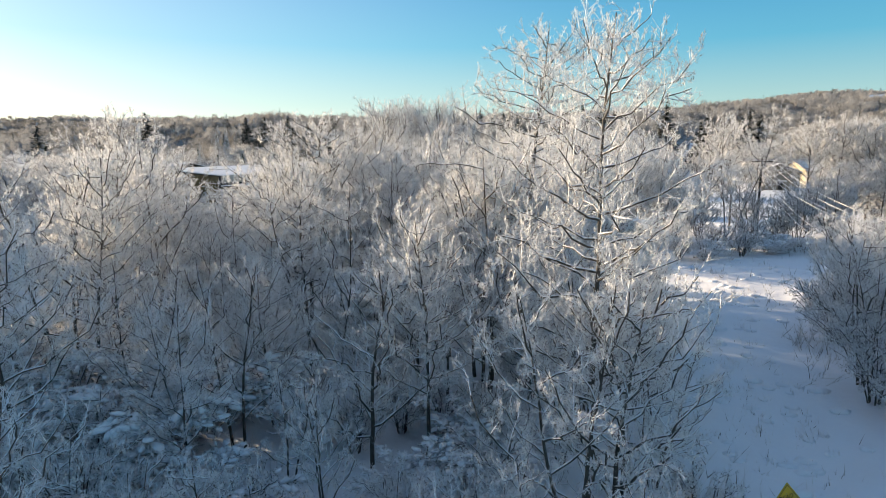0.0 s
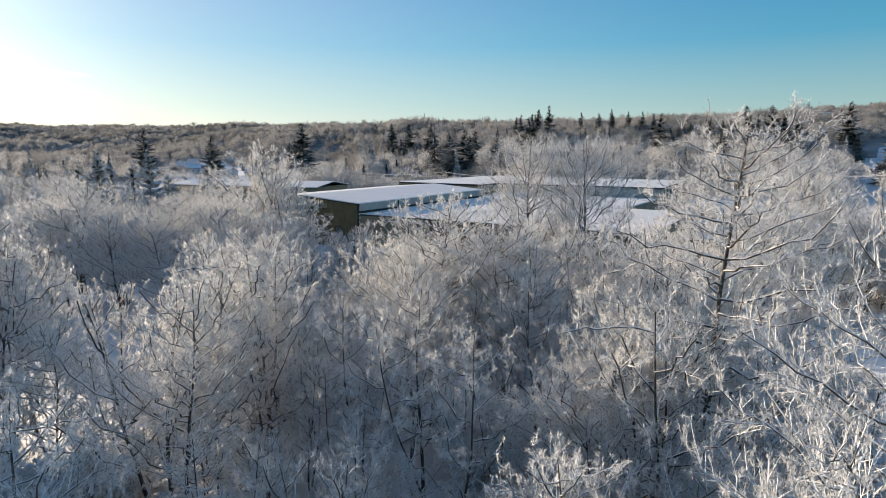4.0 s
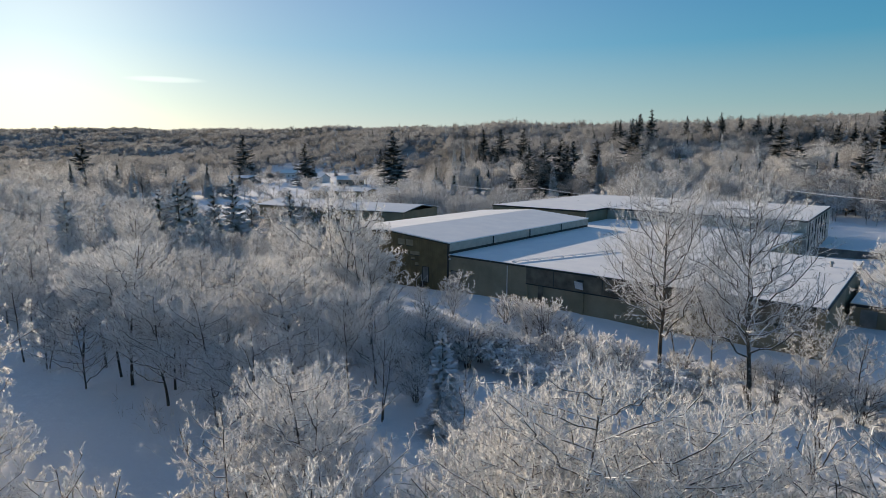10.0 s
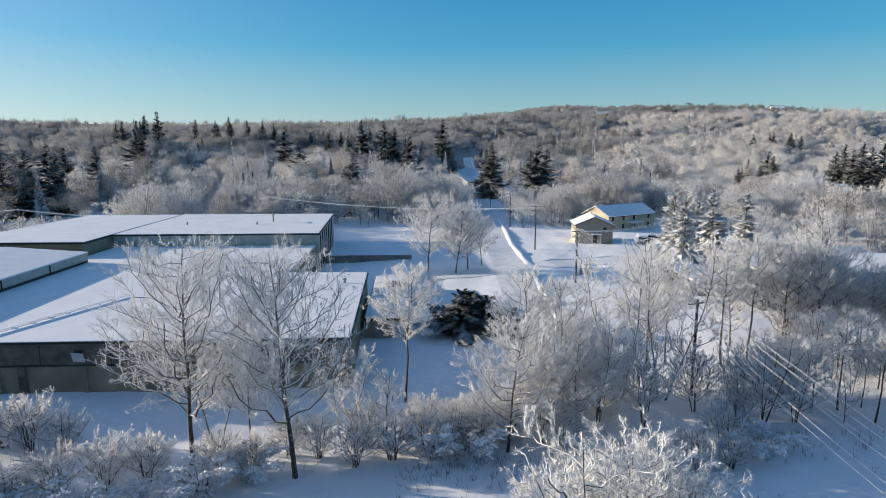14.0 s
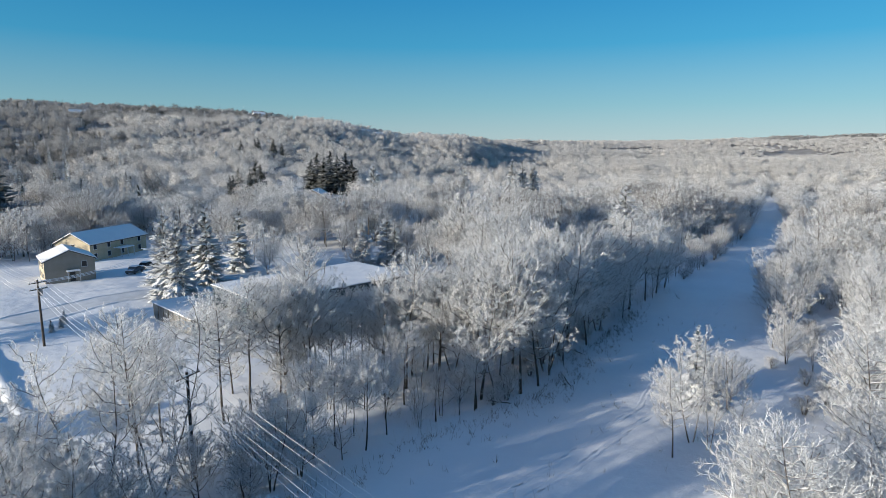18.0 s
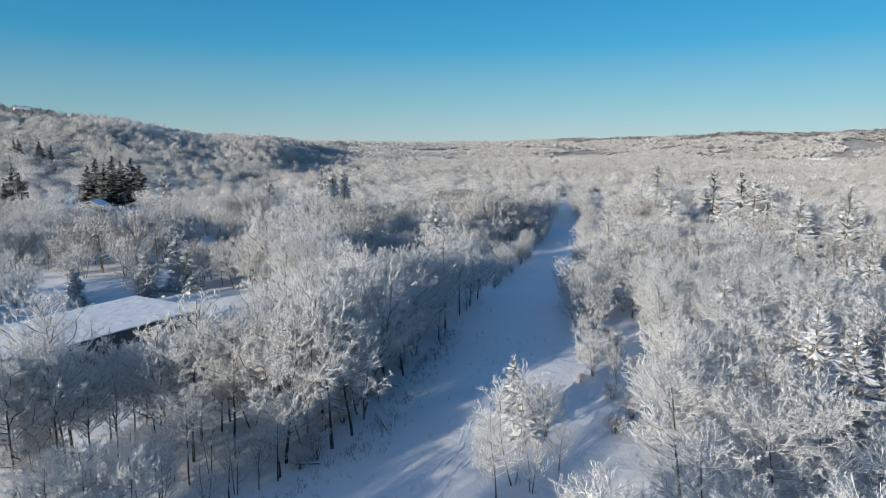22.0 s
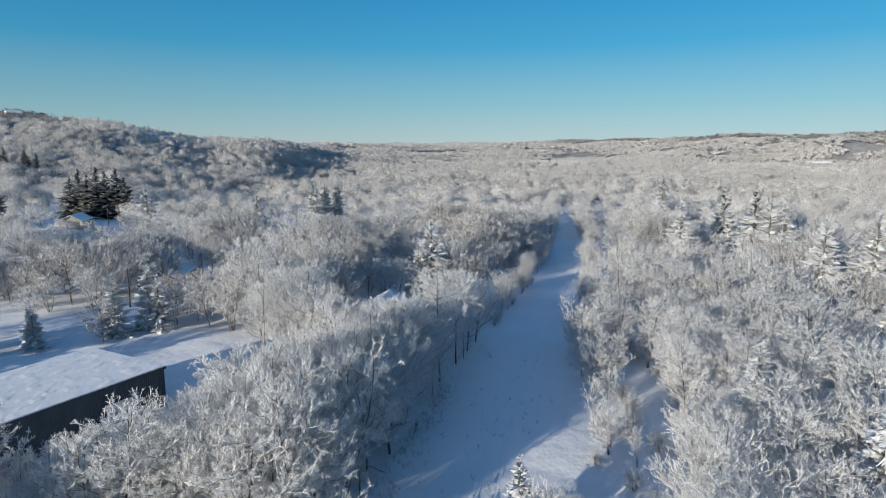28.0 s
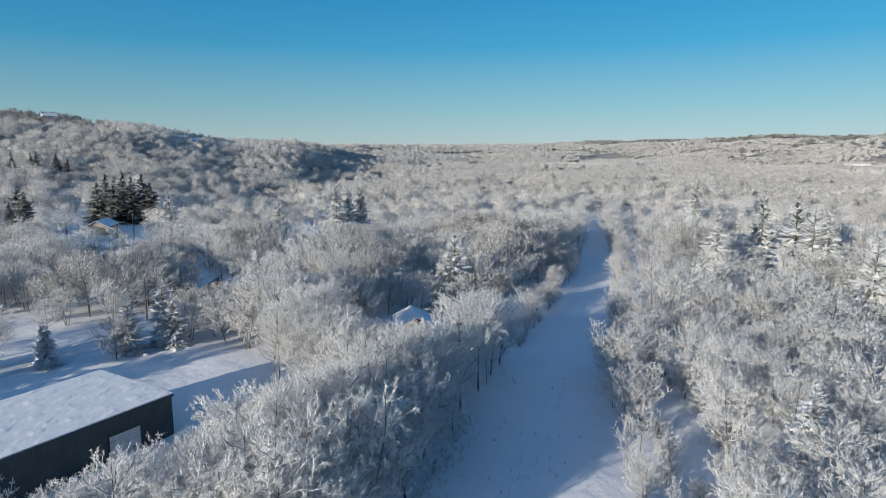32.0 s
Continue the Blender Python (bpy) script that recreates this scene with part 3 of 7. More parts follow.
def roof_edge(bm, poly, z0, z1, w):
    n = len(poly)
    for i in range(n):
        a, b = Vector(poly[i]), Vector(poly[(i + 1) % n])
        d = (b - a).normalized()
        s = Vector((d.y, -d.x)) * w
        q = [a, b, b + s, a + s]
        lo = [bm.verts.new((p.x, p.y, z0)) for p in q]
        hi = [bm.verts.new((p.x, p.y, z1)) for p in q]
        for k in range(4):
            m = (k + 1) % 4
            bm.faces.new((lo[m], lo[k], hi[k], hi[m]))
        bm.faces.new(hi[::-1])
    return bm


def warehouse_low():
    t = thing("flat_roofed_warehouse", WH, "long beige block warehouse with a flat snow-covered roof", "warehouse")
    poly = [(0.02, 0.0), (47.75, 0.0), (47.12, 32.5), (35, 33), (35, 59.75), (-3.12, 59.75), (-3.12, 43.38), (0.02, 43.38)]
    H = 5.75
    part("wall", prism(bmesh.new(), [(x * 0.999 + 0.01, y + 0.02) for x, y in poly], -1.5, H - 0.2), BLOCK, t)
    part("roof_edge", roof_edge(bmesh.new(), [(0.35, 0.0), (47.75, 0.0), (47.12, 32.5), (35, 33)], H - 0.24, H - 0.02, 0.16), DARK_TRIM, t, "dark metal roof edge")
    part("roof_snow", prism(bmesh.new(), [(x, y - 0.05 if y == 0 else y) for x, y in poly], H - 0.18, H + 0.04, 0.05), ROOF_SNOW, t, "even snow on the flat roof")
    part("upper_panel", bx(13.62, 46.88, -0.14, 0.0, 3.44, 5.5, bevel=0.02), GRIMY, t, "grimy dark upper wall panel with rust streaks")
    bm = bx(13.62, 46.88, -0.2, -0.003, 3.28, 3.43)
    part("ledge", bm, DARK_TRIM, t)
    for i in range(5):
        x = 13.62 + i * 8.25
        part("pilaster", bx(x - 0.18, x + 0.18, -0.19, -0.004, -1.5, 3.25), BLOCK, t)
    for x in (17.75, 24.5, 30.62, 36.25, 41.88):
        part("panel_joint", bx(x - 0.04, x + 0.04, -0.17, -0.141, 3.5, 5.44), DARK_TRIM, t)
    bm = bmesh.new()
    cyl(bm, (10.56, -0.12, 0.5), (10.56, -0.12, 5.38), 0.07)
    cyl(bm, (10.56, -0.12, 0.56), (10.94, -0.35, 0.44), 0.07)
    part("drainpipe", bm, WHITE_PAINT, t, "pale drainpipe")
    d = part("door", bx(0.62, 1.75, -0.1, 0.0, 0.88, 3.4, bevel=0.02), CONCRETE, t, "grey side door")
    part("door_frame", frame_bars(0.62, 1.75, 0.88, 3.4, -0.13), DARK_TRIM, d)
    bm = bmesh.new()
    box(bm, 15.5, 16.25, -0.205, -0.15, 0.38, 3.25, 0.01)
    part("rust_stain_strip", bm, GRIMY, t, "dark rust-stained strip")
    v = part("wall_vent", vent(), WHITE_PAINT, t, "tilted white vent hood on the wall")
    part("vent_bracket", bx(21.12, 22, -0.3, -0.16, 4.69, 4.94), DARK_TRIM, v)
    bm = bmesh.new()
    for a, b in (((11.2, 0.6), (17.7, 18.12)),):
        a, b = Vector(a), Vector(b)
        for o in (-0.28, 0.28):
            cyl(bm, (a.x + o, a.y, H + 0.22), (b.x + o, b.y, H + 0.22), 0.05, sides=6)
        n = 9
        for i in range(n):
            p = a.lerp(b, i / n)
            box(bm, p.x - 0.34, p.x + 0.34, p.y - 0.04, p.y + 0.04, H + 0.02, H + 0.2)
    part("roof_pipe_rack", bm, WIRE_FROST, t, "snowy pipe run on low roof supports")
    for x, y, r in ((38.12, 17.5, 0.25), (44.5, 25, 0.3), (26.25, 41.25, 0.22), (11.25, 51.25, 0.25)):
        bm = bmesh.new()
        cyl(bm, (x, y, H), (x, y, H + 0.55), r * 0.6)
        cyl(bm, (x, y, H + 0.5), (x, y, H + 0.75), r, r * 0.8)
        part("roof_vent", bm, STEEL, t)
    a = thing("lean_to_annex", WH, "low flat annex with snow on its dark-edged roof", "annex")
    poly = [(47.94, 15.62), (53.75, 15.62), (53.75, 41.25), (47.94, 41.25)]
    part("wall", prism(bmesh.new(), poly, -1.5, 3.19), BLOCK, a)
    part("roof_edge", roof_edge(bmesh.new(), poly, 3, 3.28, 0.12), DARK_TRIM, a)
    part("roof_snow", prism(bmesh.new(), poly, 3.2, 3.44, 0.05), ROOF_SNOW, a)
    for x in (49, 51.5):
        part("door", bx(x, x + 1.62, 15.62 - 0.08, 15.62, 0.62, 2.75, bevel=0.02), WHITE_PAINT if x > 50 else CONCRETE, a)
    u = part("rooftop_unit", bx(50.25, 52.25, 32.5, 34.5, 3.43, 4.38, bevel=0.05), STEEL, a, "rooftop air unit")
    part("cover", bx(50.12, 52.38, 32.38, 34.62, 4.38, 4.53, bevel=0.04), ROOF_SNOW, u)
    r = thing("retaining_wall", WH, "dark concrete loading-dock wall with a snow cap", "wall", kind="structure")
    part("wall", bx(34.38, 53.75, 67.5, 68.12, -1, 2.38), CONCRETE, r)
    part("wall", bx(34.38, 35, 57.5, 67.5, -1, 3.25), CONCRETE, r)
    part("snow_cap", bx(34.25, 53.88, 67.38, 68.25, 2.38, 2.56, bevel=0.04), ROOF_SNOW, r)


def vent():
    bm = bmesh.new()
    box(bm, -0.55, 0.55, -0.06, 0.06, -0.55, 0.55, 0.02)
    bmesh.ops.transform(bm, matrix=pose(21.56, -0.55, 4.28, 28, 6, 0), verts=bm.verts)
    return bm


def warehouse_back():
    t = thing("rear_warehouse", WH, "long pale warehouse with flat snowy roofs behind the others", "warehouse")
    for poly, h in (([(-3.75, 60.25), (35.62, 60.25), (33.75, 97.5), (-3.75, 97.5)], 8.12), ([(-28.12, 50), (-3.88, 50), (-3.88, 96.25), (-26.25, 96.25)], 8.19)):
        part("wall", prism(bmesh.new(), poly, -1.5, h - 0.25), FASCIA if poly[0][0] > -6.25 else BLOCK, t, "pale metal wall")
        part("roof_edge", roof_edge(bmesh.new(), poly, h - 0.35, h - 0.03, 0.15), DARK_TRIM, t)
        part("roof_snow", prism(bmesh.new(), poly, h - 0.24, h + 0.02, 0.06), ROOF_SNOW, t, "smooth snow on the flat roof")
    for i in range(7):
        y = 62.5 + i * 4.5
        part("pilaster", bx(35.62 - (y - 60) * 0.05, 35.62 - (y - 60) * 0.05 + 0.18, y, y + 0.25, 0, 7.5), DARK_TRIM, t)
    for x in (5, 20):
        bm = bmesh.new()
        cyl(bm, (x, 75, 8.12), (x, 75, 8.75), 0.2)
        part("roof_vent", bm, STEEL, t)
    s = thing("low_shed_building", WH @ pose(-35.25, 26.75, 0, 0, 0, 12), "long low shed with a snowy shallow roof", "shed")
    part("wall", prism(bmesh.new(), [(-42.5, 0), (0, 0), (0, 15), (-42.5, 15)], -3, 7.62), BLOCK, s)
    gable_roof(s, -42.5, 0, 0, 15, 7.62, 8.62, 0.4, along="x")


def gable_roof(t, x0, x1, y0, y1, e, p, over, along="x", thick=0.16):
    """Two snowy roof slopes over a rectangle, the ridge along x or y, with dark edges below."""
    def slope(q):
        bm = bmesh.new()
        lo = [bm.verts.new(c) for c in q]
        hi = [bm.verts.new((c[0], c[1], c[2] + thick)) for c in q]
        bm.faces.new(hi)
        bm.faces.new(lo[::-1])
        for i in range(4):
            j = (i + 1) % 4
            bm.faces.new((lo[i], lo[j], hi[j], hi[i]))
        return bm
    if along == "x":
        m = (y0 + y1) / 2
        k = (p - e) / (m - y0) * over
        qs = ([(x0 - over, y0 - over, e - k), (x1 + over, y0 - over, e - k), (x1 + over, m, p), (x0 - over, m, p)], [(x0 - over, m, p), (x1 + over, m, p), (x1 + over, y1 + over, e - k), (x0 - over, y1 + over, e - k)])
    else:
        m = (x0 + x1) / 2
        k = (p - e) / (m - x0) * over
        qs = ([(x0 - over, y0 - over, e - k), (m, y0 - over, p), (m, y1 + over, p), (x0 - over, y1 + over, e - k)], [(m, y0 - over, p), (x1 + over, y0 - over, e - k), (x1 + over, y1 + over, e - k), (m, y1 + over, p)])
    for q in qs:
        r = part("roof", slope(q), ROOF_SNOW, t, "snow-covered roof slope")
        part("roof_edge", slope([(c[0], c[1], c[2] - 0.16 + 0.001) for c in q]), DARK_TRIM, r)
    return qs


def gable_walls(x0, x1, y0, y1, z0, e, p, along):
    bm = bmesh.new()
    if along == "x":
        prof = [(y0, z0), (y1, z0), (y1, e), ((y0 + y1) / 2, p), (y0, e)]
        a = [bm.verts.new((x0, y, z)) for y, z in prof]
        b = [bm.verts.new((x1, y, z)) for y, z in prof]
    else:
        prof = [(x0, z0), (x1, z0), (x1, e), ((x0 + x1) / 2, p), (x0, e)]
        a = [bm.verts.new((x, y1, z)) for x, z in prof]
        b = [bm.verts.new((x, y0, z)) for x, z in prof]
    bm.faces.new(a)
    bm.faces.new(b[::-1])
    for i in range(5):
        j = (i + 1) % 5
        bm.faces.new((a[j], a[i], b[i], b[j]))
    bmesh.ops.recalc_face_normals(bm, faces=bm.faces)
    return bm


def house_window(t, x, y, z, w, h, face):
    """A framed window on a wall that faces -y ('f'), -x ('l') or +x ('r')."""
    m = {"f": pose(x, y, z), "l": pose(x, y, z, 0, 0, -90), "r": pose(x, y, z, 0, 0, 90)}[face]
    bm = frame_bars(-w / 2, w / 2, 0, h, -0.07)
    box(bm, -w / 2 - 0.1, w / 2 + 0.1, -0.12, 0.02, -0.08, 0.0)
    bmesh.ops.transform(bm, matrix=m, verts=bm.verts)
    wf = part("window", bm, WHITE_PAINT, t, "white-framed window")
    bm = bx(-w / 2, w / 2, -0.02, 0.03, 0.002, h - 0.002)
    box(bm, -w / 2, w / 2, -0.045, -0.02, h / 2 - 0.03, h / 2 + 0.03)
    bmesh.ops.transform(bm, matrix=m, verts=bm.verts)
    part("pane", bm, GLASS_DARK, wf)


def houses():
    z = gz(80, 151.25)
    t = thing("house", pose(79, 151.88, z, 0, 0, -27.7), "two-storey taupe house with cream side and snowy gable roof", "house")
    w, d, e, p = 8.8, 9.0, 4.6, 6.5
    part("wall", gable_walls(0, w, 0, d, -0.5, e, p, "y"), SIDING_GREY, t)
    part("side_wall", bx(-0.06, -0.003, 0.02, d - 0.02, -0.5, e - 0.05), SIDING, t, "cream clapboard side wall")
    gable_roof(t, 0, w, 0, d, e, p, 0.4, "y")
    for y in (1.6, 4.4, 7.2):
        for zz in (0.8, 3.0):
            house_window(t, -0.06, y, zz, 0.9, 1.1, "l")
    house_window(t, 6.9, 0, 2.9, 0.9, 1.1, "f")
    pr = part("porch_roof", bx(3.6, 6.0, -1.4, 0, 2.25, 2.45, bevel=0.05), ROOF_SNOW, t, "small snowy porch roof")
    for x in (3.7, 5.8):
        part("porch_post", bx(x, x + 0.12, -1.3, -1.18, -0.3, 2.25), WHITE_PAINT, pr)
    part("door", bx(4.2, 5.2, -0.06, 0, 0.1, 2.15, bevel=0.02), DARK_TRIM, t)
    z = gz(98.75, 165)
    t = thing("house", pose(98.88, 165.5, z, 0, 0, 11), "long cream two-storey house with a blue-shaded snowy roof", "house")
    w, d, e, p = 19.25, 9.62, 4.4, 6.8
    part("wall", gable_walls(0, w, 0, d, -0.5, e, p, "x"), SIDING, t)
    gable_roof(t, 0, w, 0, d, e, p, 0.4, "x")
    for x in (1.6, 6.0, 10.4, 16.6):
        for zz in (0.7, 2.9):
            house_window(t, x, 0, zz, 1.0, 1.2, "f")
    house_window(t, 0, 4.75, 2.9, 1.0, 1.2, "l")
    pr = part("porch_roof", bx(7.4, 12.0, -2.4, 0, 2.3, 2.5, bevel=0.05), ROOF_SNOW, t, "snowy porch roof")
    for x in (7.5, 9.6, 11.8):
        part("porch_post", bx(x, x + 0.12, -2.3, -2.18, -0.3, 2.3), WHITE_PAINT, pr)
    z = gz(82.5, 82.5)
    t = thing("metal_building", pose(92.5, 78.12, z, 0, 0, -22.5), "slate-blue ribbed metal building with flat snowy roof", "building")
    w, d, h = 27.5, 15.38, 5.62
    def flat(x):
        return h - 0.2
    part("front_wall", ribbed(bmesh.new(), -w, 0, 0, -0.6, flat, 0.3, 0.03), NAVY_METAL, t, "slate-blue ribbed front wall")
    part("wall_core", bx(-w + 0.02, -0.02, 0.05, d, -0.6, h - 0.22), NAVY_METAL, t)
    part("roof_snow", roof_lumps(-w - 0.15, 0.15, -0.2, d + 0.15, h - 0.2, h + 0.1), ROOF_SNOW, t, "wind-marked snow on the flat roof")
    part("roof_edge", roof_edge(bmesh.new(), [(-w - 0.15, -0.2), (0.15, -0.2), (0.15, d + 0.15), (-w - 0.15, d + 0.15)], h - 0.34, h - 0.04, 0.05), NAVY_METAL, t)
    g = part("overhead_door", bx(-8.12, -4.38, -0.1, 0.0, 0.0, 3.25, bevel=0.02), WHITE_PAINT, t, "white overhead door")
    for i in range(1, 5):
        part("door_panel_joint", bx(-8.12, -4.38, -0.115, -0.101, i * 0.65 - 0.015, i * 0.65 + 0.015), STEEL, g)
    part("door_handle", bx(-5.5, -5.12, -0.16, -0.101, 0.94, 1.04), BLACK, g)
    part("door_frame", frame_bars(-8.12, -4.38, 0.0, 3.25, -0.13), NAVY_METAL, g)
    z = gz(66.25, 105)
    t = thing("storage_shed", pose(64.62, 98.88, z, 0, 0, 68.9), "weathered grey flat-roofed shed streaked with damp", "shed")
    w, d, h = 14.12, 5.62, 2.5
    part("wall", bx(0, w, -d, 0, -0.6, h, bevel=0.02), CONCRETE, t, "streaked grey west wall")
    part("roof_snow", bx(-0.15, w + 0.15, -d - 0.15, 0.15, h, h + 0.22, bevel=0.07), ROOF_SNOW, t)
    for i in range(1, 7):
        part("wall_board", bx(w * i / 7 - 0.06, w * i / 7 + 0.06, 0.0, 0.05, -0.6, h - 0.05), GRIMY, t)
    z = gz(141.25, 56.25)
    t = thing("cabin", pose(143.38, 54.5, z, 0, 0, 18), "small dark cabin with a snowy gable roof among trees", "cabin")
    part("wall", gable_walls(-8.5, 0, 0, 6.5, -0.6, 3.0, 4.6, "x"), POLE_WOOD, t)
    gable_roof(t, -8.5, 0, 0, 6.5, 3.0, 4.6, 0.6, "x", 0.22)
    house_window(t, 0, 3.2, 1.2, 1.0, 1.0, "r")


def roof_lumps(x0, x1, y0, y1, z0, z1):
    bm = bmesh.new()
    nx, ny = 44, 28
    rng = random.Random(5)
    g = [[bm.verts.new((x0 + (x1 - x0) * i / nx, y0 + (y1 - y0) * j / ny, z1 + (0.0 if i in (0, nx) or j in (0, ny) else 0.09 * max(0, noise.noise(Vector((i * 0.35, j * 0.55, 3.0)))) + 0.004 * rng.random()))) for i in range(nx + 1)] for j in range(ny + 1)]
    for j in range(ny):
        for i in range(nx):
            bm.faces.new((g[j][i], g[j][i + 1], g[j + 1][i + 1], g[j + 1][i]))
    edge = [(0, i) for i in range(nx + 1)] + [(j, nx) for j in range(1, ny + 1)] + [(ny, i) for i in range(nx - 1, -1, -1)] + [(j, 0) for j in range(ny - 1, 0, -1)]
    lo = [bm.verts.new((g[j][i].co.x, g[j][i].co.y, z0)) for j, i in edge]
    n = len(edge)
    for k in range(n):
        m = (k + 1) % n
        bm.faces.new((g[edge[m][0]][edge[m][1]], g[edge[k][0]][edge[k][1]], lo[k], lo[m]))
    return bm


def far_house(name, label, x, y, rot, w, d, e, p, wall):
    z = gz(x, y)
    t = thing(name, pose(x, y, z, 0, 0, rot), label, "house")
    part("wall", gable_walls(-w / 2, w / 2, -d / 2, d / 2, -2, e, p, "x"), wall, t)
    gable_roof(t, -w / 2, w / 2, -d / 2, d / 2, e, p, 0.5, "x", 0.25)
    n = max(2, int(w / 4))
    for i in range(n):
        house_window(t, -w / 2 + w * (i + 0.5) / n, -d / 2, 1.0, 1.3, 1.3, "f")
    return t


warehouse_high()
warehouse_low()
warehouse_back()
houses()
for x, y, rot, w, d, e, p, wall, label in (
        (-140, 356.25, 10, 26, 11, 3.2, 4.6, CONCRETE, "long low grey building with a snowy roof"),
        (-160, 277.5, 5, 30, 12, 3.5, 4.4, BLOCK, "low beige building with a snow-covered roof"),
        (-262.5, 415, -20, 14, 9, 4, 6.5, WHITE_PAINT, "white far house under a snowy roof"),
        (-212.5, 375, 30, 18, 10, 4, 6, SIDING_GREY, "taupe far house under a snowy roof"),
        (-337.5, 480, 15, 16, 9, 4, 6.5, WHITE_PAINT, "white village house with a snowy gable roof"),
        (-300, 375, -10, 22, 12, 4, 5.5, CONCRETE, "grey village building with a broad snowy roof"),
        (-75, 356.25, 20, 12, 8, 3.4, 5.6, SIDING, "cream far house half hidden by trees"),
        (-25, 340, -15, 12, 8, 3.4, 5.6, SIDING_GREY, "grey far house half hidden by trees"),
        (130, 327.5, 25, 12, 8, 3.4, 5.6, WHITE_PAINT, "white far house beside the hill road"),
        (200, 155, 25, 12, 8, 3.2, 5.2, WHITE_PAINT, "white house with a snowy roof among trees"),
        (250, 207.5, 20, 13, 8, 3.2, 5.4, SIDING_GREY, "grey house with a snowy roof among trees"),
        (163.75, 117.5, 12, 18, 8, 3.0, 4.4, CONCRETE, "low grey house with a snowy roof by the street"),
        (257.5, -78.75, 25, 9, 7, 3.6, 5.4, WHITE_PAINT, "small pale house among frosted trees")):
    far_house("far_house", label, x, y, rot, w, d, e, p, wall)
for x, y, w in ((812.5, 485, 24), (840, 465, 16), (785, 495, 14), (800, 700, 18), (525, 750, 18)):
    far_house("hill_house", "pale house on the hill with a snowy roof", x, y, -30, w, 12, 7, 11, WHITE_PAINT)
far_house("brick_hall", "long red brick building with a snowy roof across the valley", 1187.5, -531.25, 65, 38, 16, 8, 11, BRICK_RED)


# ---- poles and wires ----
def utility_pole(x, y, h, rot, arms=1, transformer=False, dark=False):
    z = gz(x, y)
    t = thing("utility_pole", pose(x, y, z, 0, 0, rot), "weathered wooden utility pole with a rime-covered crossarm", "utility pole", "poles along the wires")
    part("pole", cyl(bmesh.new(), (0, 0, -0.6), (0, 0, h), 0.17, 0.11, 10), POLE_WOOD, t)
    part("snow_cap", cyl(bmesh.new(), (0, 0, h), (0, 0, h + 0.12), 0.12, 0.05, 8), ROOF_SNOW, t)
    for k in range(arms):
        za = h - 0.35 - 0.9 * k
        a = part("crossarm", bx(-1.2, 1.2, -0.16, -0.05, za - 0.06, za + 0.06, bevel=0.01), POLE_WOOD, t)
        part("rime", bx(-1.18, 1.18, -0.15, -0.06, za + 0.062, za + 0.11, bevel=0.02), ROOF_SNOW, a)
        for s in (-1.1, -0.45, 0.45, 1.1):
            part("insulator", cyl(bmesh.new(), (s, -0.1, za + 0.06), (s, -0.1, za + 0.24), 0.05, 0.035, 8), STEEL, a)
    if transformer:
        tr = part("transformer", cyl(bmesh.new(), (0.32, 0, h - 2.2), (0.32, 0, h - 1.2), 0.22, 0.22, 12), STEEL, t, "grey can transformer")
        part("lid", cyl(bmesh.new(), (0.32, 0, h - 1.2), (0.32, 0, h - 1.08), 0.23, 0.12, 12), ROOF_SNOW, tr)
    return t, z + h


def wire(a, b, sag, r=0.03):
    n = 18
    a, b = Vector(a), Vector(b)
    pts = [a.lerp(b, i / n) - Vector((0, 0, sag * 4 * (i / n) * (1 - i / n))) for i in range(n + 1)]
    rng = np.random.default_rng(int(abs(a.x * 7 + b.y * 3 + a.z * 11)) % 9999)
    d = (b - a).normalized()
    side = Vector((-d.y, d.x, 0)).normalized()
    up = side.cross(d) * -1
    v, f, k = [], [], 5
    for i, p in enumerate(pts):
        q = r * (0.8 + 0.5 * rng.random())
        v += [tuple(p + (side * math.cos(t * 2 * math.pi / k) + up * math.sin(t * 2 * math.pi / k)) * q) for t in range(k)]
        if i < n:
            for t in range(k):
                c, e = i * k + t, i * k + (t + 1) % k
                f += [(c, e, c + k), (e, e + k, c + k)]
    return tagged(new("power_line", raw_mesh("power_line", v, f, [WIRE_FROST])), "sagging overhead wire thick with white rime", "wire", "overhead wires")


POLES = [(21.25, 26.88, 6.9, 21), (36.62, 70.12, 9.3, 21), (53.62, 114.25, 9.2, 20), (65, 147.25, 10.2, 18), (78.75, 185, 10.2, 20), (102.5, 246.25, 10.0, 20), (132.5, 318.75, 10.0, 20)]
tops = []
for i, (x, y, h, r) in enumerate(POLES):
    _, zt = utility_pole(x, y, h, r - 20, 2 if i in (2, 3) else 1, i in (2, 3))
    tops.append((x, y, zt))
for (x0, y0, z0), (x1, y1, z1) in zip(tops, tops[1:]):
    for o, dz, sag in ((-1.1, -0.15, 0.9), (-0.45, -0.15, 1.0), (0.45, -0.15, 1.0), (1.1, -0.15, 0.85), (0.1, -1.7, 1.5), (-0.1, -2.0, 1.7)):
        wire((x0 + o, y0 - 0.1, z0 + dz), (x1 + o, y1 - 0.1, z1 + dz), sag, 0.014 if dz > -1 else 0.021)
_, zs = utility_pole(81.5, 121.25, 9.5, -60, 2, True)
_, zw = utility_pole(140, 113.75, 9.0, -60, 1)
for o in (-0.8, 0.0, 0.8):
    wire((53.62, 114.25 + o, tops[2][2] - 0.3), (81.5, 121.25 + o, zs - 0.3), 0.9)
    wire((81.5, 121.25 + o, zs - 0.3), (140, 113.75 + o, zw - 0.3), 1.3)
wire((65, 147.25, tops[3][2] - 1.8), (80.62, 152.5, gz(80, 151.25) + 4.9), 0.5, 0.025)
_, zb = utility_pole(10, 170, 9.5, 70, 1)
_, zc = utility_pole(-50, 218.75, 9.5, 60, 1)
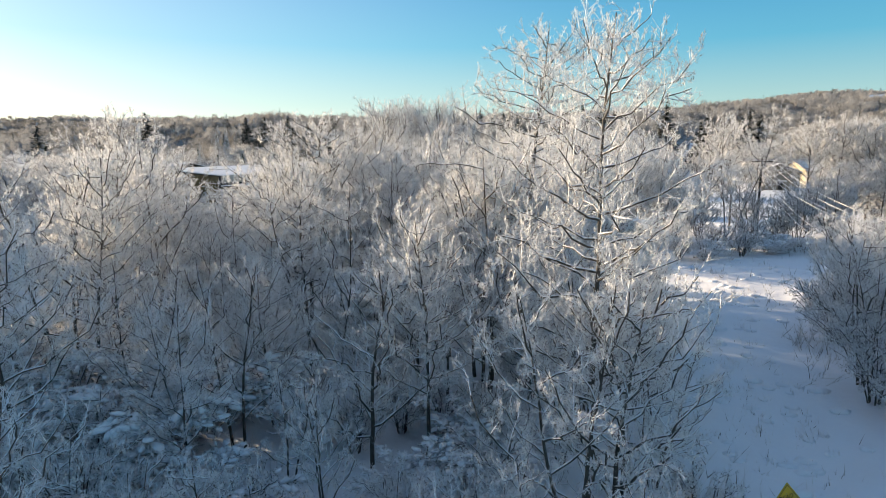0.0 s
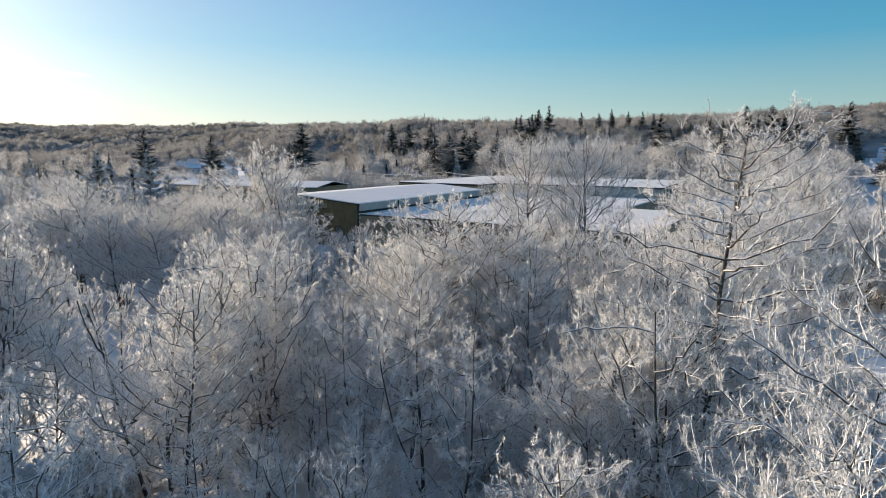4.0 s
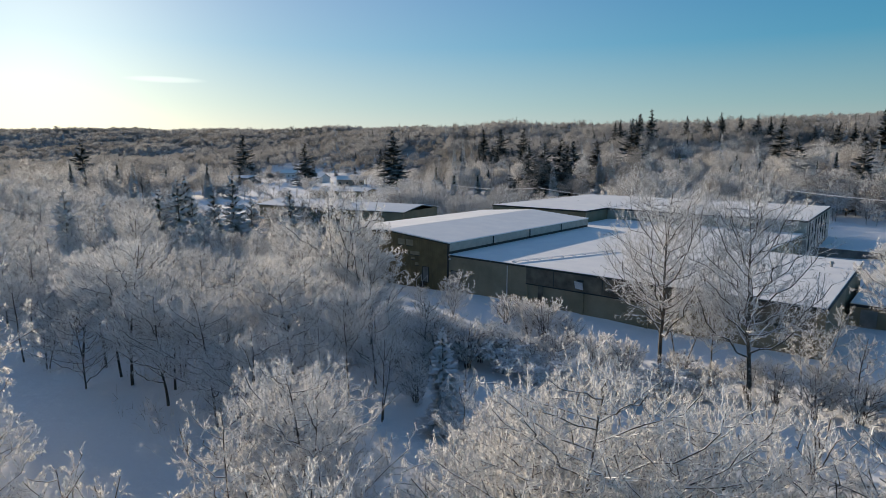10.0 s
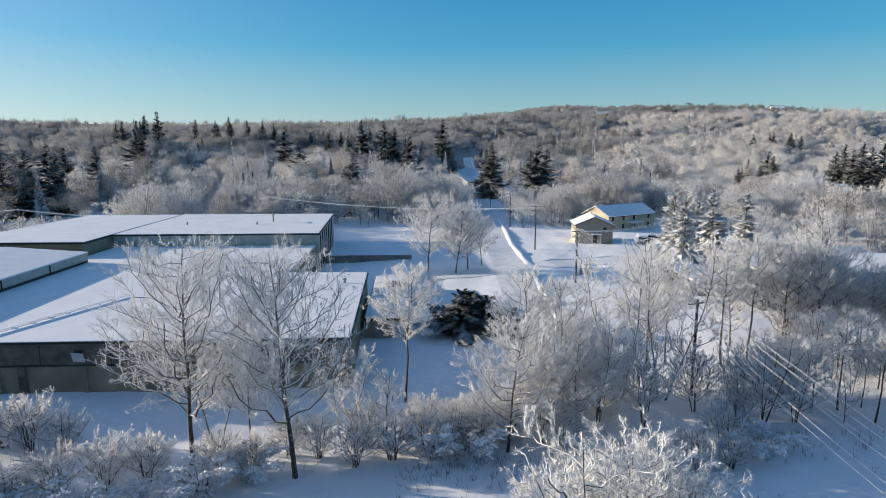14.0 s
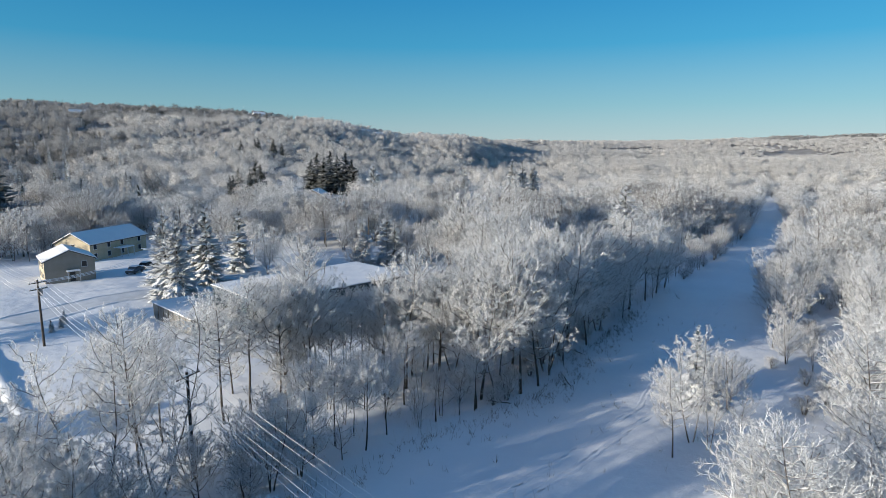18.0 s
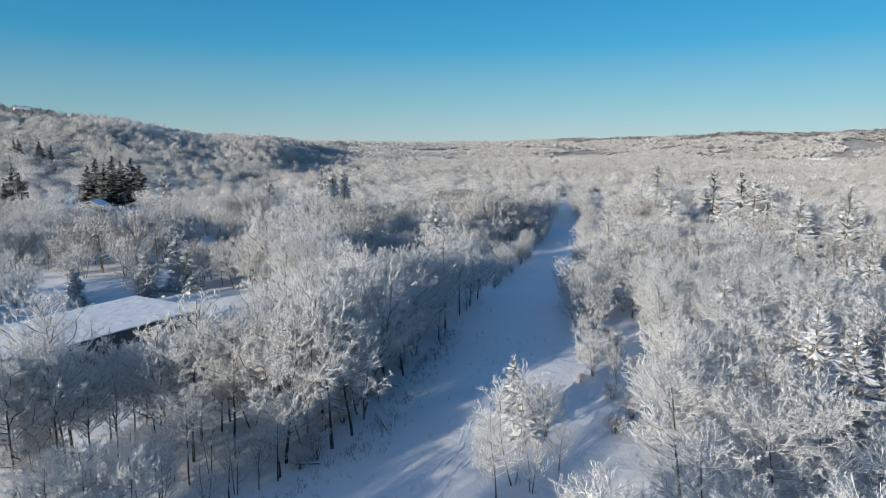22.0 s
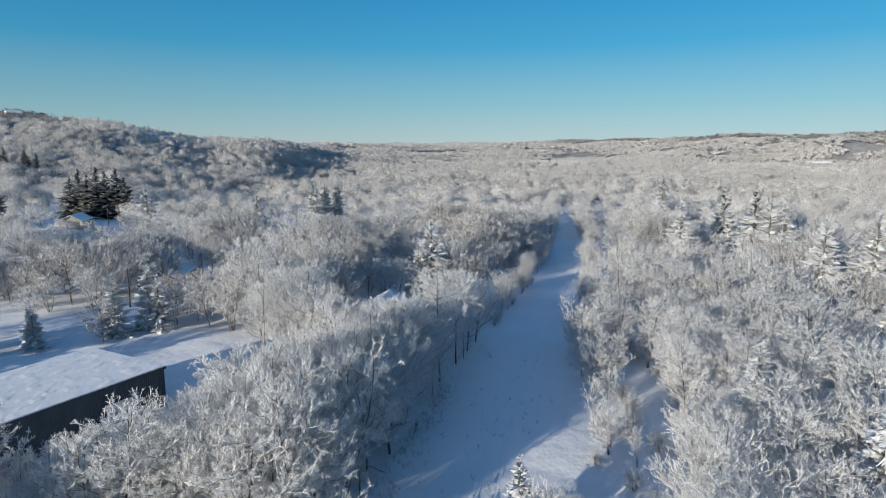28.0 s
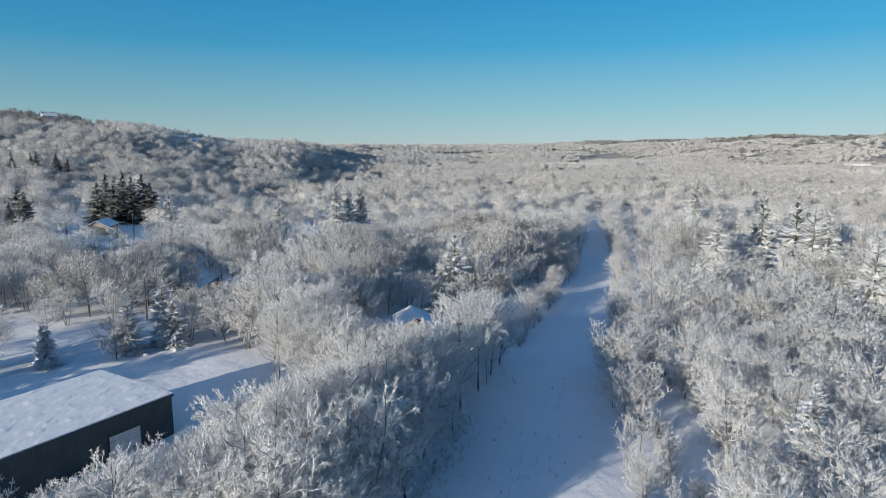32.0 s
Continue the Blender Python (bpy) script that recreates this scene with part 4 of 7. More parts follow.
_, zd = utility_pole(-107.5, 268.75, 9.5, 60, 1)
for o in (-0.7, 0.7):
    wire((65, 147.25 + o, tops[3][2] - 0.6), (10, 200 + o, zb + 2), 1.6, 0.04)
    wire((10, 170 + o, zb - 0.3), (-50, 218.75 + o, zc - 0.3), 1.5, 0.04)
    wire((-50, 218.75 + o, zc - 0.3), (-107.5, 268.75 + o, zd - 0.3), 1.5, 0.04)
for x, y in ((187.5, 147.5), (245, 190), (215, 175)):
    utility_pole(x, y, 9.0, 40, 1)


# ---- the sign by the lane ----
def text_mesh(body, size, m, name, parent, material):
    cu = bpy.data.curves.new(name, "FONT")
    cu.body, cu.size, cu.align_x, cu.align_y, cu.extrude = body, size, "CENTER", "CENTER", 0.004
    ob = bpy.data.objects.new(name, cu)
    scene.collection.objects.link(ob)
    dg = bpy.context.evaluated_depsgraph_get()
    me = bpy.data.meshes.new_from_object(ob.evaluated_get(dg))
    bpy.data.objects.remove(ob)
    me.transform(m)
    me.materials.clear()
    me.materials.append(material)
    return mesh_part(name, me, parent)


def road_sign():
    x, y = 8.38, 13.62
    z = gz(x, y)
    t = thing("warning_sign", pose(x, y, z, 0, 0, 25), "yellow diamond warning sign with black lettering on a steel post", "sign")
    c = 2.5
    bm = bmesh.new()
    s = 0.76 / 2
    box(bm, -s, s, -0.008, 0.008, -s, s, 0.004)
    bmesh.ops.rotate(bm, verts=bm.verts, cent=(0, 0, 0), matrix=Matrix.Rotation(radians(45), 3, "Y"))
    bmesh.ops.translate(bm, verts=bm.verts, vec=(0, 0, c))
    pl = part("sign_plate", bm, YELLOW, t)
    bm = bmesh.new()
    k = s - 0.035
    for a, b in (((-k, -k), (k, -k + 0.014)), ((-k, k - 0.014), (k, k)), ((-k, -k), (-k + 0.014, k)), ((k - 0.014, -k), (k, k))):
        box(bm, a[0], b[0], -0.0125, -0.0085, a[1], b[1])
    bmesh.ops.rotate(bm, verts=bm.verts, cent=(0, 0, 0), matrix=Matrix.Rotation(radians(45), 3, "Y"))
    bmesh.ops.translate(bm, verts=bm.verts, vec=(0, 0, c))
    part("border", bm, BLACK, pl)
    text_mesh("DEAD", 0.2, pose(0, -0.0125, c + 0.13, 90, 0, 0), "lettering", pl, BLACK)
    text_mesh("END", 0.2, pose(0, -0.0125, c - 0.09, 90, 0, 0), "lettering", pl, BLACK)
    part("post", cyl(bmesh.new(), (0, 0.035, -0.5), (0, 0.035, c + 0.35), 0.03, 0.03, 8), STEEL, t, "galvanised post")
    for dz in (-0.25, 0.25):
        part("bolt", cyl(bmesh.new(), (0, -0.02, c + dz), (0, 0.01, c + dz), 0.012, 0.012, 6), STEEL, pl)


road_sign()


# ---- parked vehicles ----
def car(x, y, rot, paint, label):
    t = thing("car", pose(x, y, gz(x, y), 0, 0, rot), label, "car", "parked cars")
    prof = ((-2.15, 0.35), (-2.2, 0.75), (-1.3, 0.92), (-0.75, 1.42), (0.9, 1.46), (1.6, 0.98), (2.15, 0.9), (2.2, 0.4))
    bm = bmesh.new()
    a = [bm.verts.new((px, -0.85, pz)) for px, pz in prof]
    b = [bm.verts.new((px, 0.85, pz)) for px, pz in prof]
    bm.faces.new(a)
    bm.faces.new(b[::-1])
    for i in range(len(prof)):
        j = (i + 1) % len(prof)
        bm.faces.new((a[j], a[i], b[i], b[j]))
    bmesh.ops.recalc_face_normals(bm, faces=bm.faces)
    bmesh.ops.bevel(bm, geom=list(bm.edges), offset=0.07, segments=2, affect="EDGES")
    body = part("body", bm, paint, t)
    part("snow_cover", bx(-0.7, 0.85, -0.72, 0.72, 1.44, 1.6, bevel=0.06), ROOF_SNOW, t, "snow on the roof")
    part("hood_snow", bx(-2.1, -1.35, -0.7, 0.7, 0.86, 1.0, bevel=0.05), ROOF_SNOW, t)
    for s in (-0.86, 0.86):
        part("side_window", bx(-0.7, 0.95, s - 0.012, s + 0.012, 0.98, 1.33, bevel=0.01), GLASS_DARK, body)
    for px in (-1.35, 1.35):
        for s in (-0.82, 0.82):
            w = part("wheel", cyl(bmesh.new(), (px, s - 0.11, 0.33), (px, s + 0.11, 0.33), 0.33, 0.33, 16), RUBBER, t)
            part("rim", cyl(bmesh.new(), (px, s - 0.12, 0.33), (px, s + 0.12, 0.33), 0.19, 0.19, 12), STEEL, w)


car(98.75, 147.5, 15, CAR_PAINT[0], "snow-topped black car parked beside the long house")
car(102.5, 140, 60, CAR_PAINT[0], "snow-covered dark car on the drive")
car(93.75, 145, 20, CAR_PAINT[1], "snow-covered grey car in the yard")
car(70, 83.12, 30, CAR_PAINT[2], "white snow-covered car beside the trees")
t = thing("box_trailer", WH @ pose(-21.88, 107.5, 0, 0, 0, 20), "white box trailer standing in the snow", "trailer")
part("body", bx(-6, 6, -1.25, 1.25, 0.9, 3.4, bevel=0.04), WHITE_PAINT, t)
part("roof_snow", bx(-6.05, 6.05, -1.3, 1.3, 3.4, 3.6, bevel=0.06), ROOF_SNOW, t)
for px in (-4.2, -3.1, 4.2):
    for s in (-1.0, 1.0):
        part("wheel", cyl(bmesh.new(), (px, s - 0.14, 0.5), (px, s + 0.14, 0.5), 0.5, 0.5, 14), RUBBER, t)


# ---- trees: templates ----
def rot_about(d, axis, ang):
    return Matrix.Rotation(ang, 3, axis) @ d


def sidestep(d, rng):
    """A unit direction square to each direction in d, at a random turn."""
    a, b = frames(d)
    t = rng.random(len(d))[:, None] * 6.283
    return a * np.cos(t) + b * np.sin(t)


def unit(d):
    return d / np.maximum(np.linalg.norm(d, axis=-1, keepdims=True), 1e-9)


def grow(seed, H, base, spread, limbs, twigs, tw, rise=0.75, stems=1, stem_r=0.011, tlen=(0.25, 0.6), subs=3.6, fines=5.5, three=None, lean=0.0, full=0.55, droop=0.0, sides=(7, 3)):
    """A bare tree: stem and limbs reach for a rounded outline, boughs and twigs fill it. Wood, then boughs, twigs and rime."""
    rng = np.random.default_rng(seed)
    wood, hosts, az_all = [], [], rng.random() * 6.283
    for s in range(stems):
        az0 = az_all + s * 6.283 / stems + rng.uniform(-0.5, 0.5)
        tilt = lean + (0.0 if stems == 1 else rng.uniform(0.06, 0.22))
        h = H * (1.0 if s == 0 else rng.uniform(0.78, 0.98))
        r = max(0.03, stem_r * h * (1.0 if stems == 1 else 0.72))
        n = 11
        foot = np.array([math.cos(az0), math.sin(az0), 0]) * (0.14 if stems > 1 else 0)
        d = np.array([math.sin(tilt) * math.cos(az0), math.sin(tilt) * math.sin(az0), math.cos(tilt)])
        pts = [foot - np.array([0, 0, 0.3])]
        for i in range(n):
            d = unit(d + np.array([rng.uniform(-0.09, 0.09), rng.uniform(-0.09, 0.09), 0.05]))
            pts.append(pts[-1] + d * (h * 0.96 + 0.3) / n)
        pts = np.array(pts)
        u = np.arange(n + 1) / n
        rad = r * (1 - 0.93 * u ** 0.8) + 0.01
        wood.append(np.hstack([pts[:-1], pts[1:], rad[:-1, None], rad[1:, None]]))
        k = max(4, int(limbs / stems))
        f = base + (0.96 - base) * ((np.arange(k) + rng.random(k)) / k) ** 0.9
        q = f * n
        i = np.minimum(q.astype(int), n - 1)
        st = pts[i] + (pts[i + 1] - pts[i]) * (q - i)[:, None]
        az = np.arange(k) * 2.4 + rng.uniform(-0.5, 0.5, k) + s
        zb = base * h
        up = rise * rng.uniform(0.55, 1.25, k) * spread * (0.9 - 0.35 * (f - base) / (1 - base))
        zt = np.minimum(st[:, 2] + up, h * rng.uniform(0.88, 1.0, k))
        g = np.clip((zt - zb) / (h - zb), 0.02, 0.985)
        R = spread * (g ** 0.5 * (1 - g) ** full) / (0.5 ** (0.5 + full)) * rng.uniform(0.72, 1.1, k) * (0.8 if stems > 1 else 1.0)
        end = np.stack([st[:, 0] + np.cos(az) * R, st[:, 1] + np.sin(az) * R, zt], 1)
        v = end - st
        mid = st + v * np.array([0.58, 0.58, 0.36]) + rng.normal(size=(k, 3)) * 0.05 * np.linalg.norm(v, axis=1)[:, None]
        m = 6
        t = np.linspace(0, 1, m + 1)[None, :, None]
        line = st[:, None] * (1 - t) ** 2 + mid[:, None] * 2 * t * (1 - t) + end[:, None] * t ** 2
        line[:, 1:] += rng.normal(size=(k, m, 3)) * 0.022 * np.linalg.norm(v, axis=1)[:, None, None]
        r0 = np.maximum(0.016, rad[i] * 0.5)
        lr = r0[:, None] * (1 - 0.86 * np.linspace(0, 1, m + 1)[None] ** 0.8) + 0.35 * tw
        seg = np.concatenate([line[:, :-1], line[:, 1:], lr[:, :-1, None], lr[:, 1:, None]], 2)
        wood.append(seg.reshape(-1, 8))
        L = np.linalg.norm(line[:, 1:] - line[:, :-1], axis=2).sum(1)
        for j in range(1, m):
            hosts.append(np.hstack([line[:, j], line[:, j + 1] - line[:, j], np.full((k, 1), j / m), L[:, None]]))
        c = 3 * n // 4
        hosts.append(np.hstack([pts[c:-1], pts[c + 1:] - pts[c:-1], np.full((n - c, 1), 0.5), np.full((n - c, 1), spread * 0.6)]))
    wood = np.concatenate(wood)
    hosts = np.concatenate(hosts)
    # boughs along the limbs
    hl = np.linalg.norm(hosts[:, 3:6], axis=1)
    cnt = (hl * subs + rng.random(len(hl))).astype(int)
    h = np.repeat(hosts, cnt, 0)
    hd = unit(h[:, 3:6])
    a = rng.uniform(0.55, 1.15, len(h))[:, None]
    p = h[:, :3] + h[:, 3:6] * rng.random((len(h), 1))
    d = unit(hd * np.cos(a) + sidestep(hd, rng) * np.sin(a) + np.array([0, 0, 0.16 * rise - droop]))
    bl = np.clip(h[:, 7] * rng.uniform(0.2, 0.44, len(h)) * (1.15 - 0.65 * h[:, 6]), 0.25, 2.2)[:, None]
    q1 = p + d * bl * 0.5
    d2 = unit(d + rng.normal(size=d.shape) * 0.22 + np.array([0, 0, 0.22 * rise - droop * 1.5]))
    q2 = q1 + d2 * bl * 0.5
    w1 = (0.42 * tw + 0.006 * bl)
    bough = np.concatenate([np.hstack([p, q1, w1, w1 * 0.8]), np.hstack([q1, q2, w1 * 0.8, w1 * 0.45])])
    # twigs along the boughs
    sp, sd = np.concatenate([p, q1]), np.concatenate([q1 - p, q2 - q1])
    wt = np.concatenate([np.full(len(p), 0.75), np.full(len(p), 1.25)])
    sl = np.linalg.norm(sd, axis=1)
    cnt = (sl * fines * wt + rng.random(len(sl))).astype(int)
    tp, td0 = np.repeat(sp, cnt, 0), np.repeat(sd, cnt, 0)
    tp = tp + td0 * rng.random((len(tp), 1))
    td = unit(td0)
    a = rng.uniform(0.5, 1.1, len(tp))[:, None]
    td = unit(td * np.cos(a) + sidestep(td, rng) * np.sin(a) + np.array([0, 0, 0.1 - droop]))
    tl = rng.uniform(0.14, 0.46, len(tp))[:, None] * (H / 11) ** 0.4
    w2 = np.full((len(tp), 1), 0.36 * tw) * rng.uniform(0.7, 1.25, (len(tp), 1))
    twig = np.hstack([tp, tp + td * tl, w2, w2 * 0.45])
    # rime in tufts on twigs and boughs
    hp = np.concatenate([np.hstack([tp, td * tl]), np.hstack([sp, sd])])
    wt = np.linalg.norm(hp[:, 3:6], axis=1) * np.concatenate([np.full(len(tp), 1.0), np.full(len(sp), 0.5)])
    tufts = twigs // 5
    g = hp[rng.choice(len(hp), tufts, p=wt / wt.sum())]
    u = rng.random((tufts, 1)) ** 0.6
    pos = np.repeat(g[:, :3] + g[:, 3:6] * u, 5, 0)
    twigs = len(pos)
    pos = pos + rng.normal(size=(twigs, 3)) * 0.35 * tlen[0]
    dirs = unit(np.repeat(unit(g[:, 3:6]), 5, 0) * 0.5 + rng.normal(size=(twigs, 3)) * 0.7)
    ln = rng.uniform(tlen[0], tlen[1], twigs)
    tv = spikes(pos, dirs * ln[:, None], tw * rng.uniform(0.6, 1.2, twigs), three)
    wv, wf = tubes(wood, sides[0])
    bv, bf = tubes(bough, sides[1])
    gv, gf = tubes(twig, 3)
    cv, cf = merge((bv, bf), (gv, gf), tv)
    return wv, wf, cv, cf, len(bf), len(gf)


def tree_template(kind, label, category, seed, frost_mat=FROST, wood_mat=BARK, **kw):
    wv, wf, cv, cf, nb, ng = grow(seed, **kw)
    t = thing(kind, pose(0, 0, -400), label, category, "frosted trees")
    me = raw_mesh("trunk", wv, wf, [wood_mat])
    me.polygons.foreach_set("use_smooth", np.ones(len(wf), bool))
    mesh_part("trunk", me, t, "dark trunk and limbs with snow along the top")
    k = np.arange(len(cf))
    mesh_part("crown", raw_mesh("crown", cv, cf, [frost_mat, BOUGH, TWIG], np.where(k < nb, 1, np.where(k < nb + ng, 2, 0))), t, "crown of twigs white with rime")
    return t


def conifer(seed, H, R, whorl, fronds, w, mat, name="spruce", label="", three=False):
    """A spruce: tapered trunk and tiers of drooping fronds."""
    rng = np.random.default_rng(seed)
    P, D, W = [], [], []
    z = H * 0.05
    while z < H * 0.97:
        g = z / H
        L = R * (1 - g) ** 0.85 * rng.uniform(0.8, 1.15) + 0.15
        k = max(4, int(fronds * (1 - 0.5 * g)))
        a0 = rng.random() * 6.28
        for i in range(k):
            az = a0 + i * 6.283 / k + rng.uniform(-0.25, 0.25)
            l = L * rng.uniform(0.42, 1.22)
            el = -0.3 + 0.7 * g + rng.uniform(-0.5, 0.5)
            d = np.array([math.cos(az) * math.cos(el), math.sin(az) * math.cos(el), math.sin(el)])
            o = np.array([0, 0, max(0.2, z + rng.uniform(-1.6, 1.6) * whorl)])
            P.append(o)
            D.append(d * l)
            W.append(w * 1.6 * max(0.35, l / R + 0.2))
            m = 11 if l > 0.6 else 5
            for j in range(m):
                u = 0.3 + 0.62 * (j + rng.random()) / m
                for sgn in (-1, 1):
                    a2 = az + sgn * rng.uniform(0.5, 0.9)
                    e2 = el - rng.uniform(0.05, 0.45)
                    P.append(o + d * l * u)
                    D.append(np.array([math.cos(a2) * math.cos(e2), math.sin(a2) * math.cos(e2), math.sin(e2)]) * l * (1.05 - u) * rng.uniform(0.45, 0.8) + 0.02)
                    W.append(w * rng.uniform(0.7, 1.2) * max(0.4, l / R + 0.2))
        z += whorl * rng.uniform(0.8, 1.2) * (1 - 0.4 * g)
    P, D, W = np.array(P), np.array(D), np.array(W)
    # each frond is a roof of two faces hanging from its rib
    a = np.cross(D, np.array([0, 0, 1.0]))
    a /= np.maximum(np.linalg.norm(a, axis=1), 1e-6)[:, None]
    drop = np.array([0, 0, -0.45])
    m = P + D * 0.45
    v = np.stack([P, m + (a + drop) * W[:, None] * 0.5, P + D, m + (-a + drop) * W[:, None] * 0.5, m + np.array([0, 0, 0.06]) * W[:, None]], 1).reshape(-1, 3)
    tri = np.array([[0, 1, 4], [1, 2, 4], [4, 2, 3], [0, 4, 3]])
    f = (tri[None] + (np.arange(len(P)) * 5)[:, None, None]).reshape(-1, 3)
    seg = [(0, 0, -0.3 + H * i / 5, 0, 0, -0.3 + H * (i + 1) / 5, 0.016 * H * (1 - i / 5.3), 0.016 * H * (1 - (i + 1) / 5.3)) for i in range(5)]
    return tubes(seg, 6), (v, f)


def conifer_template(kind, label, seed, H, R, whorl, fronds, w, mat):
    (wv, wf), (cv, cf) = conifer(seed, H, R, whorl, fronds, w, mat)
    t = thing(kind, pose(0, 0, -400), label, "conifer", "conifers")
    mesh_part("trunk", raw_mesh("trunk", wv, wf, [BARK]), t)
    mesh_part("foliage", raw_mesh("foliage", cv, cf, [mat]), t, "tiered boughs")
    return t


def laden_bush(seed, H, spread, boughs):
    """A bush whose arching boughs are weighed down by pads of snow."""
    rng = random.Random(seed)
    ico = bmesh.new()
    bmesh.ops.create_icosphere(ico, subdivisions=1, radius=1.0)
    unit = np.array([v.co[:] for v in ico.verts])
    faces = np.array([[v.index for v in f.verts] for f in ico.faces])
    ico.free()
    wood, V, F, o = [], [], [], 0
    P, D = [], []
    for i in range(boughs):
        az = i * 2.4 + rng.uniform(-0.4, 0.4)
        out = Vector((math.cos(az), math.sin(az), 0))
        reach, top = spread * rng.uniform(0.55, 1.05), H * rng.uniform(0.6, 1.05)
        pts = []
        for k in range(9):
            u = k / 8
            pts.append(out * reach * u ** 1.1 + Vector((rng.uniform(-0.06, 0.06), rng.uniform(-0.06, 0.06), top * math.sin(min(1.0, u * 1.25) * 1.75) - 0.1)))
        for k in range(8):
            wood.append((*pts[k], *pts[k + 1], 0.035 * (1 - k / 9), 0.035 * (1 - (k + 1) / 9)))
            if k < 1:
                continue
            for _ in range(8):
                q = pts[k].lerp(pts[k + 1], rng.random())
                s = rng.uniform(-1.4, 1.4)
                d = (rot_about(out, Vector((0, 0, 1)), s) + Vector((0, 0, rng.uniform(-0.5, 0.35)))).normalized()
                l = rng.uniform(0.25, 0.75)
                wood.append((*q, *(q + d * l), 0.012, 0.006))
                for _ in range(6):
                    P.append(q + d * l * rng.random())
                    D.append(Vector((rng.gauss(0, 1), rng.gauss(0, 1), rng.gauss(0, 0.8))).normalized() * rng.uniform(0.08, 0.25))
                if rng.random() < 0.85:
                    m = q + d * l * rng.uniform(0.4, 0.8) + Vector((0, 0, 0.04))
                    sx, sz = rng.uniform(0.05, 0.2), rng.uniform(0.03, 0.08)
                    ang = math.atan2(d.y, d.x)
                    lump = unit * (1 + 0.22 * np.sin(unit * 5 + rng.random() * 6))
                    x_, y_ = lump[:, 0] * sx, lump[:, 1] * sx * rng.uniform(0.4, 0.75)
                    V.append(np.stack([x_ * math.cos(ang) - y_ * math.sin(ang) + m.x, x_ * math.sin(ang) + y_ * math.cos(ang) + m.y, lump[:, 2] * sz + m.z + x_ * d.z * 0.8], 1))
                    F.append(faces + o)
                    o += len(unit)
    t = thing("laden_bush", pose(0, 0, -400), "low bush bowed under pads of fresh snow", "bush", "snowy bushes")
    wv, wf = tubes(wood, 4)
    mesh_part("trunk", raw_mesh("trunk", wv, wf, [BARK]), t, "dark arching stems")
    tv, tf = spikes(np.array([p[:] for p in P]), np.array([d[:] for d in D]), np.full(len(P), 0.035), None)
    sv, sf = np.concatenate(V), np.concatenate(F)
    cv, cf = merge((tv, tf), (sv, sf))
    me = raw_mesh("crown", cv, cf, [FROST, ROOF_SNOW], np.arange(len(cf)) >= len(tf))
    me.polygons.foreach_set("use_smooth", np.arange(len(cf)) >= len(tf))
    mesh_part("crown", me, t, "rimed twigs under pads of snow")
    return t


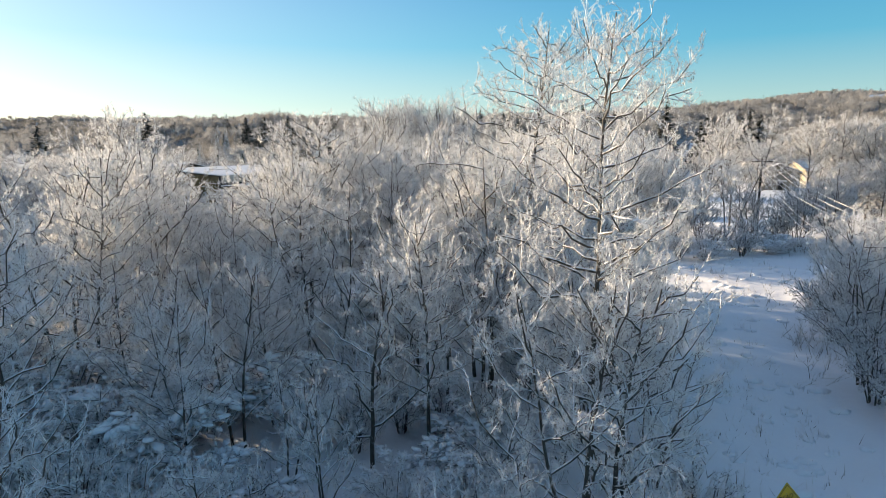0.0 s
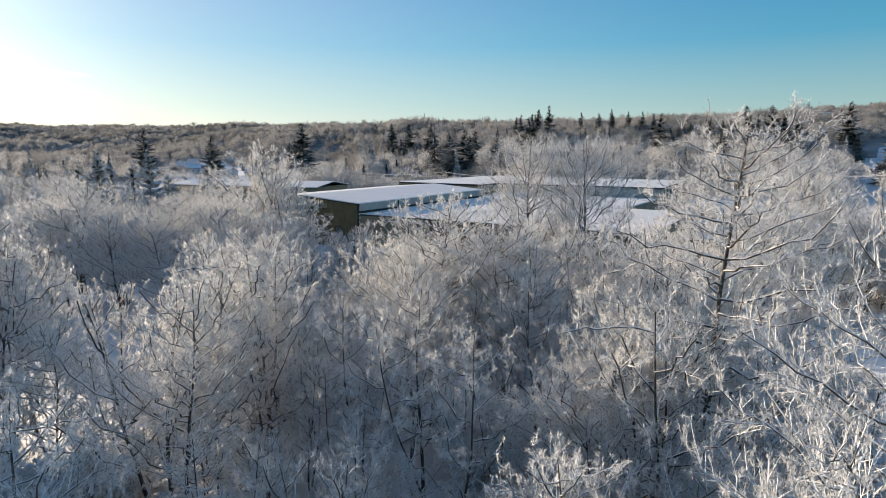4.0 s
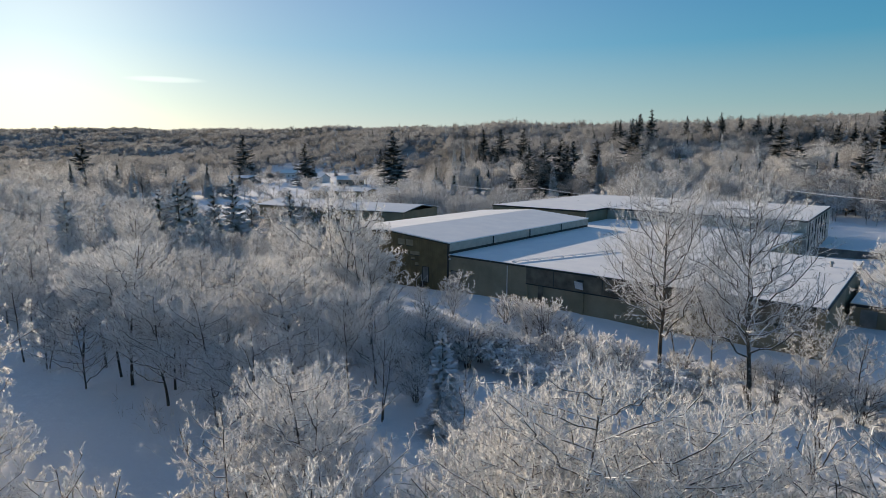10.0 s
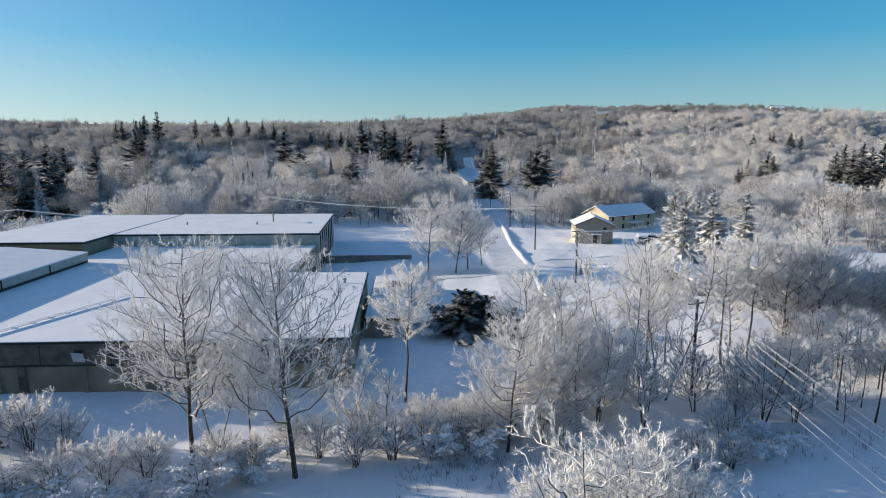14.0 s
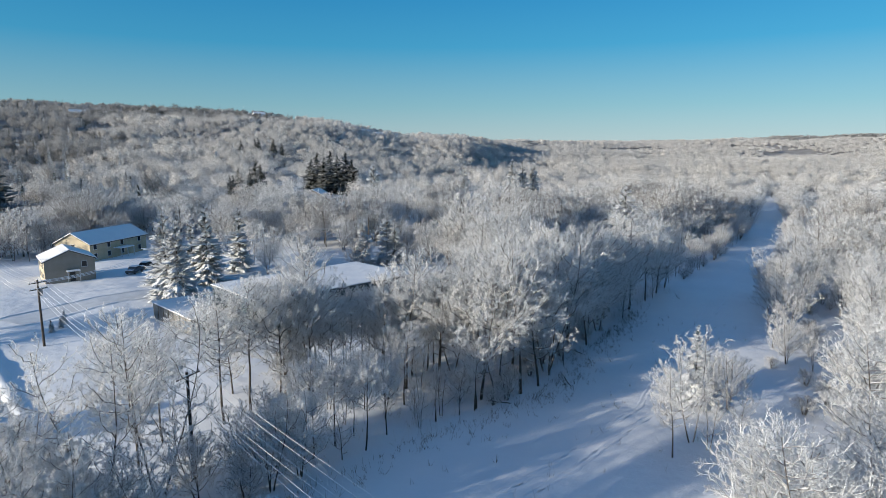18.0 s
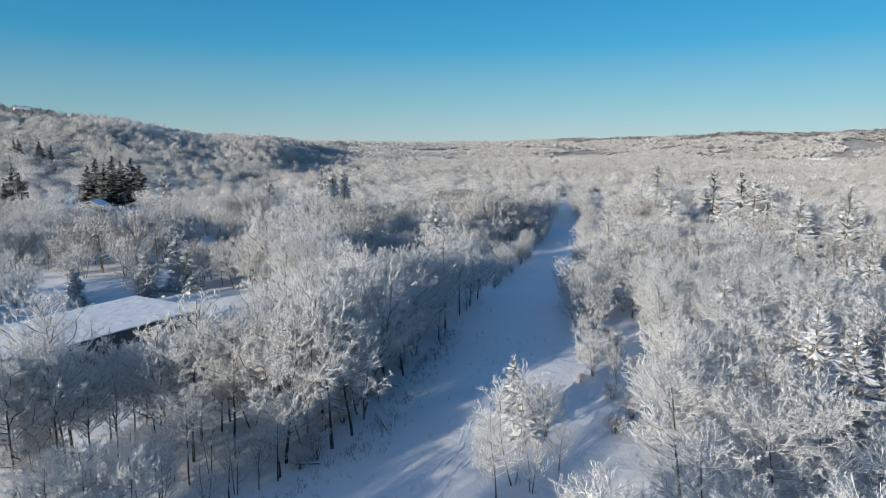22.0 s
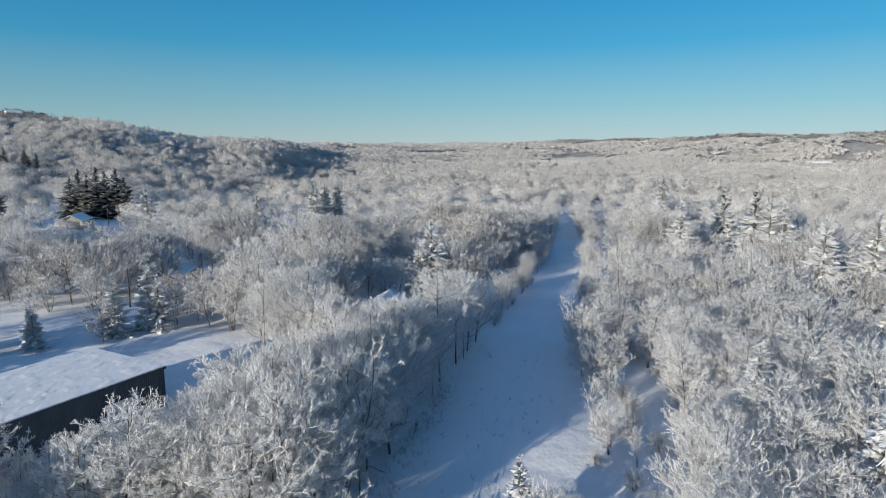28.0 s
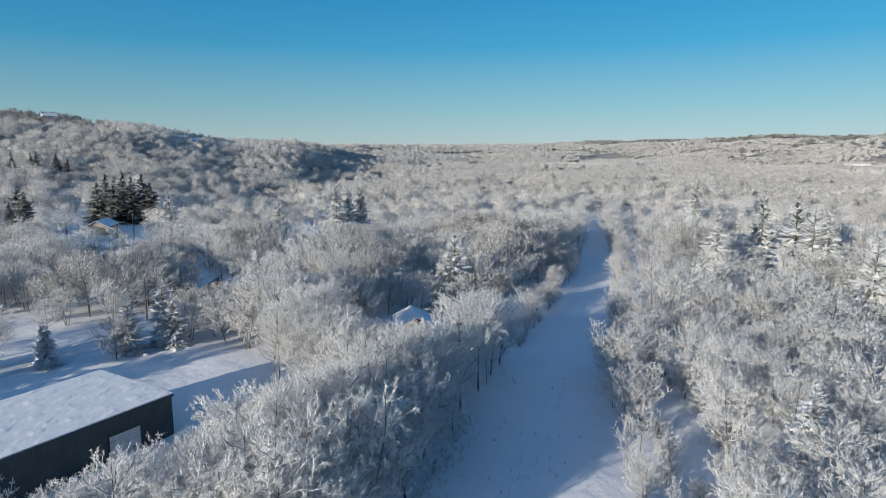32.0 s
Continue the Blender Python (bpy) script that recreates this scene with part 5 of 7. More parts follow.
TALL = "tall bare tree with open limbs thinly coated in rime"
FULL = "bare broadleaf tree with a dense crown white with rime"
OPENT = "tall open-limbed tree beside the warehouse, edged in rime"
SLIM = "slender bare tree with a dark trunk and frosted upper crown"
YOUNG = "young bare tree with frosted upright branches"
MULTI = "many-stemmed bare tree whose twigs are thick with frost"
BUSH = "low leafless bush rounded by frost and snow"
T = {
    "tall1": tree_template("tall_tree", TALL, "tree", 11, H=16.5, base=0.22, spread=4.6, limbs=60, twigs=46000, tw=0.03, rise=0.5, stem_r=0.011, tlen=(0.07, 0.19), subs=2.8, fines=7.3, full=0.6),
    "tall2": tree_template("tall_tree", TALL, "tree", 12, H=16.5, base=0.28, spread=4.2, limbs=60, twigs=46000, tw=0.03, rise=0.55, stem_r=0.011, tlen=(0.07, 0.19), subs=2.8, fines=7.3, full=0.6),
    "open1": tree_template("open_tree", OPENT, "tree", 13, H=16.0, base=0.22, spread=5.6, limbs=54, twigs=34500, tw=0.032, rise=1.2, stem_r=0.012, tlen=(0.09, 0.22), subs=3.0, fines=6.4, full=0.4),
    "open2": tree_template("open_tree", OPENT, "tree", 14, H=16.0, base=0.25, spread=4.8, limbs=54, twigs=34500, tw=0.032, rise=1.2, stem_r=0.012, tlen=(0.09, 0.22), subs=3.0, fines=6.4, full=0.4),
    "full1": tree_template("broadleaf_tree", FULL, "tree", 21, H=11.5, base=0.18, spread=4.5, limbs=44, twigs=36200, tw=0.040, rise=0.8, tlen=(0.09, 0.22), subs=2.9, fines=5.3, full=0.38),
    "full2": tree_template("broadleaf_tree", FULL, "tree", 22, H=11.0, base=0.2, spread=4.2, limbs=42, twigs=34600, tw=0.040, rise=0.85, tlen=(0.09, 0.22), subs=2.9, fines=5.3, full=0.4),
    "full3": tree_template("broadleaf_tree", FULL, "tree", 23, H=11.0, base=0.15, spread=4.8, limbs=46, twigs=36200, tw=0.040, rise=0.75, tlen=(0.09, 0.22), subs=2.9, fines=5.3, full=0.35),
    "multi1": tree_template("spreading_tree", MULTI, "tree", 31, H=9.5, base=0.18, spread=4.0, limbs=52, twigs=33000, tw=0.038, rise=0.9, stems=4, tlen=(0.09, 0.22), subs=2.9, fines=5.3, full=0.4),
    "multi2": tree_template("spreading_tree", MULTI, "tree", 32, H=8.5, base=0.15, spread=3.7, limbs=46, twigs=29800, tw=0.038, rise=0.9, stems=3, tlen=(0.09, 0.22), subs=2.9, fines=5.3, full=0.4),
    "slim1": tree_template("slender_tree", SLIM, "tree", 41, H=12.5, base=0.3, spread=3.3, limbs=39, twigs=24100, tw=0.036, rise=0.95, stem_r=0.009, tlen=(0.07, 0.20), subs=2.8, fines=6.2, full=0.42),
    "slim2": tree_template("slender_tree", SLIM, "tree", 42, H=12.0, base=0.25, spread=3.3, limbs=39, twigs=24100, tw=0.036, rise=0.9, stem_r=0.009, stems=2, tlen=(0.07, 0.20), subs=2.8, fines=6.2, lean=0.05, full=0.42),
    "slim3": tree_template("slender_tree", SLIM, "tree", 43, H=12.0, base=0.45, spread=3.4, limbs=36, twigs=26100, tw=0.036, rise=0.85, stem_r=0.010, tlen=(0.07, 0.20), subs=2.9, fines=6.2, lean=0.03, full=0.4),
    "young1": tree_template("young_tree", YOUNG, "tree", 51, H=7.0, base=0.2, spread=2.3, limbs=24, twigs=7400, tw=0.031, rise=1.1, stems=2, tlen=(0.06, 0.17), subs=3.1, fines=4.9, full=0.5),
    "young2": tree_template("young_tree", YOUNG, "tree", 52, H=6.0, base=0.15, spread=2.0, limbs=22, twigs=6200, tw=0.031, rise=1.1, tlen=(0.06, 0.17), subs=3.1, fines=4.9, full=0.5),
    "bush1": tree_template("bush", BUSH, "bush", 61, H=2.6, base=0.1, spread=1.9, limbs=38, twigs=8000, tw=0.036, rise=0.8, stems=7, tlen=(0.06, 0.19), subs=3.7, fines=6.2, full=0.35),
    "bush2": tree_template("bush", BUSH, "bush", 62, H=3.4, base=0.1, spread=2.2, limbs=42, twigs=9300, tw=0.036, rise=0.8, stems=8, tlen=(0.06, 0.19), subs=3.7, fines=6.2, full=0.35),
    "laden1": laden_bush(81, 2.2, 2.4, 16),
    "laden2": laden_bush(82, 3.0, 2.2, 16),
    "spruce": conifer_template("spruce", "dark green spruce with snow on its tiered boughs", 71, 12.0, 3.5, 0.38, 14, 0.34, NEEDLE),
    "spruce_w": conifer_template("spruce", "spruce bowed under thick white snow", 72, 11.0, 3.4, 0.3, 14, 0.2, NEEDLE_WHITE),
    "yew": conifer_template("spreading_evergreen", "wide dark sprawling evergreen shrub in the yard", 74, 3.4, 4.4, 0.22, 9, 0.62, NEEDLE_BARE),
    "pine_d": conifer_template("pine", "dense dark evergreen almost free of snow", 73, 14.0, 4.0, 0.6, 13, 0.6, NEEDLE_DARK),
}
TEMPLATE_H = {"tall1": 16.5, "tall2": 16.5, "open1": 16.0, "open2": 16.0, "full1": 11.5, "full2": 11.0, "full3": 11.0, "multi1": 9.5, "multi2": 8.5, "slim1": 12.5, "slim2": 12.0, "slim3": 12.0, "young1": 7.0, "young2": 6.0, "bush1": 2.6, "bush2": 3.4, "laden1": 2.2, "laden2": 3.0, "spruce": 12.0, "spruce_w": 11.0, "pine_d": 14.0, "yew": 3.4}
RNG = random.Random(77)


def plant(kind, x, y, h=None, rot=None, wide=1.0):
    k = (h or TEMPLATE_H[kind] * RNG.uniform(0.85, 1.12)) / TEMPLATE_H[kind]
    ob = copy_thing(T[kind], pose(x, y, gz(x, y) - (0.55 if kind.startswith("laden") else 0.05), 0, 0, RNG.random() * 360 if rot is None else rot))
    ob.scale = (k * wide, k * wide, k)
    return ob


# ---- what stays open ----
CUT_WEST = [(-118.75, 60), (-68.75, 51.5), (-45, 44.5), (-32.5, 39.75), (-25, 36.25)]
CLEARING = [(-15, 63.75), (5, 60), (20, 56.25), (37.5, 51.25), (60, 39.38), (82.5, 36.25), (102.5, 33.75), (128.75, 28.75), (165, 21.25), (217.5, 13.75), (310, 5.5), (392, -5)]
LANE = [(11.25, 10), (13.75, 25), (20, 42.5), (27.5, 57.5), (37.5, 82.5)]
ROADS = [[(35, 82.5), (47.5, 113.75), (63.12, 157.5), (75, 187.5), (148.75, 365), (200, 487.5)], [(22.5, 131.25), (75, 129.38), (112.5, 116.88), (187.5, 100), (262.5, 110)]]


# the bushy strip south of the cut
VERGE = [(55, 31.25), (70, 25.62), (87.5, 21.88), (105, 19.38)]


def line_gap(x, y, line):
    best = 1e9
    for (ax, ay), (bx_, by_) in zip(line, line[1:]):
        dx, dy = bx_ - ax, by_ - ay
        t = max(0, min(1, ((x - ax) * dx + (y - ay) * dy) / (dx * dx + dy * dy)))
        best = min(best, math.hypot(x - ax - t * dx, y - ay - t * dy))
    return best


def cut_width(x):
    """Half the width of the cut, which narrows as it runs away."""
    return float(np.interp(x, (85, 117, 165, 240, 390), (10.2, 8.4, 6.6, 5.2, 4.2)))


OPEN_BOXES = [(36, 51.5, 64, 78), (-25, 50, 77.5, 212.5), (-41.25, -25, 85, 212.5), (-77.5, -30, 105, 162.5), (30, 65, 77.5, 165), (62.5, 75, 74.38, 140), (75, 107.5, 68.12, 140), (72.5, 125, 140, 177.5), (27.5, 75, 125, 200), (105, 125, 77.5, 100), (113.75, 148.75, 48.75, 66.25)]


def is_open(x, y, margin=0.0):
    if line_gap(x, y, CLEARING) < cut_width(x) + margin or line_gap(x, y, CUT_WEST) < 8.6 + margin or line_gap(x, y, LANE) < 4.6 + margin:
        return True
    if line_gap(x, y, VERGE) < 8.5 + margin:
        return True
    if any(line_gap(x, y, r) < 6.5 + margin for r in ROADS):
        return True
    return any(a - margin < x < b + margin and c - margin < y < d + margin for a, b, c, d in OPEN_BOXES)


PATH_XYZ = [tuple(m.translation) for _, m in PATH]


def clear_of_path(x, y, h, reach):
    return all(math.hypot(x - a, y - b) > reach or c > gz(x, y) + h + 1.5 for a, b, c in PATH_XYZ)


TAKEN = {}


def free(x, y, gap):
    c = 4.0
    i, j = int(x // c), int(y // c)
    n = int(gap // c) + 1
    for a in range(i - n, i + n + 1):
        for b in range(j - n, j + n + 1):
            for p in TAKEN.get((a, b), ()):
                if (p[0] - x) ** 2 + (p[1] - y) ** 2 < (gap * p[2]) ** 2:
                    return False
    return True


def take(x, y, k=1.0):
    TAKEN.setdefault((int(x // 4), int(y // 4)), []).append((x, y, k))


# ---- the trees that stand apart ----
def trees(*rows):
    """Trees that stand apart: kind, x, y, height, turn."""
    for kind, x, y, h, rot in rows:
        plant(kind, x, y, h, rot, 0.78 if kind in ("tall1", "tall2") and y < 27.5 else 1.0)
        take(x, y, 0.7)


def evergreens(*rows):
    for kind, x, y, h in rows:
        plant(kind, x, y, h * (0.92 if kind == "pine_d" else 1.0), None, 1.35 if kind == "pine_d" else 1.0)
        take(x, y, 0.9)


def crowns(*rows):
    """Further trees by the cut: kind, x, y, height of the top."""
    for kind, x, y, h in rows:
        if free(x, y, 2.2):
            plant(kind, x, y, h)
            take(x, y, 0.8)


trees(
    ("tall1", 4.5, 17.6, 15.4, 40),
    ("tall2", 4.2, 29, 17.9, 200),
    ("multi1", 2, 26.25, 11.5, 10),
    ("slim1", -16, 28.75, 11.0, 0),
    ("slim2", -21.12, 37.5, 11.0, 90),
    ("full2", -14.88, 36.12, 8.2, 60),
    ("young1", -7.5, 21, 7.5, 20),
    ("young2", -2.5, 19.5, 7.5, 70),
    ("slim2", -9.62, 31.25, 9.5, 120),
    ("multi1", -15.25, 31.88, 11.8, 30),
    ("young1", -16.5, 25.88, 11.0, 64),
    ("young1", 5.3, 21.5, 8.2, 160),
    ("young1", 3.5, 14.2, 8.2, 20),
    ("young2", 4.4, 14.7, 8.0, 95),
    ("young2", 5.1, 15.5, 7.4, 250),
    ("young2", 8, 23.75, 7.5, 300),
    ("slim1", -1.25, 26.88, 9.0, 210),
    ("slim2", 0.62, 38, 11.8, 15),
    ("slim1", -2.25, 33.75, 10.5, 75),
)
trees(
    ("multi1", 19.5, 26.88, 8.5, 50),
    ("multi2", 24.25, 33.12, 7.5, 100),
    ("young1", -17.75, 30.88, 7.5, 33),
    ("full1", -8.62, 38.25, 13.3, 80),
    ("slim2", -1.62, 38.12, 11.8, 140),
    ("slim1", 2.75, 36.88, 11.5, 260),
    ("full2", -4.25, 38, 11.5, 10),
    ("tall2", -35.62, 31.25, 17.5, 20),
    ("tall1", -39.38, 26.25, 18.5, 120),
    ("slim1", -30, 32.5, 12.0, 100),
    ("full1", -42.5, 35, 14.5, 0),
    ("full1", -30.62, 23.75, 14.5, 200),
    ("full3", -34.38, 27.5, 16.0, 77),
    ("multi1", -27.5, 28.12, 12.0, 310),
    ("full2", -38.12, 33.12, 15.5, 145),
    ("full2", -43.75, 27.5, 16.5, 20),
)
trees(
    ("young1", -26.88, 35, 8.5, 200),
    ("multi2", -21.25, 37.5, 8.5, 30),
    ("multi1", -18.12, 38.12, 9.0, 60),
    ("open1", -6.88, 75.5, 17.5, 15),
    ("open2", 0.12, 70.62, 17.3, 80),
    ("slim1", -2.5, 75.62, 9.5, 0),
    ("slim2", 4.5, 74.75, 8.5, 40),
    ("slim3", 11.75, 80.38, 13.2, 120),
    ("young2", 7.88, 73.38, 6.5, 0),
    ("slim2", -5, 77.5, 11.0, 88),
    ("slim1", 20.88, 75.12, 13.5, 200),
    ("slim2", 21.88, 71.75, 9.5, 20),
    ("multi2", 28.12, 75, 8.0, 75),
    ("young1", 17.5, 71.25, 6.0, 0),
    ("multi1", 25.62, 69.38, 8.5, 150),
    ("full1", 16.2, 68.2, 11.0, 15),
    ("full2", 22.0, 67.4, 9.6, 95),
)
trees(
    ("slim1", 24.38, 73.12, 12.5, 130),
    ("multi1", 28.6, 67.2, 8.0, 50),
    ("slim2", 26.25, 77.5, 11.5, 20),
    ("multi2", 19.38, 68.12, 8.0, 250),
    ("multi2", 34.38, 67.5, 7.0, 80),
    ("multi2", 37.5, 65.62, 6.0, 10),
    ("young1", 40, 68.12, 5.5, 10),
    ("multi2", 43.12, 66.88, 6.5, 110),
    ("multi2", -30.88, 86.25, 6.2, 0),
    ("bush2", -24, 85.75, 4.0, 0),
    ("bush2", -18.88, 82.5, 4.8, 50),
    ("bush1", -21, 84.38, 4.0, 120),
    ("bush1", -16.25, 81.88, 3.2, 50),
    ("multi1", -48, 94.75, 12.5, 0),
    ("multi2", -52.5, 91.25, 11.5, 90),
    ("multi2", -47.5, 88, 7.5, 180),
)
trees(
    ("full2", -58.75, 95, 12.0, 30),
    ("young2", -27.5, 70, 7.0, 60),
    ("slim2", 33.6, 70.6, 15.4, 30),
    ("slim1", 36.2, 76.0, 14.4, 120),
    ("slim2", 31.2, 73.5, 14.2, 200),
    ("slim3", 40.2, 77.5, 11.6, 10),
    ("slim3", 45.12, 74.75, 13.6, 0),
    ("slim3", 48.25, 74.25, 14.0, 50),
    ("slim3", 50.6, 72.5, 13.6, 150),
    ("slim3", 53.25, 70.12, 13.2, 250),
    ("slim3", 56.4, 76.2, 12.6, 20),
    ("slim1", 59.4, 78.6, 10.4, 200),
    ("slim2", 63.2, 79.6, 8.6, 90),
    ("slim1", 56.8, 72.6, 13.0, 20),
    ("full1", 50.62, 78.75, 9.0, 120),
    ("full1", 34.2, 134.6, 15.2, 30),
    ("full2", 38.2, 130.4, 13.4, 210),
)
trees(
    ("full1", 41.6, 132.6, 13.0, 120),
    ("full2", 45.6, 134.6, 10.0, 0),
    ("slim2", 58.6, 32.8, 10.4, 40),
    ("slim1", 54.8, 34.2, 8.4, 0),
    ("young1", 57.4, 31.4, 5.6, 70),
    ("multi2", 67.75, 29.5, 7.2, 100),
    ("multi1", 105, 19.38, 8.5, 10),
    ("multi2", 85, 22.5, 6.5, 90),
    ("young1", 82.5, 20, 4.5, 0),
    ("multi2", 108.75, 22.5, 7.0, 190),
    ("spruce", 68.25, 32.75, 8.4, 0),
    ("young1", 41.88, 28.12, 9.5, 120),
    ("bush2", 89.38, 19.38, 3.0, 0),
    ("bush1", 86.25, 16.88, 2.4, 40),
    ("bush2", 94.38, 18.12, 3.2, 90),
    ("bush1", 78.12, 21.25, 2.0, 10),
    ("bush2", 73.12, 20, 3.0, 120),
)
trees(
    ("bush1", 100, 18.12, 2.6, 70),
    ("young2", 96.25, 21, 6.0, 0),
    ("young1", 91.88, 23.25, 6.5, 220),
    ("multi2", 101.88, 21, 8.0, 30),
    ("bush1", 69.38, 22.5, 2.2, 200),
    ("bush1", 82.5, 24.25, 1.6, 99),
    ("young2", 61.25, 28.75, 4.5, 10),
    ("multi2", 103.75, 117.5, 8.5, 0),
    ("full1", 121.25, 105.62, 6.0, 0),
    ("young2", 75, 100, 6.0, 0),
)
crowns(
    ("laden1", -10, 20.2, 3.8), ("laden2", -10.62, 17.62, 2.6), ("laden1", -7.12, 16, 2.6), ("laden2", -5.25, 33.38, 3.0), ("laden1", -20.5, 29.12, 3.2),
    ("laden2", -4.88, 22, 2.8), ("laden1", 1.38, 18.75, 2.4), ("laden2", -1.38, 17, 2.2), ("laden1", -14.75, 22.62, 3.4), ("laden1", -17.5, 24.38, 3.4),
    ("laden2", -13.75, 19.38, 3.0), ("laden1", -8.75, 24.38, 3.2), ("laden2", -21.88, 25, 3.4), ("laden2", 0, 22.5, 2.6),
)
crowns(
    ("laden2", -20.25, 71.25, 3.6), ("laden1", -16.75, 70.25, 3.0), ("laden2", -13.25, 69.5, 3.2), ("laden1", -9.38, 69.25, 2.8), ("laden2", -6.25, 70.5, 3.4),
    ("laden1", -3, 72, 2.6), ("laden2", 10.25, 70, 3.4), ("laden1", 13.5, 69.25, 3.0), ("laden2", 17, 69.75, 3.4), ("laden1", 21.5, 68.25, 3.0),
    ("laden1", -25.62, 75, 3.2), ("laden2", -22.75, 78.12, 3.4), ("laden1", 25, 31.25, 2.4), ("laden2", 23.12, 27.5, 2.6),
)
crowns(
    ("full2", -5.25, 43, 11.8),
    ("multi1", -11.6, 44.5, 10.7),
    ("full1", -23.88, 45.38, 9.1),
    ("full2", -20.75, 41.25, 10.8),
    ("young1", -25.88, 58.25, 7),
    ("full3", -34.25, 59.12, 10.9),
    ("slim2", -30, 55, 8.5),
    ("full2", -43.25, 61.12, 11.9),
    ("slim3", -38.75, 56.88, 9.5),
    ("full1", -52.38, 59, 14),
    ("slim3", -46.88, 58.75, 11),
    ("slim3", -55.62, 60.62, 12),
    ("multi1", -40.75, 77.25, 17),
    ("multi2", -35.62, 75, 12.5),
    ("multi2", -45, 72.5, 12),
    ("full3", -48.5, 38.75, 16.5),
)
crowns(
    ("multi1", -41.75, 36.25, 13.6),
    ("multi1", 9.12, 46.25, 13.1),
    ("multi2", 6.75, 44.75, 12),
    ("full2", 11.88, 47.12, 12.2),
    ("young1", -0.88, 46.88, 10.2),
    ("full3", 3, 42, 11.5),
    ("full1", -10.62, 41.25, 10.5),
    ("slim3", -60, 62.5, 12.5),
    ("full2", -65, 63.75, 12),
    ("full3", -30, 65, 9),
    ("bush2", -25, 62.5, 3.4),
    ("bush2", -30, 69.38, 3.8),
    ("young2", -18.12, 54.38, 6.5),
    ("multi2", -15, 50.62, 7.5),
)
evergreens(
    ("spruce", 67.6, 31.8, 6.6),
    ("yew", 25.2, 97.6, 5.4),
    ("yew", 28.4, 97.0, 4.6),
    ("spruce_w", 81.38, 121.88, 16.6),
    ("spruce_w", 80.62, 118.12, 14.5),
    ("spruce", 91.88, 122.38, 15.3),
    ("spruce", 105, 125.88, 14.0),
    ("spruce", 92.25, 126.62, 12.1),
    ("spruce_w", 112, 112.75, 8.2),
    ("spruce", 113.75, 114.38, 5.5),
    ("spruce_w", 160.88, 51.25, 18.5),
    ("spruce_w", 157.5, 53.75, 13),
    ("spruce", 58.12, 119.38, 2.0),
    ("spruce", 61.88, 121.88, 2.2),
    ("spruce", 60, 120, 1.9),
    ("spruce_w", 110, -20, 13),
    ("spruce_w", 115, -26.25, 14),
    ("spruce_w", 105, -30, 12),
)
evergreens(
    ("spruce_w", 277.5, -66.25, 16),
    ("spruce_w", 285, -75, 15),
    ("spruce", 160, 308.75, 21.7),
    ("spruce", 167.5, 315, 17.3),
    ("spruce", 130, 300, 18.6),
    ("spruce", 135, 307.5, 16.2),
    ("spruce", -77.5, 119.38, 15),
    ("spruce", -85.62, 107.5, 16),
    ("spruce", -25, 68.12, 5.0),
)
evergreens(
    ("spruce", -21.25, 58.88, 7.6),
    ("spruce", -127, 86.88, 18.8),
    ("spruce", -127.38, 91.12, 19.7),
    ("spruce", -104, 119.3, 17.5),
    ("spruce", -101, 116, 15.5),
    ("spruce_w", -93, 84, 17.0),
    ("spruce_w", -88.5, 87, 15.0),
    ("spruce", -112, 78, 16.0),
    ("spruce", -86.12, 99.5, 17.8),
    ("spruce", -86.38, 102.88, 15.5),
    ("spruce", -89.12, 98.25, 16.0),
    ("spruce", -92.62, 120.75, 18.2),
    ("spruce_w", -86.75, 119.12, 14.1),
    ("spruce_w", 215, 116.12, 20.8),
    ("spruce_w", 216.25, 155.62, 22.5),
    ("spruce_w", 250.88, 108.25, 22.8),
    ("spruce_w", 258.12, 105.88, 21.4),
    ("spruce_w", 265.5, 103.12, 21.2),
    ("spruce", 199.5, -36.25, 23.2),
)
evergreens(
    ("spruce_w", 186.5, -35.12, 22.4),
    ("spruce_w", 187.62, -39.12, 21.1),
    ("spruce_w", 69.88, 3.75, 14.0),
    ("spruce_w", 63.88, 3.38, 13.5),
    ("spruce_w", 148.12, -29.75, 20.2),
    ("spruce_w", 149.62, -40.5, 21.4),
    ("spruce_w", 193.38, -14.5, 20.6),
    ("spruce", 219.88, -35, 22.9),
    ("spruce_w", 279.5, -30.88, 23.9),
    ("spruce_w", 89.75, 5.5, 12.5),
    ("spruce_w", 120.62, 104, 11.7),
    ("spruce_w", 126.12, 100.75, 12.7),
    ("spruce_w", 125.25, 98.25, 10.8),
)
evergreens(
    ("spruce", 114.12, 115.25, 7.0),
)
evergreens(
    ("pine_d", -74.62, 305.5, 28.6),
    ("pine_d", -67, 304.62, 29.0),
    ("pine_d", -60.75, 311.12, 30.0),
    ("pine_d", -53.38, 304.75, 28.3),
    ("pine_d", -76.38, 297.25, 25.5),
    ("pine_d", -55.75, 299.25, 25.6),
    ("pine_d", -31.88, 352.75, 33.1),
    ("pine_d", -29.5, 347.88, 30.3),
    ("pine_d", -46.75, 336.12, 25.7),
    ("pine_d", -173.88, 361.62, 37.7),
    ("pine_d", -156.12, 490.12, 31.3),
    ("pine_d", -146.62, 506.12, 29.3),
    ("pine_d", -127.38, 504.88, 27.6),
    ("pine_d", 38.25, 312.88, 26.2),
    ("pine_d", 42.75, 398.12, 30.5),
    ("pine_d", 96.62, 425.88, 33.7),
)
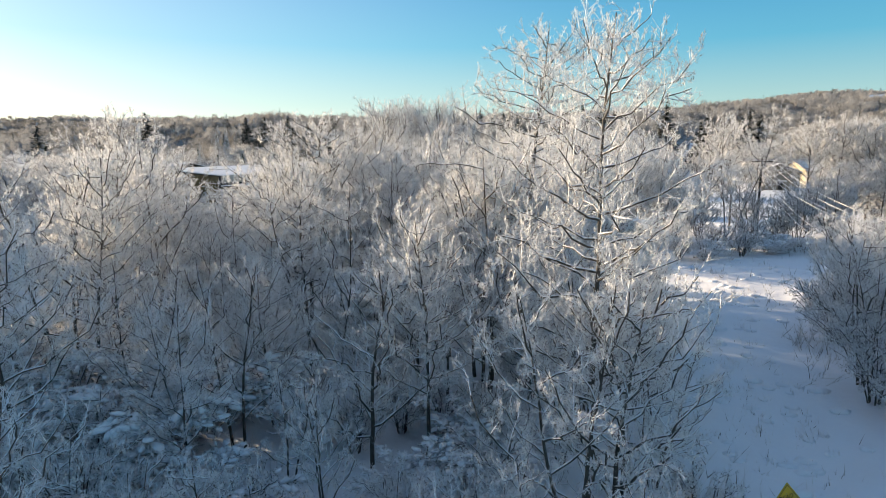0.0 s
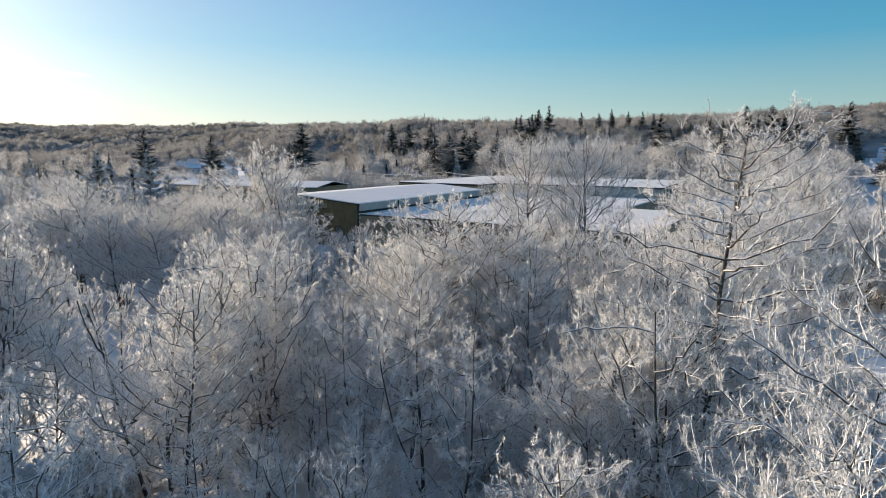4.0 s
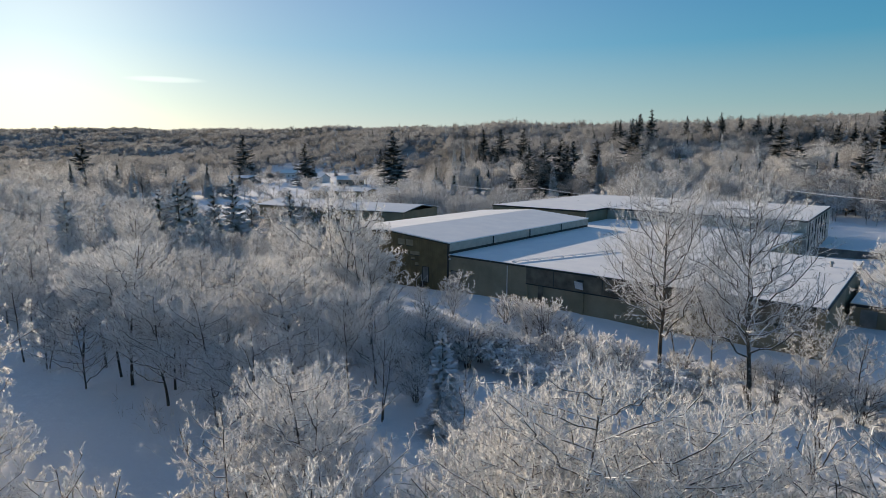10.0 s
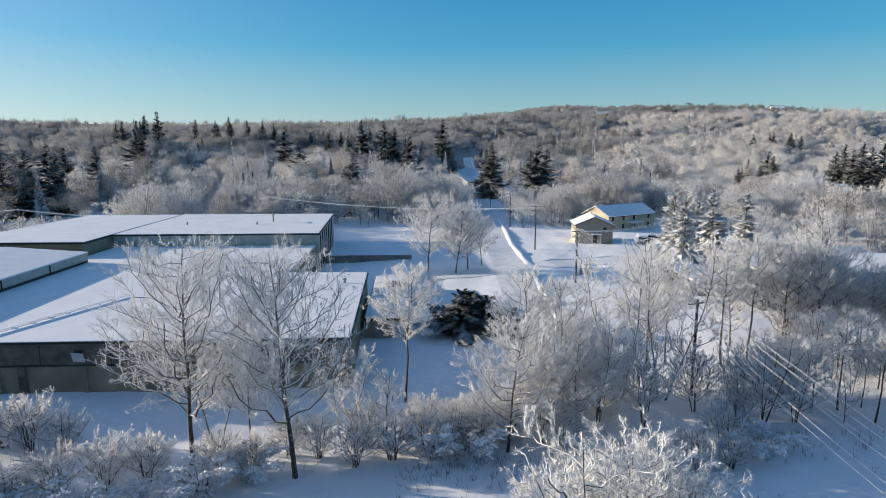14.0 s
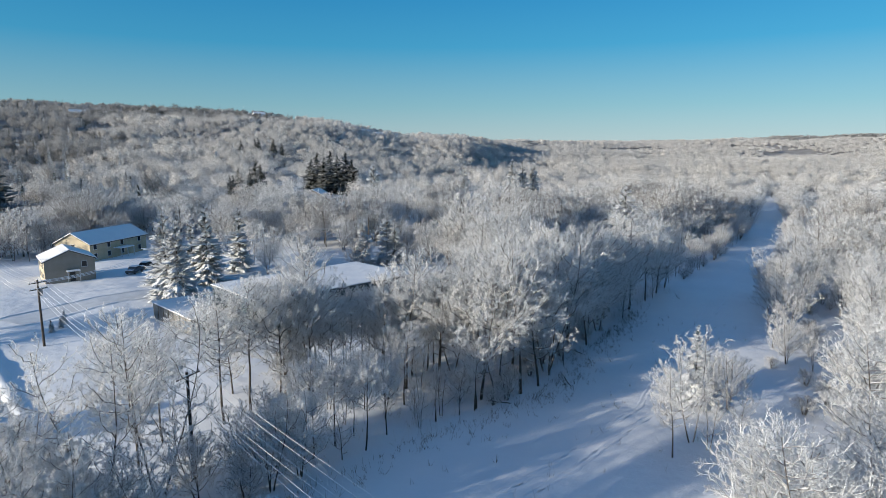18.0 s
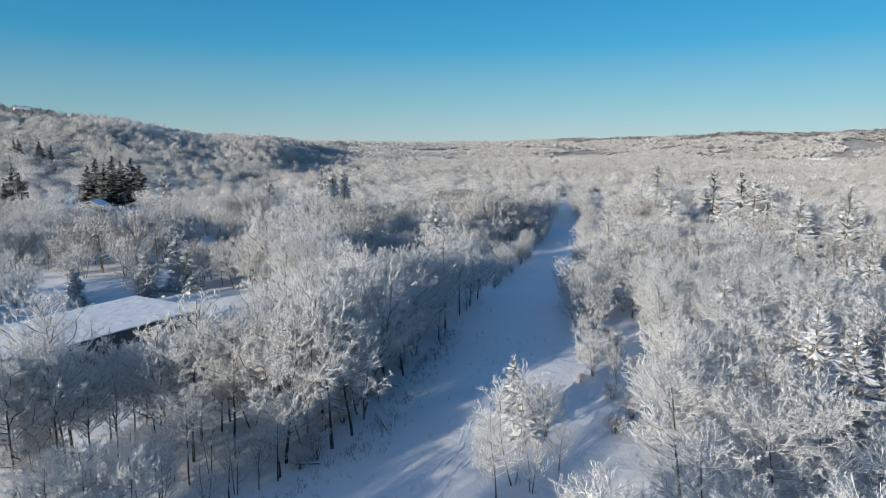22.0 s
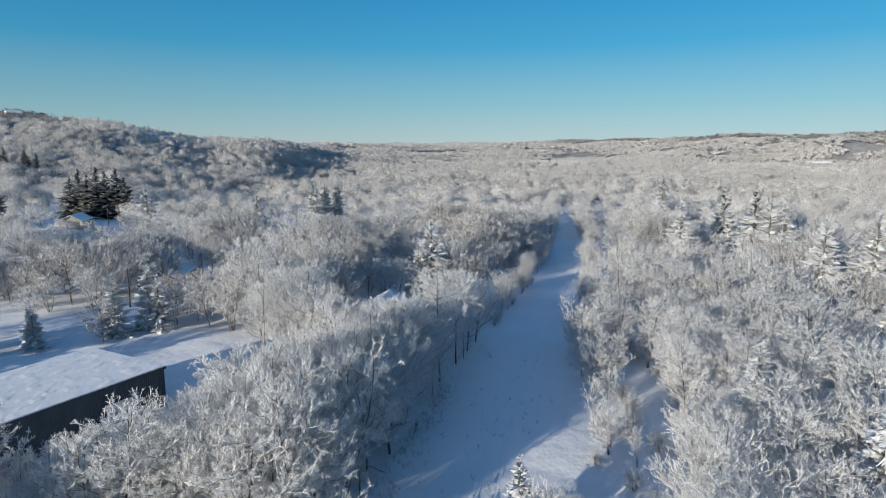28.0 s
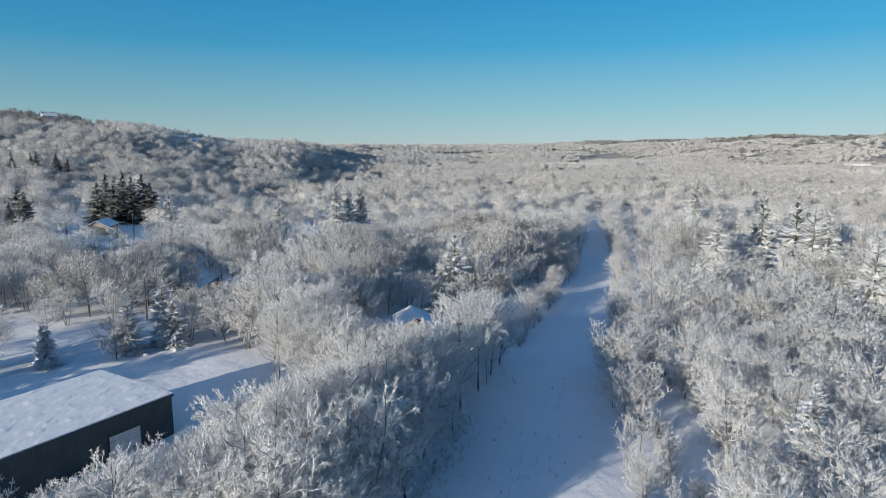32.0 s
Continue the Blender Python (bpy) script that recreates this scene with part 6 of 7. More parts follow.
evergreens(
    ("pine_d", 107.75, 412.38, 34.7),
    ("pine_d", 112.38, 405.75, 30.9),
    ("pine_d", 94.88, 324.62, 30.3),
    ("pine_d", 156.12, 432.62, 36.5),
    ("pine_d", 120, 279.12, 26.3),
    ("pine_d", 118.12, 282.88, 24.4),
    ("pine_d", 114.75, 230.75, 27.5),
    ("pine_d", 111.12, 230, 24.7),
    ("pine_d", 118.75, 231.38, 25.0),
    ("pine_d", 47, 247.5, 24.2),
    ("pine_d", -329.88, 272.25, 32.1),
    ("pine_d", -237, 359, 30.2),
    ("pine_d", -323.38, 403.5, 39.0),
    ("pine_d", 281.75, 220, 24.2),
    ("pine_d", 279.75, 227.12, 22.8),
    ("pine_d", 282.12, 210.38, 24.3),
)
evergreens(
    ("pine_d", 277.38, 213, 22.8),
    ("pine_d", 279.75, 205, 21.0),
    ("pine_d", 272.5, 218, 21.0),
    ("pine_d", 271.62, 225.5, 19.7),
    ("pine_d", 236.88, 232.75, 20.4),
    ("pine_d", 236.62, 229.25, 18.3),
)
for cx, cy, n, r, h in ((375, 337.5, 9, 20, 16), (-40, 490, 7, 16, 26), (-231.25, 472.5, 3, 8, 22), (227.5, 232.5, 5, 9, 14), (106.25, 481.25, 9, 40, 19), (25, 525, 8, 40, 20), (162.5, 412.5, 7, 26, 17), (-137.5, 431.25, 6, 22, 18), (75, 312.5, 5, 14, 15)):
    for i in range(n):
        a, q = RNG.random() * 6.283, r * math.sqrt(RNG.random())
        plant("pine_d", cx + q * math.cos(a), cy + q * math.sin(a), h * RNG.uniform(0.8, 1.15))


# ---- the woods close by, tree by tree ----
def canopy(x, y):
    """How tall the woods stand here: they swell and sink over some thirty metres."""
    k = 0.98 + 0.42 * noise.noise(Vector((x / 24.0, y / 24.0, 1.7))) + 0.12 * noise.noise(Vector((x / 9.0, y / 9.0, 4.1)))
    return min(1.3, max(0.65, k)) * (0.86 if x < -40 else 1.0)


def scatter(box_, n, gap, kinds, hs, cond=lambda x, y: True, reach=4.0):
    x0, x1, y0, y1 = box_
    made = 0
    for _ in range(n * 30):
        if made >= n:
            break
        x, y = RNG.uniform(x0, x1), RNG.uniform(y0, y1)
        k = RNG.choice(kinds)
        h = TEMPLATE_H[k] * RNG.uniform(*hs) * (1.0 if 'bush' in k else 0.5 + 0.5 * canopy(x, y))
        if 0.29 < -x / max(y, 1) < 0.47 and 15 < y < 70:  # height capped in the starting camera's wedge towards the warehouse, to fit its view
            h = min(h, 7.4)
        if -46 < x < -26 and 66 < y < 94:  # kept low so that the gable shows from the camera
            h = min(h, 5.0)
        if 104 < x < 142 and 44 < y < 63:  # capped below the camera's sightline so that the cabin shows
            h = min(h, 3.0 + 0.24 * (142 - x))
        gap_m = (92.5 - x) * 0.383 + (78.1 - y) * 0.924
        if 60 < x < 105 and 0 < gap_m < 25:  # capped below the camera's sightline to the metal building's front
            h = min(h, 2.0 + 0.42 * gap_m)
            if gap_m < (16 if x < 92 else 9):
                continue
        if is_open(x, y) or not cond(x, y) or not free(x, y, gap) or not clear_of_path(x, y, h, reach):
            continue
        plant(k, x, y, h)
        take(x, y)
        made += 1


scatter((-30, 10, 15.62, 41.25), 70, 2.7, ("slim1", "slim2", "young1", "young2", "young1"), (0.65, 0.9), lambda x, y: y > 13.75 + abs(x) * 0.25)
scatter((-75, -25, 17.5, 41.25), 34, 3.8, ("full1", "full2", "multi1", "slim1", "slim2"), (0.9, 1.2))
scatter((-77.5, -30, 51.25, 90), 44, 4.0, ("full2", "multi2", "slim1", "slim2", "slim3"), (0.8, 1.1))
scatter((-137.5, -47.5, 50, 105), 44, 5.0, ("full1", "full3", "multi1", "slim1"), (0.95, 1.3))
scatter((41.25, 57.5, 47.5, 71.25), 26, 2.4, ("young1", "slim3", "multi2", "young2"), (0.6, 0.95))
scatter((56, 80, 45, 74), 62, 3.0, ("slim1", "slim2", "full2", "slim3", "slim1"), (1.15, 1.42))
scatter((34, 58, 54, 65), 34, 2.2, ("multi2", "young1", "multi2", "bush2"), (0.8, 1.1))
for kind, x, y, h in (("bush2", 23.5, 59.4, 3.0), ("laden2", 25.6, 58.2, 2.8), ("bush2", 27.4, 60.2, 3.4), ("bush1", 29.6, 59.0, 2.6), ("bush2", 31.4, 61.5, 3.6), ("laden1", 33.2, 59.6, 2.6)):
    plant(kind, x, y, h)
    take(x, y)
scatter((14, 34, 59, 70), 12, 2.6, ("slim1", "slim2", "multi2"), (0.7, 0.95))
scatter((50, 67.5, 59, 74), 30, 2.4, ("slim3", "slim1", "slim2", "full2"), (0.9, 1.12))
scatter((75, 125, 37.5, 72.5), 92, 3.4, ("slim1", "slim2", "full1", "full2", "full3"), (1.08, 1.4))
scatter((20, 60, -12.5, 30), 46, 4.2, ("full1", "full2", "full3", "multi1", "multi2"), (0.8, 1.1), reach=6.0)
scatter((57.5, 125, -42.5, 23.75), 100, 5.0, ("full1", "full2", "full3", "multi1", "multi2"), (0.85, 1.15))
scatter((-27.5, 30, 66.25, 74.38), 44, 2.2, ("bush1", "bush2", "bush2"), (0.9, 1.4))
scatter((-30, 10, 11.25, 32.5), 85, 2.0, ("bush1", "bush2", "young2"), (0.7, 1.15), lambda x, y: y > 10 + abs(x) * 0.2)
scatter((42.5, 125, 45, 68.75), 46, 2.2, ("bush1", "bush2"), (0.6, 1.0), lambda x, y: line_gap(x, y, CLEARING) < 17)
scatter((12.5, 45, 17.5, 57.5), 22, 2.4, ("bush1", "bush2"), (0.7, 1.2), lambda x, y: line_gap(x, y, LANE) < 9)
scatter((42.5, 137.5, 47.5, 65), 70, 1.8, ("bush1", "bush2", "young2"), (0.6, 1.0), lambda x, y: line_gap(x, y, CLEARING) < 15)
scatter((-7.5, 30, 20, 55), 46, 1.9, ("bush1", "bush2", "young1"), (0.7, 1.1), lambda x, y: line_gap(x, y, LANE) < 10 and x < 5 + y * 0.4)
scatter((80, 240, 5, 50), 120, 2.4, ("multi2", "young1", "bush2", "young2"), (0.6, 1.0), lambda x, y: line_gap(x, y, CLEARING) < cut_width(x) + 3.2)
scatter((-45, -27.5, 68.75, 85), 12, 1.9, ("bush1", "bush2", "young2", "laden1"), (0.7, 1.1))
scatter((75, 122.5, 10, 27.5), 20, 2.4, ("bush1", "bush2"), (0.6, 1.0))


# ---- the woods further off ----
def puff(seed, H, spread, n, w, length, base, lobes=9):
    """A bare tree for the distance: a forked stem and a crown of twig sprays gathered in rounded lobes."""
    rng = np.random.default_rng(seed)
    half = H * (1 - base) / 2
    c = unit(rng.normal(size=(lobes, 3)) + np.array([0, 0, 0.25])) * rng.uniform(0.35, 0.68, (lobes, 1))
    r = rng.uniform(0.36, 0.56, lobes)
    k = rng.choice(lobes, n, p=r ** 2 / (r ** 2).sum())
    u = unit(rng.normal(size=(n, 3)) + np.array([0, 0, 0.3]))
    box_ = np.array([spread, spread, half])
    p = np.array([0, 0, H * base + half]) + (c[k] + u * r[k][:, None] * rng.random((n, 1)) ** 0.4) * box_
    t1 = sidestep(u, rng)
    t2 = np.cross(u, t1)
    ln, wd = (length * rng.uniform(0.6, 1.15, n))[:, None], (w * rng.uniform(0.6, 1.25, n))[:, None]
    out = u * ln * rng.uniform(-0.35, 0.35, (n, 1))
    v = np.stack([p - t1 * ln * 0.5 - out, p + t1 * ln * 0.5 + out, p + t2 * wd], 1).reshape(-1, 3)
    crown = (v, np.arange(3 * n).reshape(-1, 3))
    segs = [(0, 0, -1.5, 0, 0, H * 0.55, 0.014 * H, 0.009 * H)]
    for e in c[:5]:
        q = np.array([0, 0, H * base + half]) + e * box_ * 0.9
        segs.append((0, 0, H * 0.3, *q, 0.007 * H, 0.002 * H))
    return crown, tubes(segs, 3)


def cone(seed, H, R, n, w):
    rng = np.random.default_rng(seed)
    g = np.sort(rng.random(n)) ** 1.1
    az = rng.random(n) * 6.283
    l = (R * (1 - g) + 0.25) * rng.uniform(0.7, 1.15, n)
    p = np.stack([0 * g, 0 * g, H * (0.08 + 0.88 * g)], 1)
    d = np.stack([np.cos(az) * l, np.sin(az) * l, -0.3 * l + 0.9 * l * g], 1)
    a = np.cross(d, np.array([0, 0, 1.0]))
    a /= np.linalg.norm(a, axis=1)[:, None]
    m = p + d * 0.55
    ww = (w * (0.4 + 0.9 * (1 - g)))[:, None]
    dr = np.array([0, 0, -0.4])
    v = np.stack([p, m + (a + dr) * ww * 0.5, p + d, m + (-a + dr) * ww * 0.5], 1).reshape(-1, 3)
    f = (np.array([[0, 1, 2], [0, 2, 3]])[None] + (np.arange(n) * 4)[:, None, None]).reshape(-1, 3)
    return v, f


def ring_spots(r0, r1, gap0, gap1, seed, az0=-128, az1=84, keep=1.0, cond=None):
    """Spots over a fan of the plan, looser with distance."""
    rng = np.random.default_rng(seed)
    out, r = [], r0
    while r < r1:
        g = gap0 + (gap1 - gap0) * (r - r0) / (r1 - r0)
        n = max(1, int(math.radians(az1 - az0) * r / g))
        for i in range(n):
            az = math.radians(az0 + (az1 - az0) * (i + rng.random()) / n)
            q = r + rng.uniform(-0.5, 0.5) * g
            x, y = 10 - math.sin(az) * q, 31.25 + math.cos(az) * q
            if rng.random() < keep and (cond is None or cond(x, y)) and not is_open(x, y):
                out.append((x, y, rng.uniform(0.75, 1.25)))
        r += g
    return out


def far_open(x, y, margin=0.0):
    """Clear of the fields and yards of the distance."""
    return all(((x - cx) / (rx + margin)) ** 2 + ((y - cy) / (ry + margin)) ** 2 >= 1 for cx, cy, rx, ry in FIELDS)


def mid_ok(x, y):
    if -65 < x < -27.5 and 72.5 < y < 107.5 or 65 < x < 107.5 and 55 < y < 82.5:
        return False
    return far_open(x, y) and free(x, y, 3.6) and all((x - a) ** 2 + (y - b) ** 2 > 60 for a, b in STANDS)


STAND_MATS = [FROST, FROST_WHITE, FROST_BROWN, BARK, BOUGH, TWIG]


def joined_trees(name, spots, seed):
    """A few bare trees at rows of x, y, height, joined in one mesh, most of one tone."""
    rng = random.Random(seed)
    tint = (0, 1, 0, 2)[seed % 4]
    V, F, M, o = [], [], [], 0
    for i, (x, y, H) in enumerate(spots):
        wv, wf, cv, cf, nb, ng = grow(seed * 50 + i, H, rng.uniform(0.14, 0.3), H * rng.uniform(0.36, 0.46), 30, 6500, 0.062, rise=rng.uniform(0.7, 0.95), stems=3 if rng.random() < 0.3 else 1, tlen=(0.16, 0.36), subs=2.6, fines=2.4, full=0.4, sides=(5, 3))
        tone = tint if rng.random() < 0.75 else (0, 1, 2)[rng.randrange(3)]
        for v, f, m in ((wv, wf, np.full(len(wf), 3)), (cv, cf, np.where(np.arange(len(cf)) < nb, 4, np.where(np.arange(len(cf)) < nb + ng, 5, tone)))):
            V.append(v + np.array([x, y, -0.4]))
            F.append(f + o)
            M.append(m)
            o += len(v)
    return raw_mesh(name, np.concatenate(V), np.concatenate(F), STAND_MATS, np.concatenate(M))


def spaced(rng, n, radius, gap):
    spots = []
    for _ in range(n * 40):
        if len(spots) == n:
            break
        a, q = rng.random() * 6.283, radius * math.sqrt(rng.random())
        p = (q * math.cos(a), q * math.sin(a))
        if all(math.hypot(p[0] - c, p[1] - d) > gap for c, d in spots):
            spots.append(p)
    return spots


def grove(seed):
    """A stand of eight bare trees about fifteen metres across."""
    rng = random.Random(seed)
    return joined_trees("tree_stand", [(x, y, rng.uniform(10.5, 13.5) * (1.08 - 0.45 * (math.hypot(x, y) / 7.2) ** 2)) for x, y in spaced(rng, 8, 7.2, 3.7)], seed)


def set_down(name, me, label, x, y, k, rng, tall=1.0):
    """One copy of a stand on the ground, tilted with the slope."""
    e = 20.0
    gx, gy = (gz(x + e, y) - gz(x - e, y)) / (2 * e), (gz(x, y + e) - gz(x, y - e)) / (2 * e)
    ob = tagged(new(name, me), label, "trees", kind="stuff")
    tilt = Vector((0, 0, 1)).rotation_difference(Vector((-gx, -gy, 1)).normalized()).to_matrix().to_4x4()
    ob.matrix_basis = Matrix.Translation((x, y, gz(x, y) - 0.2)) @ tilt @ Matrix.Rotation(rng.random() * 6.283, 4, "Z") @ Matrix.Diagonal((k, k, k * tall, 1))
    return ob


def plant_groves(r0, r1, gap, seed, k):
    rng = random.Random(seed)
    for x, y, s in ring_spots(r0, r1, gap, gap * 1.05, seed, cond=lambda x, y: far_open(x, y) and free(x, y, 9.5)):
        if is_open(x, y, 5.5) or 62.5 < x < 110 and 50 < y < 85 or not clear_of_path(x, y, 13, 14):
            continue
        set_down("tree_stand", GROVES[rng.randrange(len(GROVES))], "stand of leafless trees white with hoarfrost", x, y, k * canopy(x, y), rng, rng.uniform(0.9, 1.1))
        STANDS.append((x, y))


STANDS = []
GROVES = [grove(s) for s in range(301, 307)]
LONE = [joined_trees("frosted_tree", [(0, 0, 9.0 + s % 4)], 330 + s) for s in range(10)]
plant_groves(78, 240, 16.0, 31, 1.2)
lone_rng = random.Random(3)
# trees edging the cut where it runs away to its end
for (ax, ay), (bx_, by_) in zip(CLEARING[6:], CLEARING[7:]):
    far = math.hypot(bx_ - ax, by_ - ay)
    for i in range(int(far / 4.2)):
        u = (i + lone_rng.random()) / int(far / 4.2)
        x, y = ax + (bx_ - ax) * u, ay + (by_ - ay) * u
        for side in (-1, 1):
            o = side * (cut_width(x) + lone_rng.uniform(0.8, 4.5))
            px, py = x - (by_ - ay) / far * o, y + (bx_ - ax) / far * o
            if not free(px, py, 3.0) or px < 118:
                continue
            set_down("frosted_tree", LONE[lone_rng.randrange(10)], "leafless tree white with hoarfrost at the edge of the cut", px, py, lone_rng.uniform(0.85, 1.2), lone_rng)
            take(px, py)
for x, y, s in ring_spots(70, 236, 7.8, 9.6, 3, cond=mid_ok):
    set_down("frosted_tree", LONE[lone_rng.randrange(10)], "leafless tree white with hoarfrost in the woods", x, y, lone_rng.uniform(0.85, 1.15) * canopy(x, y), lone_rng, lone_rng.uniform(0.9, 1.12))


def patch(name, seed, radius, gap, n, w, length, mats, tones, conifer_share, spread=4.6, lobes=9):
    """A round piece of woodland, tallest in the middle, its trees joined; some are conifers."""
    rng = random.Random(seed)
    tint = tones[seed % len(tones)]
    V, F, M, o = [], [], [], 0
    for i, (x, y) in enumerate(spaced(rng, int(radius ** 2 * 3.1 / gap ** 2), radius, gap * 0.8)):
        H = rng.uniform(9.0, 14.5) * (1.12 - 0.5 * (math.hypot(x, y) / radius) ** 2)
        if rng.random() < conifer_share:
            v, f = cone(seed * 70 + i, H * 1.25, 2.9, max(30, n // 3), max(0.7, w * 2.0))
            pieces = [(v, f, 3 if rng.random() < 0.5 else 4)]
        else:
            c, t = puff(seed * 70 + i, H, spread * rng.uniform(0.8, 1.2), n, w, length, rng.choice((0.02, 0.1, 0.16)), lobes)
            pieces = [(c[0], c[1], tint if rng.random() < 0.6 else rng.choice(tones)), (t[0], t[1], 5)]
        for v, f, m in pieces:
            V.append(v + np.array([x, y, 0]))
            F.append(f + o)
            M.append(np.full(len(f), m))
            o += len(v)
    return raw_mesh(name, np.concatenate(V), np.concatenate(F), mats, np.concatenate(M))


EAST = [FROST_WHITE, FROST_FAR, FROST_BROWN, NEEDLE_WHITE, NEEDLE_WHITE, BARK_FAR]
# NORTH mixes browner tones: thinner frost, and slope shade put into the colour.
NORTH = [FROST_FAR, FROST_WHITE, FROST_BROWN, NEEDLE_WHITE, NEEDLE, BARK_FAR]
HILL = [FROST_HILL, FROST_HILL_PALE, FROST_HILL_BROWN, NEEDLE, NEEDLE_DARK, BARK_FAR]
HILL_EAST = [FROST_FAR, FROST_WHITE, FROST_HILL_PALE, NEEDLE_WHITE, NEEDLE, BARK_FAR]


def lay_woods(name, label, r0, r1, radius, gap, n, w, length, seed, spread=4.6, lobes=9, variants=4, kinds=(EAST, NORTH), shares=(0.06, 0.12)):
    """Woods over a ring of the plan, in overlapping round pieces that share a few meshes."""
    sets = [[patch(name, seed * 20 + 10 * k + v, radius, gap, n, w, length, mats, ((0, 0, 0, 1), (0, 0, 1, 2))[k], shares[k], spread, lobes) for v in range(variants)] for k, mats in enumerate(kinds)]
    rng = random.Random(seed)
    step = radius * 1.5
    for x, y, s in ring_spots(r0 + radius * 0.7, r1, step, step, seed, az1=100, cond=lambda x, y: far_open(x, y, radius * 0.7)):
        if is_open(x, y, radius * 0.8):
            continue
        k = 1 if y > 187.5 and x < y * 0.75 or gz(x, y) > 62 else 0
        set_down(name, sets[k][rng.randrange(variants)], label, x, y, rng.uniform(0.92, 1.1), rng, rng.uniform(0.9, 1.15) * (1.4 if k and math.hypot(x - 10, y - 31) < 330 else 1.0))


lay_woods("frosted_woods", "white frosted woods spreading over the valley", 226, 410, 16.0, 10.5, 1700, 0.24, 0.5, 4, 6.0)
lay_woods("far_woods", "distant frosted woods rising towards the hills", 395, 900, 32.0, 10.5, 620, 0.42, 0.8, 5, 6.0, 9, kinds=(HILL_EAST, HILL), shares=(0.08, 0.16))
lay_woods("hill_woods", "wooded hills grey with frost", 880, 1650, 62.0, 13.0, 220, 0.85, 1.4, 6, 7.6, 8, kinds=(HILL_EAST, HILL), shares=(0.08, 0.12))
lay_woods("ridge_woods", "the furthest wooded ridges pale with frost", 1620, 3100, 95.0, 22.0, 130, 1.8, 2.6, 7, 12.5, 7, variants=3, kinds=(HILL_EAST, HILL), shares=(0.05, 0.08))
# small growth over the open ground of the distance
shrubs = [joined_trees("field_shrub", [(0, 0, 9.0)], 360 + s) for s in range(3)]
shrub_rng = random.Random(41)
for cx, cy, rx, ry, n in ((-75, 225, 85, 40, 70), (-200, 300, 75, 55, 60), (-43.75, 187.5, 60, 14, 40), (25, 215, 45, 12, 30)):
    for _ in range(n):
        set_down("field_shrub", shrubs[shrub_rng.randrange(3)], "frosted shrub on open snowy ground", cx + shrub_rng.uniform(-rx, rx), cy + shrub_rng.uniform(-ry, ry), shrub_rng.uniform(0.3, 1.0), shrub_rng)


# ---- brushwood on the woodland floor ----
def brush(name, label, boxes, per, seed):
    rng = np.random.default_rng(seed)
    P, D, W = [], [], []
    for (x0, x1, y0, y1), n in boxes:
        for _ in range(n):
            x, y = rng.uniform(x0, x1), rng.uniform(y0, y1)
            if is_open(x, y, -1.5) or not clear_of_path(x, y, 2.5, 2.5):
                continue
            z = gz(x, y)
            for _ in range(per):
                az, el = rng.random() * 6.283, rng.uniform(0.6, 1.5)
                l = rng.uniform(0.5, 1.7)
                d = np.array([math.cos(az) * math.cos(el), math.sin(az) * math.cos(el), math.sin(el)]) * l
                q = np.array([x + rng.normal() * 0.4, y + rng.normal() * 0.4, z - 0.05])
                P.append(q)
                D.append(d)
                W.append(0.035)
                for _ in range(3):
                    u = rng.uniform(0.3, 0.9)
                    P.append(q + d * u)
                    D.append(d * rng.uniform(0.2, 0.4) + rng.normal(size=3) * 0.16)
                    W.append(0.035)
    v, f = spikes(np.array(P), np.array(D), np.array(W), True)
    tagged(new(name, raw_mesh(name, v, f, [FROST])), label, "brush", kind="stuff")


brush("brushwood", "frosted brushwood on the snowy woodland floor", (((-50, 30, 12.5, 55), 900), ((-37.5, 37.5, 61.25, 77.5), 420), ((37.5, 125, 37.5, 72.5), 620), ((30, 112.5, 0, 30), 350)), 6, 8)
# ---- the edge of the cut: snags, logs, dry stalks, old tracks ----
def snag(x, y, h, r, lean, az):
    """A broken trunk with a splintered top and a cap of snow."""
    t = thing("broken_trunk", pose(x, y, gz(x, y) - 0.1, 0, 0, az), "dark broken tree trunk standing in the snow", "stump", "broken trunks")
    rng = random.Random(int(x * 10))
    seg, p = [], Vector((0, 0, -0.3))
    for i in range(5):
        q = p + Vector((lean * h / 5 + rng.uniform(-0.03, 0.03), rng.uniform(-0.03, 0.03), (h + 0.3) / 5))
        seg.append((*p, *q, r * (1 - 0.1 * i), r * (1 - 0.1 * (i + 1))))
        p = q
    for k in range(4):
        a = k * 1.6 + rng.random()
        seg.append((*p, p.x + 0.4 * r * math.cos(a), p.y + 0.4 * r * math.sin(a), p.z + rng.uniform(0.1, 0.35), r * 0.35, 0.01))
    for k in range(3):
        a, z = rng.random() * 6.283, h * rng.uniform(0.4, 0.9)
        seg.append((lean * z, 0, z, lean * z + 0.35 * math.cos(a), 0.35 * math.sin(a), z + 0.12, 0.03, 0.012))
    v, f = tubes(seg, 7)
    mesh_part("trunk", raw_mesh("trunk", v, f, [BARK]), t)
    bm = bmesh.new()
    bmesh.ops.create_icosphere(bm, subdivisions=2, radius=r * 0.85)
    bmesh.ops.scale(bm, vec=(1, 1, 0.5), verts=bm.verts)
    bmesh.ops.translate(bm, vec=p, verts=bm.verts)
    part("snow_cap", bm, ROOF_SNOW, t, "small cap of snow")


for x, y, h, r, lean, az in ((70, 48.62, 2.6, 0.16, 0.02, 20), (63.25, 50.25, 2.1, 0.12, 0.1, 140), (57.75, 53.25, 1.7, 0.13, 0.03, 70), (75.62, 48.25, 1.3, 0.11, 0.15, 220), (53.12, 55.75, 1.5, 0.11, -0.1, 10)):
    snag(x, y, h, r, lean, az)


